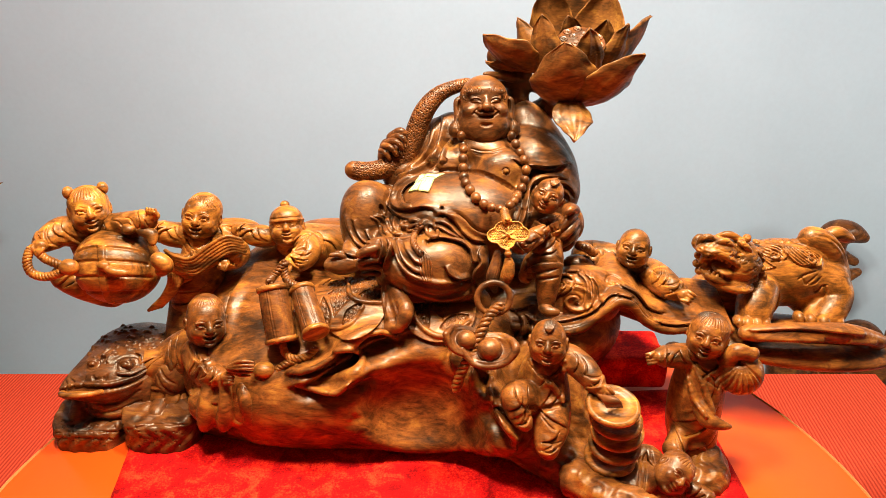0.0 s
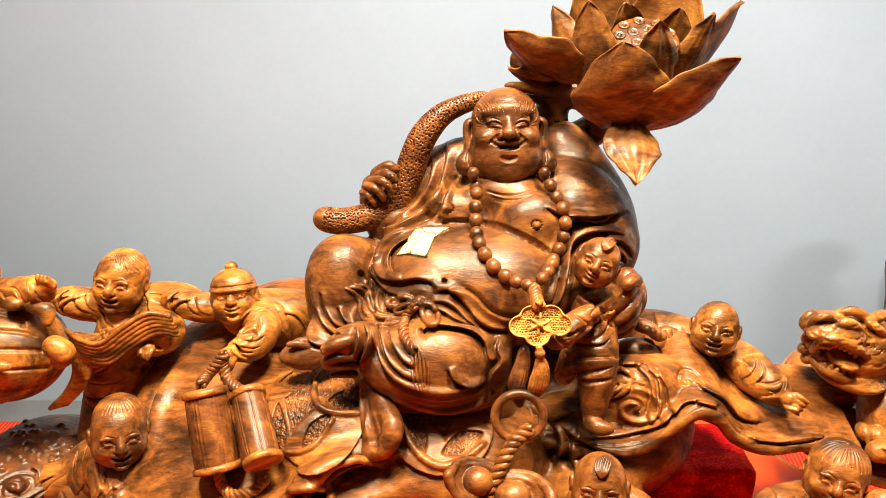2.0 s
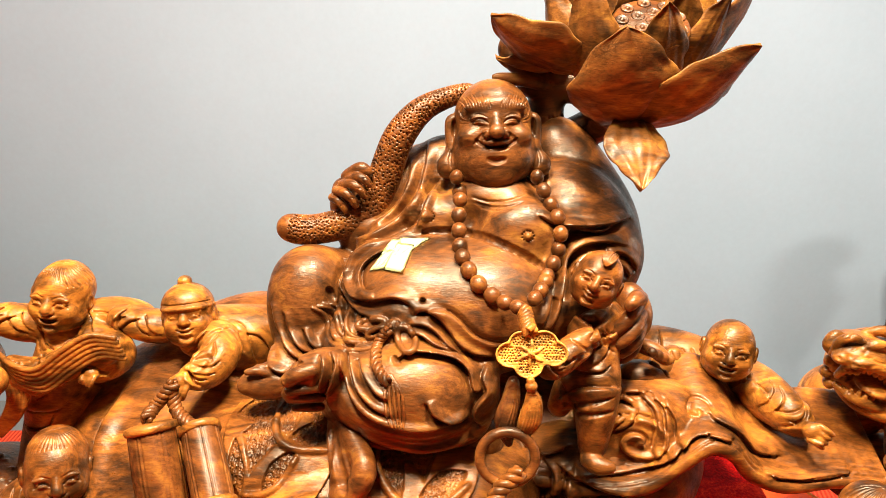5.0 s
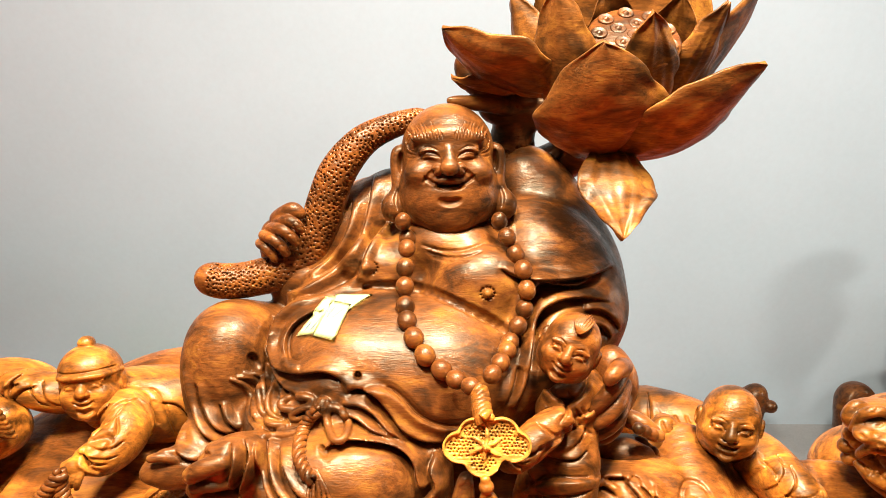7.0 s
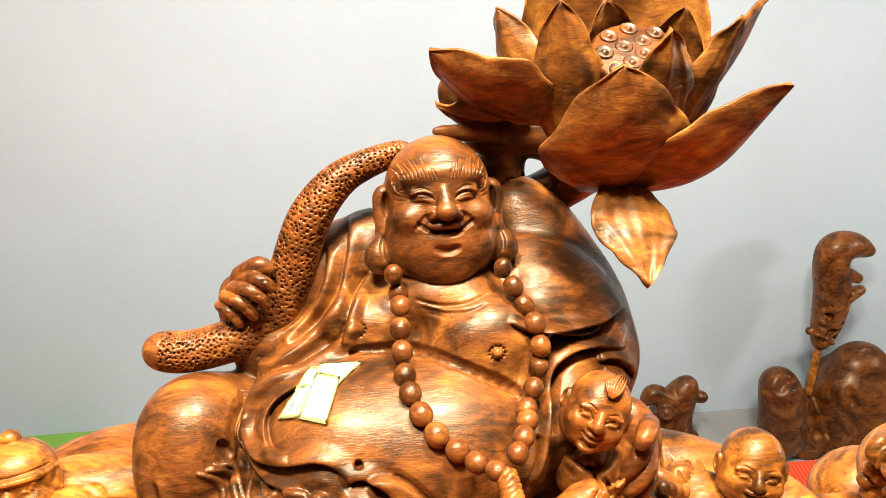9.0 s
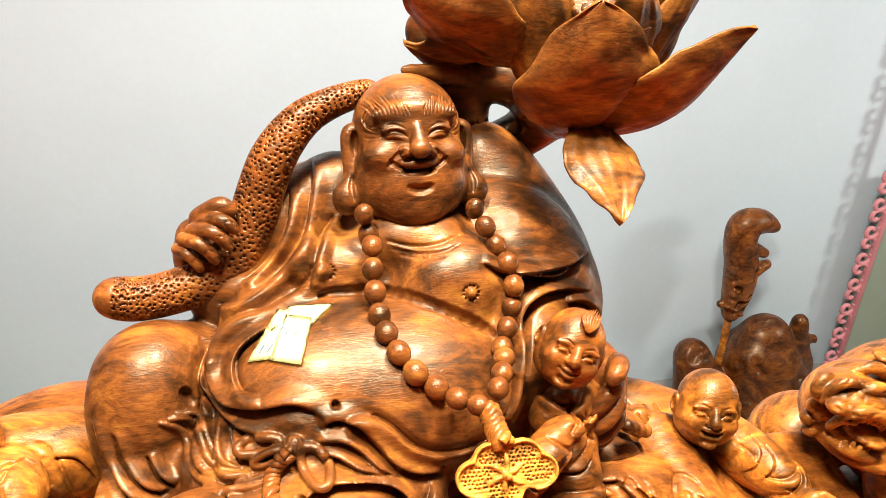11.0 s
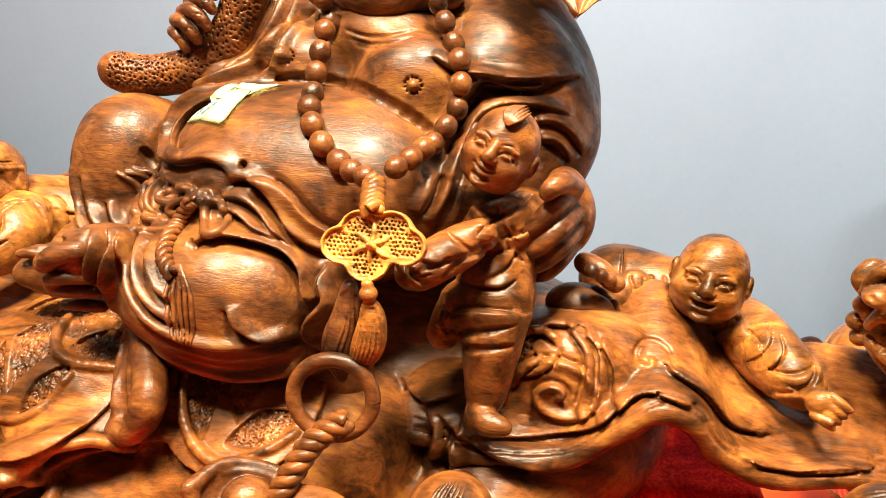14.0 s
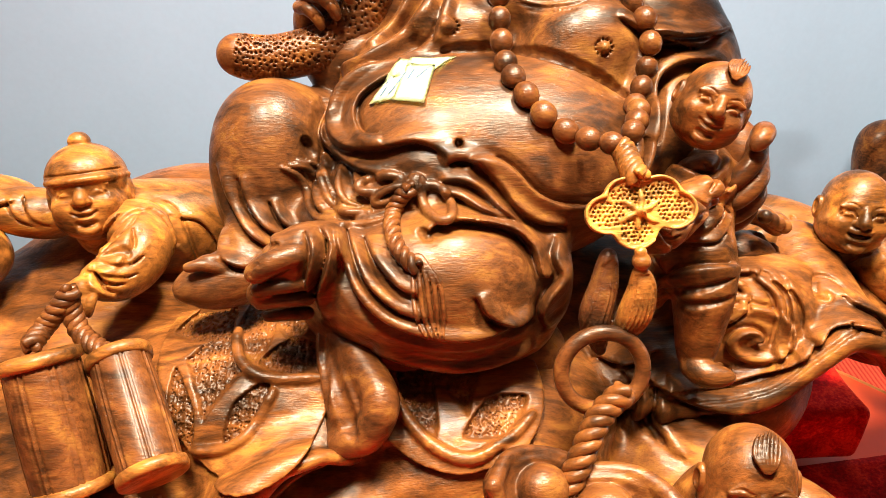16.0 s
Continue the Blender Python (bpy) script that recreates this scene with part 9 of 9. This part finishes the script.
c.tube([(2.5207, 3.5100, -0.6287, 0.0261), (2.6085, 3.5100, -0.6449, 0.0233)], k=0.01)
c.ball((2.4536, 3.5000, -0.7628), (0.0995, 0.0702, 0.0761), k=0.02)
c.ball((1.9581, 3.5000, -0.7409), (0.1023, 0.0682, 0.0455), k=0.02)
c.tube([(2.2928, 3.51, -0.7516, 0.2033), (2.4242, 3.48, -1.1945, 0.2754), (2.5841, 3.5, -1.7443, 0.2961)], k=0.04)
c.tube([(1.9736, 3.48, -0.8337, 0.1146), (2.1217, 3.45, -1.281, 0.1814), (2.339, 3.5, -1.7898, 0.1961)], k=0.04)
c.tube([(1.8306, 3.41, -0.585, 0.0792), (1.8539, 3.39, -0.6694, 0.0918), (1.8881, 3.38, -0.8665, 0.1059)], k=0.02)
c.tube([(2.2443, 3.48, -0.711, 0.1567), (2.31, 3.5, -0.954, 0.1936)], k=0.02)
for i in range(40):
    p = np.array((rng.uniform(1.5, 2.4), 3.35, rng.uniform(-0.9, 0.0)))
    c.stroke([(*p, 0.012), (*(p + (rng.uniform(-0.05, 0.05), 0, rng.uniform(-0.06, 0.06))), 0.016)], k=0.02, reach=0.3)
part("rock_base", c.skin("rock"), WOOD_DARK, back)

# a tall carving by the wall, with pointed petals on its side
side = thing("petal_carving", "tall brown wood carving with pointed petals", "carving")
c = Clay((-3.45, 3.0, LOW_Z), (-2.4, 3.6, 0.75), 0.012)
c.tube([(-2.923, 3.32, LOW_Z + 0.1, 0.34), (-2.923, 3.32, -0.4, 0.30), (-2.943, 3.30, 0.0, 0.24), (-2.963, 3.30, 0.35, 0.15), (-2.983, 3.30, 0.62, 0.06)], 0.05)
for i in range(60):
    c.ball((-2.933 + rng.uniform(-0.28, 0.24), 3.12 + rng.uniform(-0.04, 0.06), rng.uniform(-0.9, 0.3)), rng.uniform(0.03, 0.08), k=0.02, cut=bool(i % 3 == 0))
part("trunk", c.skin("trunk"), WOOD_DARK, side)
part("petal", petal((-2.75, 3.28, 0.16), (-2.048, 3.27, 0.417), 0.13, (0.1, -1, 0.2), 0.1, 0.3, 0.0, 12, 16, 2.3, 0.6), PETAL_WOOD, side)
part("petal", petal((-2.75, 3.28, 0.30), (-2.048, 3.27, 0.537), 0.13, (0.1, -1, 0.2), 0.1, 0.3, 0.0, 12, 16, 2.3, 0.6), PETAL_WOOD, side)

# a small carving and a green box on the floor by the wall
c = Clay((1.12, 3.25, LOW_Z), (1.52, 3.6, -0.42), 0.008)
c.tube([(1.32, 3.42, LOW_Z + 0.05, 0.16), (1.33, 3.42, -0.8, 0.10), (1.36, 3.42, -0.66, 0.07), (1.40, 3.42, -0.56, 0.04)], 0.03)
c.tube([(1.34, 3.40, -0.66, 0.05), (1.24, 3.40, -0.58, 0.035), (1.20, 3.40, -0.62, 0.02)], 0.02)
for i in range(26):
    c.ball((1.33 + rng.uniform(-0.13, 0.13), 3.36 + rng.uniform(-0.04, 0.06), rng.uniform(-0.9, -0.58)), rng.uniform(0.02, 0.045), k=0.012, cut=bool(i % 3 == 0))
tagged(part("small_carving", c.skin("small_carving"), WOOD_DARK), "small dark wood carving standing by the wall", "carving")
tagged(part("green_box", box_mesh((-1.62, 3.3, LOW_Z), (-1.22, 3.52, -0.64), 0.01), LEAFGREEN), "green plastic box standing by the wall", "box")

screen = thing("scroll_frame", "pink scrolled frame around a grey-green board", "frame")
P0, P1 = Vector((2.8788, 3.6, -0.9025)), Vector((2.8573, 3.6, 0.3011))
up = (P1 - P0).normalized()
out = Vector((-up.z, 0, up.x))
bm = bmesh.new()
sweep(bm, [(*(P0 - up * 0.8), 0.018), (*P1, 0.018), (*(P1 + up * 0.4), 0.018)], 10)
part("frame_bar", smooth(bm), PINK, screen)
for k in range(-4, 14):
    for s in (0, 1):
        base = P0 + up * (0.15 * k + 0.07 * s)
        bm = bmesh.new()
        turn = []
        for i in range(15):
            a, r = 0.45 * i, 0.048 - 0.0026 * i
            turn.append((*(base + out * (0.05 + r * math.cos(a + 2.6)) + up * (r * math.sin(a + 2.6) * (1 if s else -1))), 0.012))
        sweep(bm, turn, 8)
        part("scroll", smooth(bm), PINK, screen)
bm = box_mesh((0, -0.01, 0), (0.9, 0.01, 1.9))
m = Matrix((Vector((-out.x, 0, -out.z)), Vector((0, 1, 0)), up)).transposed().to_4x4()
part("board", place(bm, Matrix.Translation(P0 - up * 0.8 + Vector((0, 0.03, 0))) @ m), GREEN, screen)
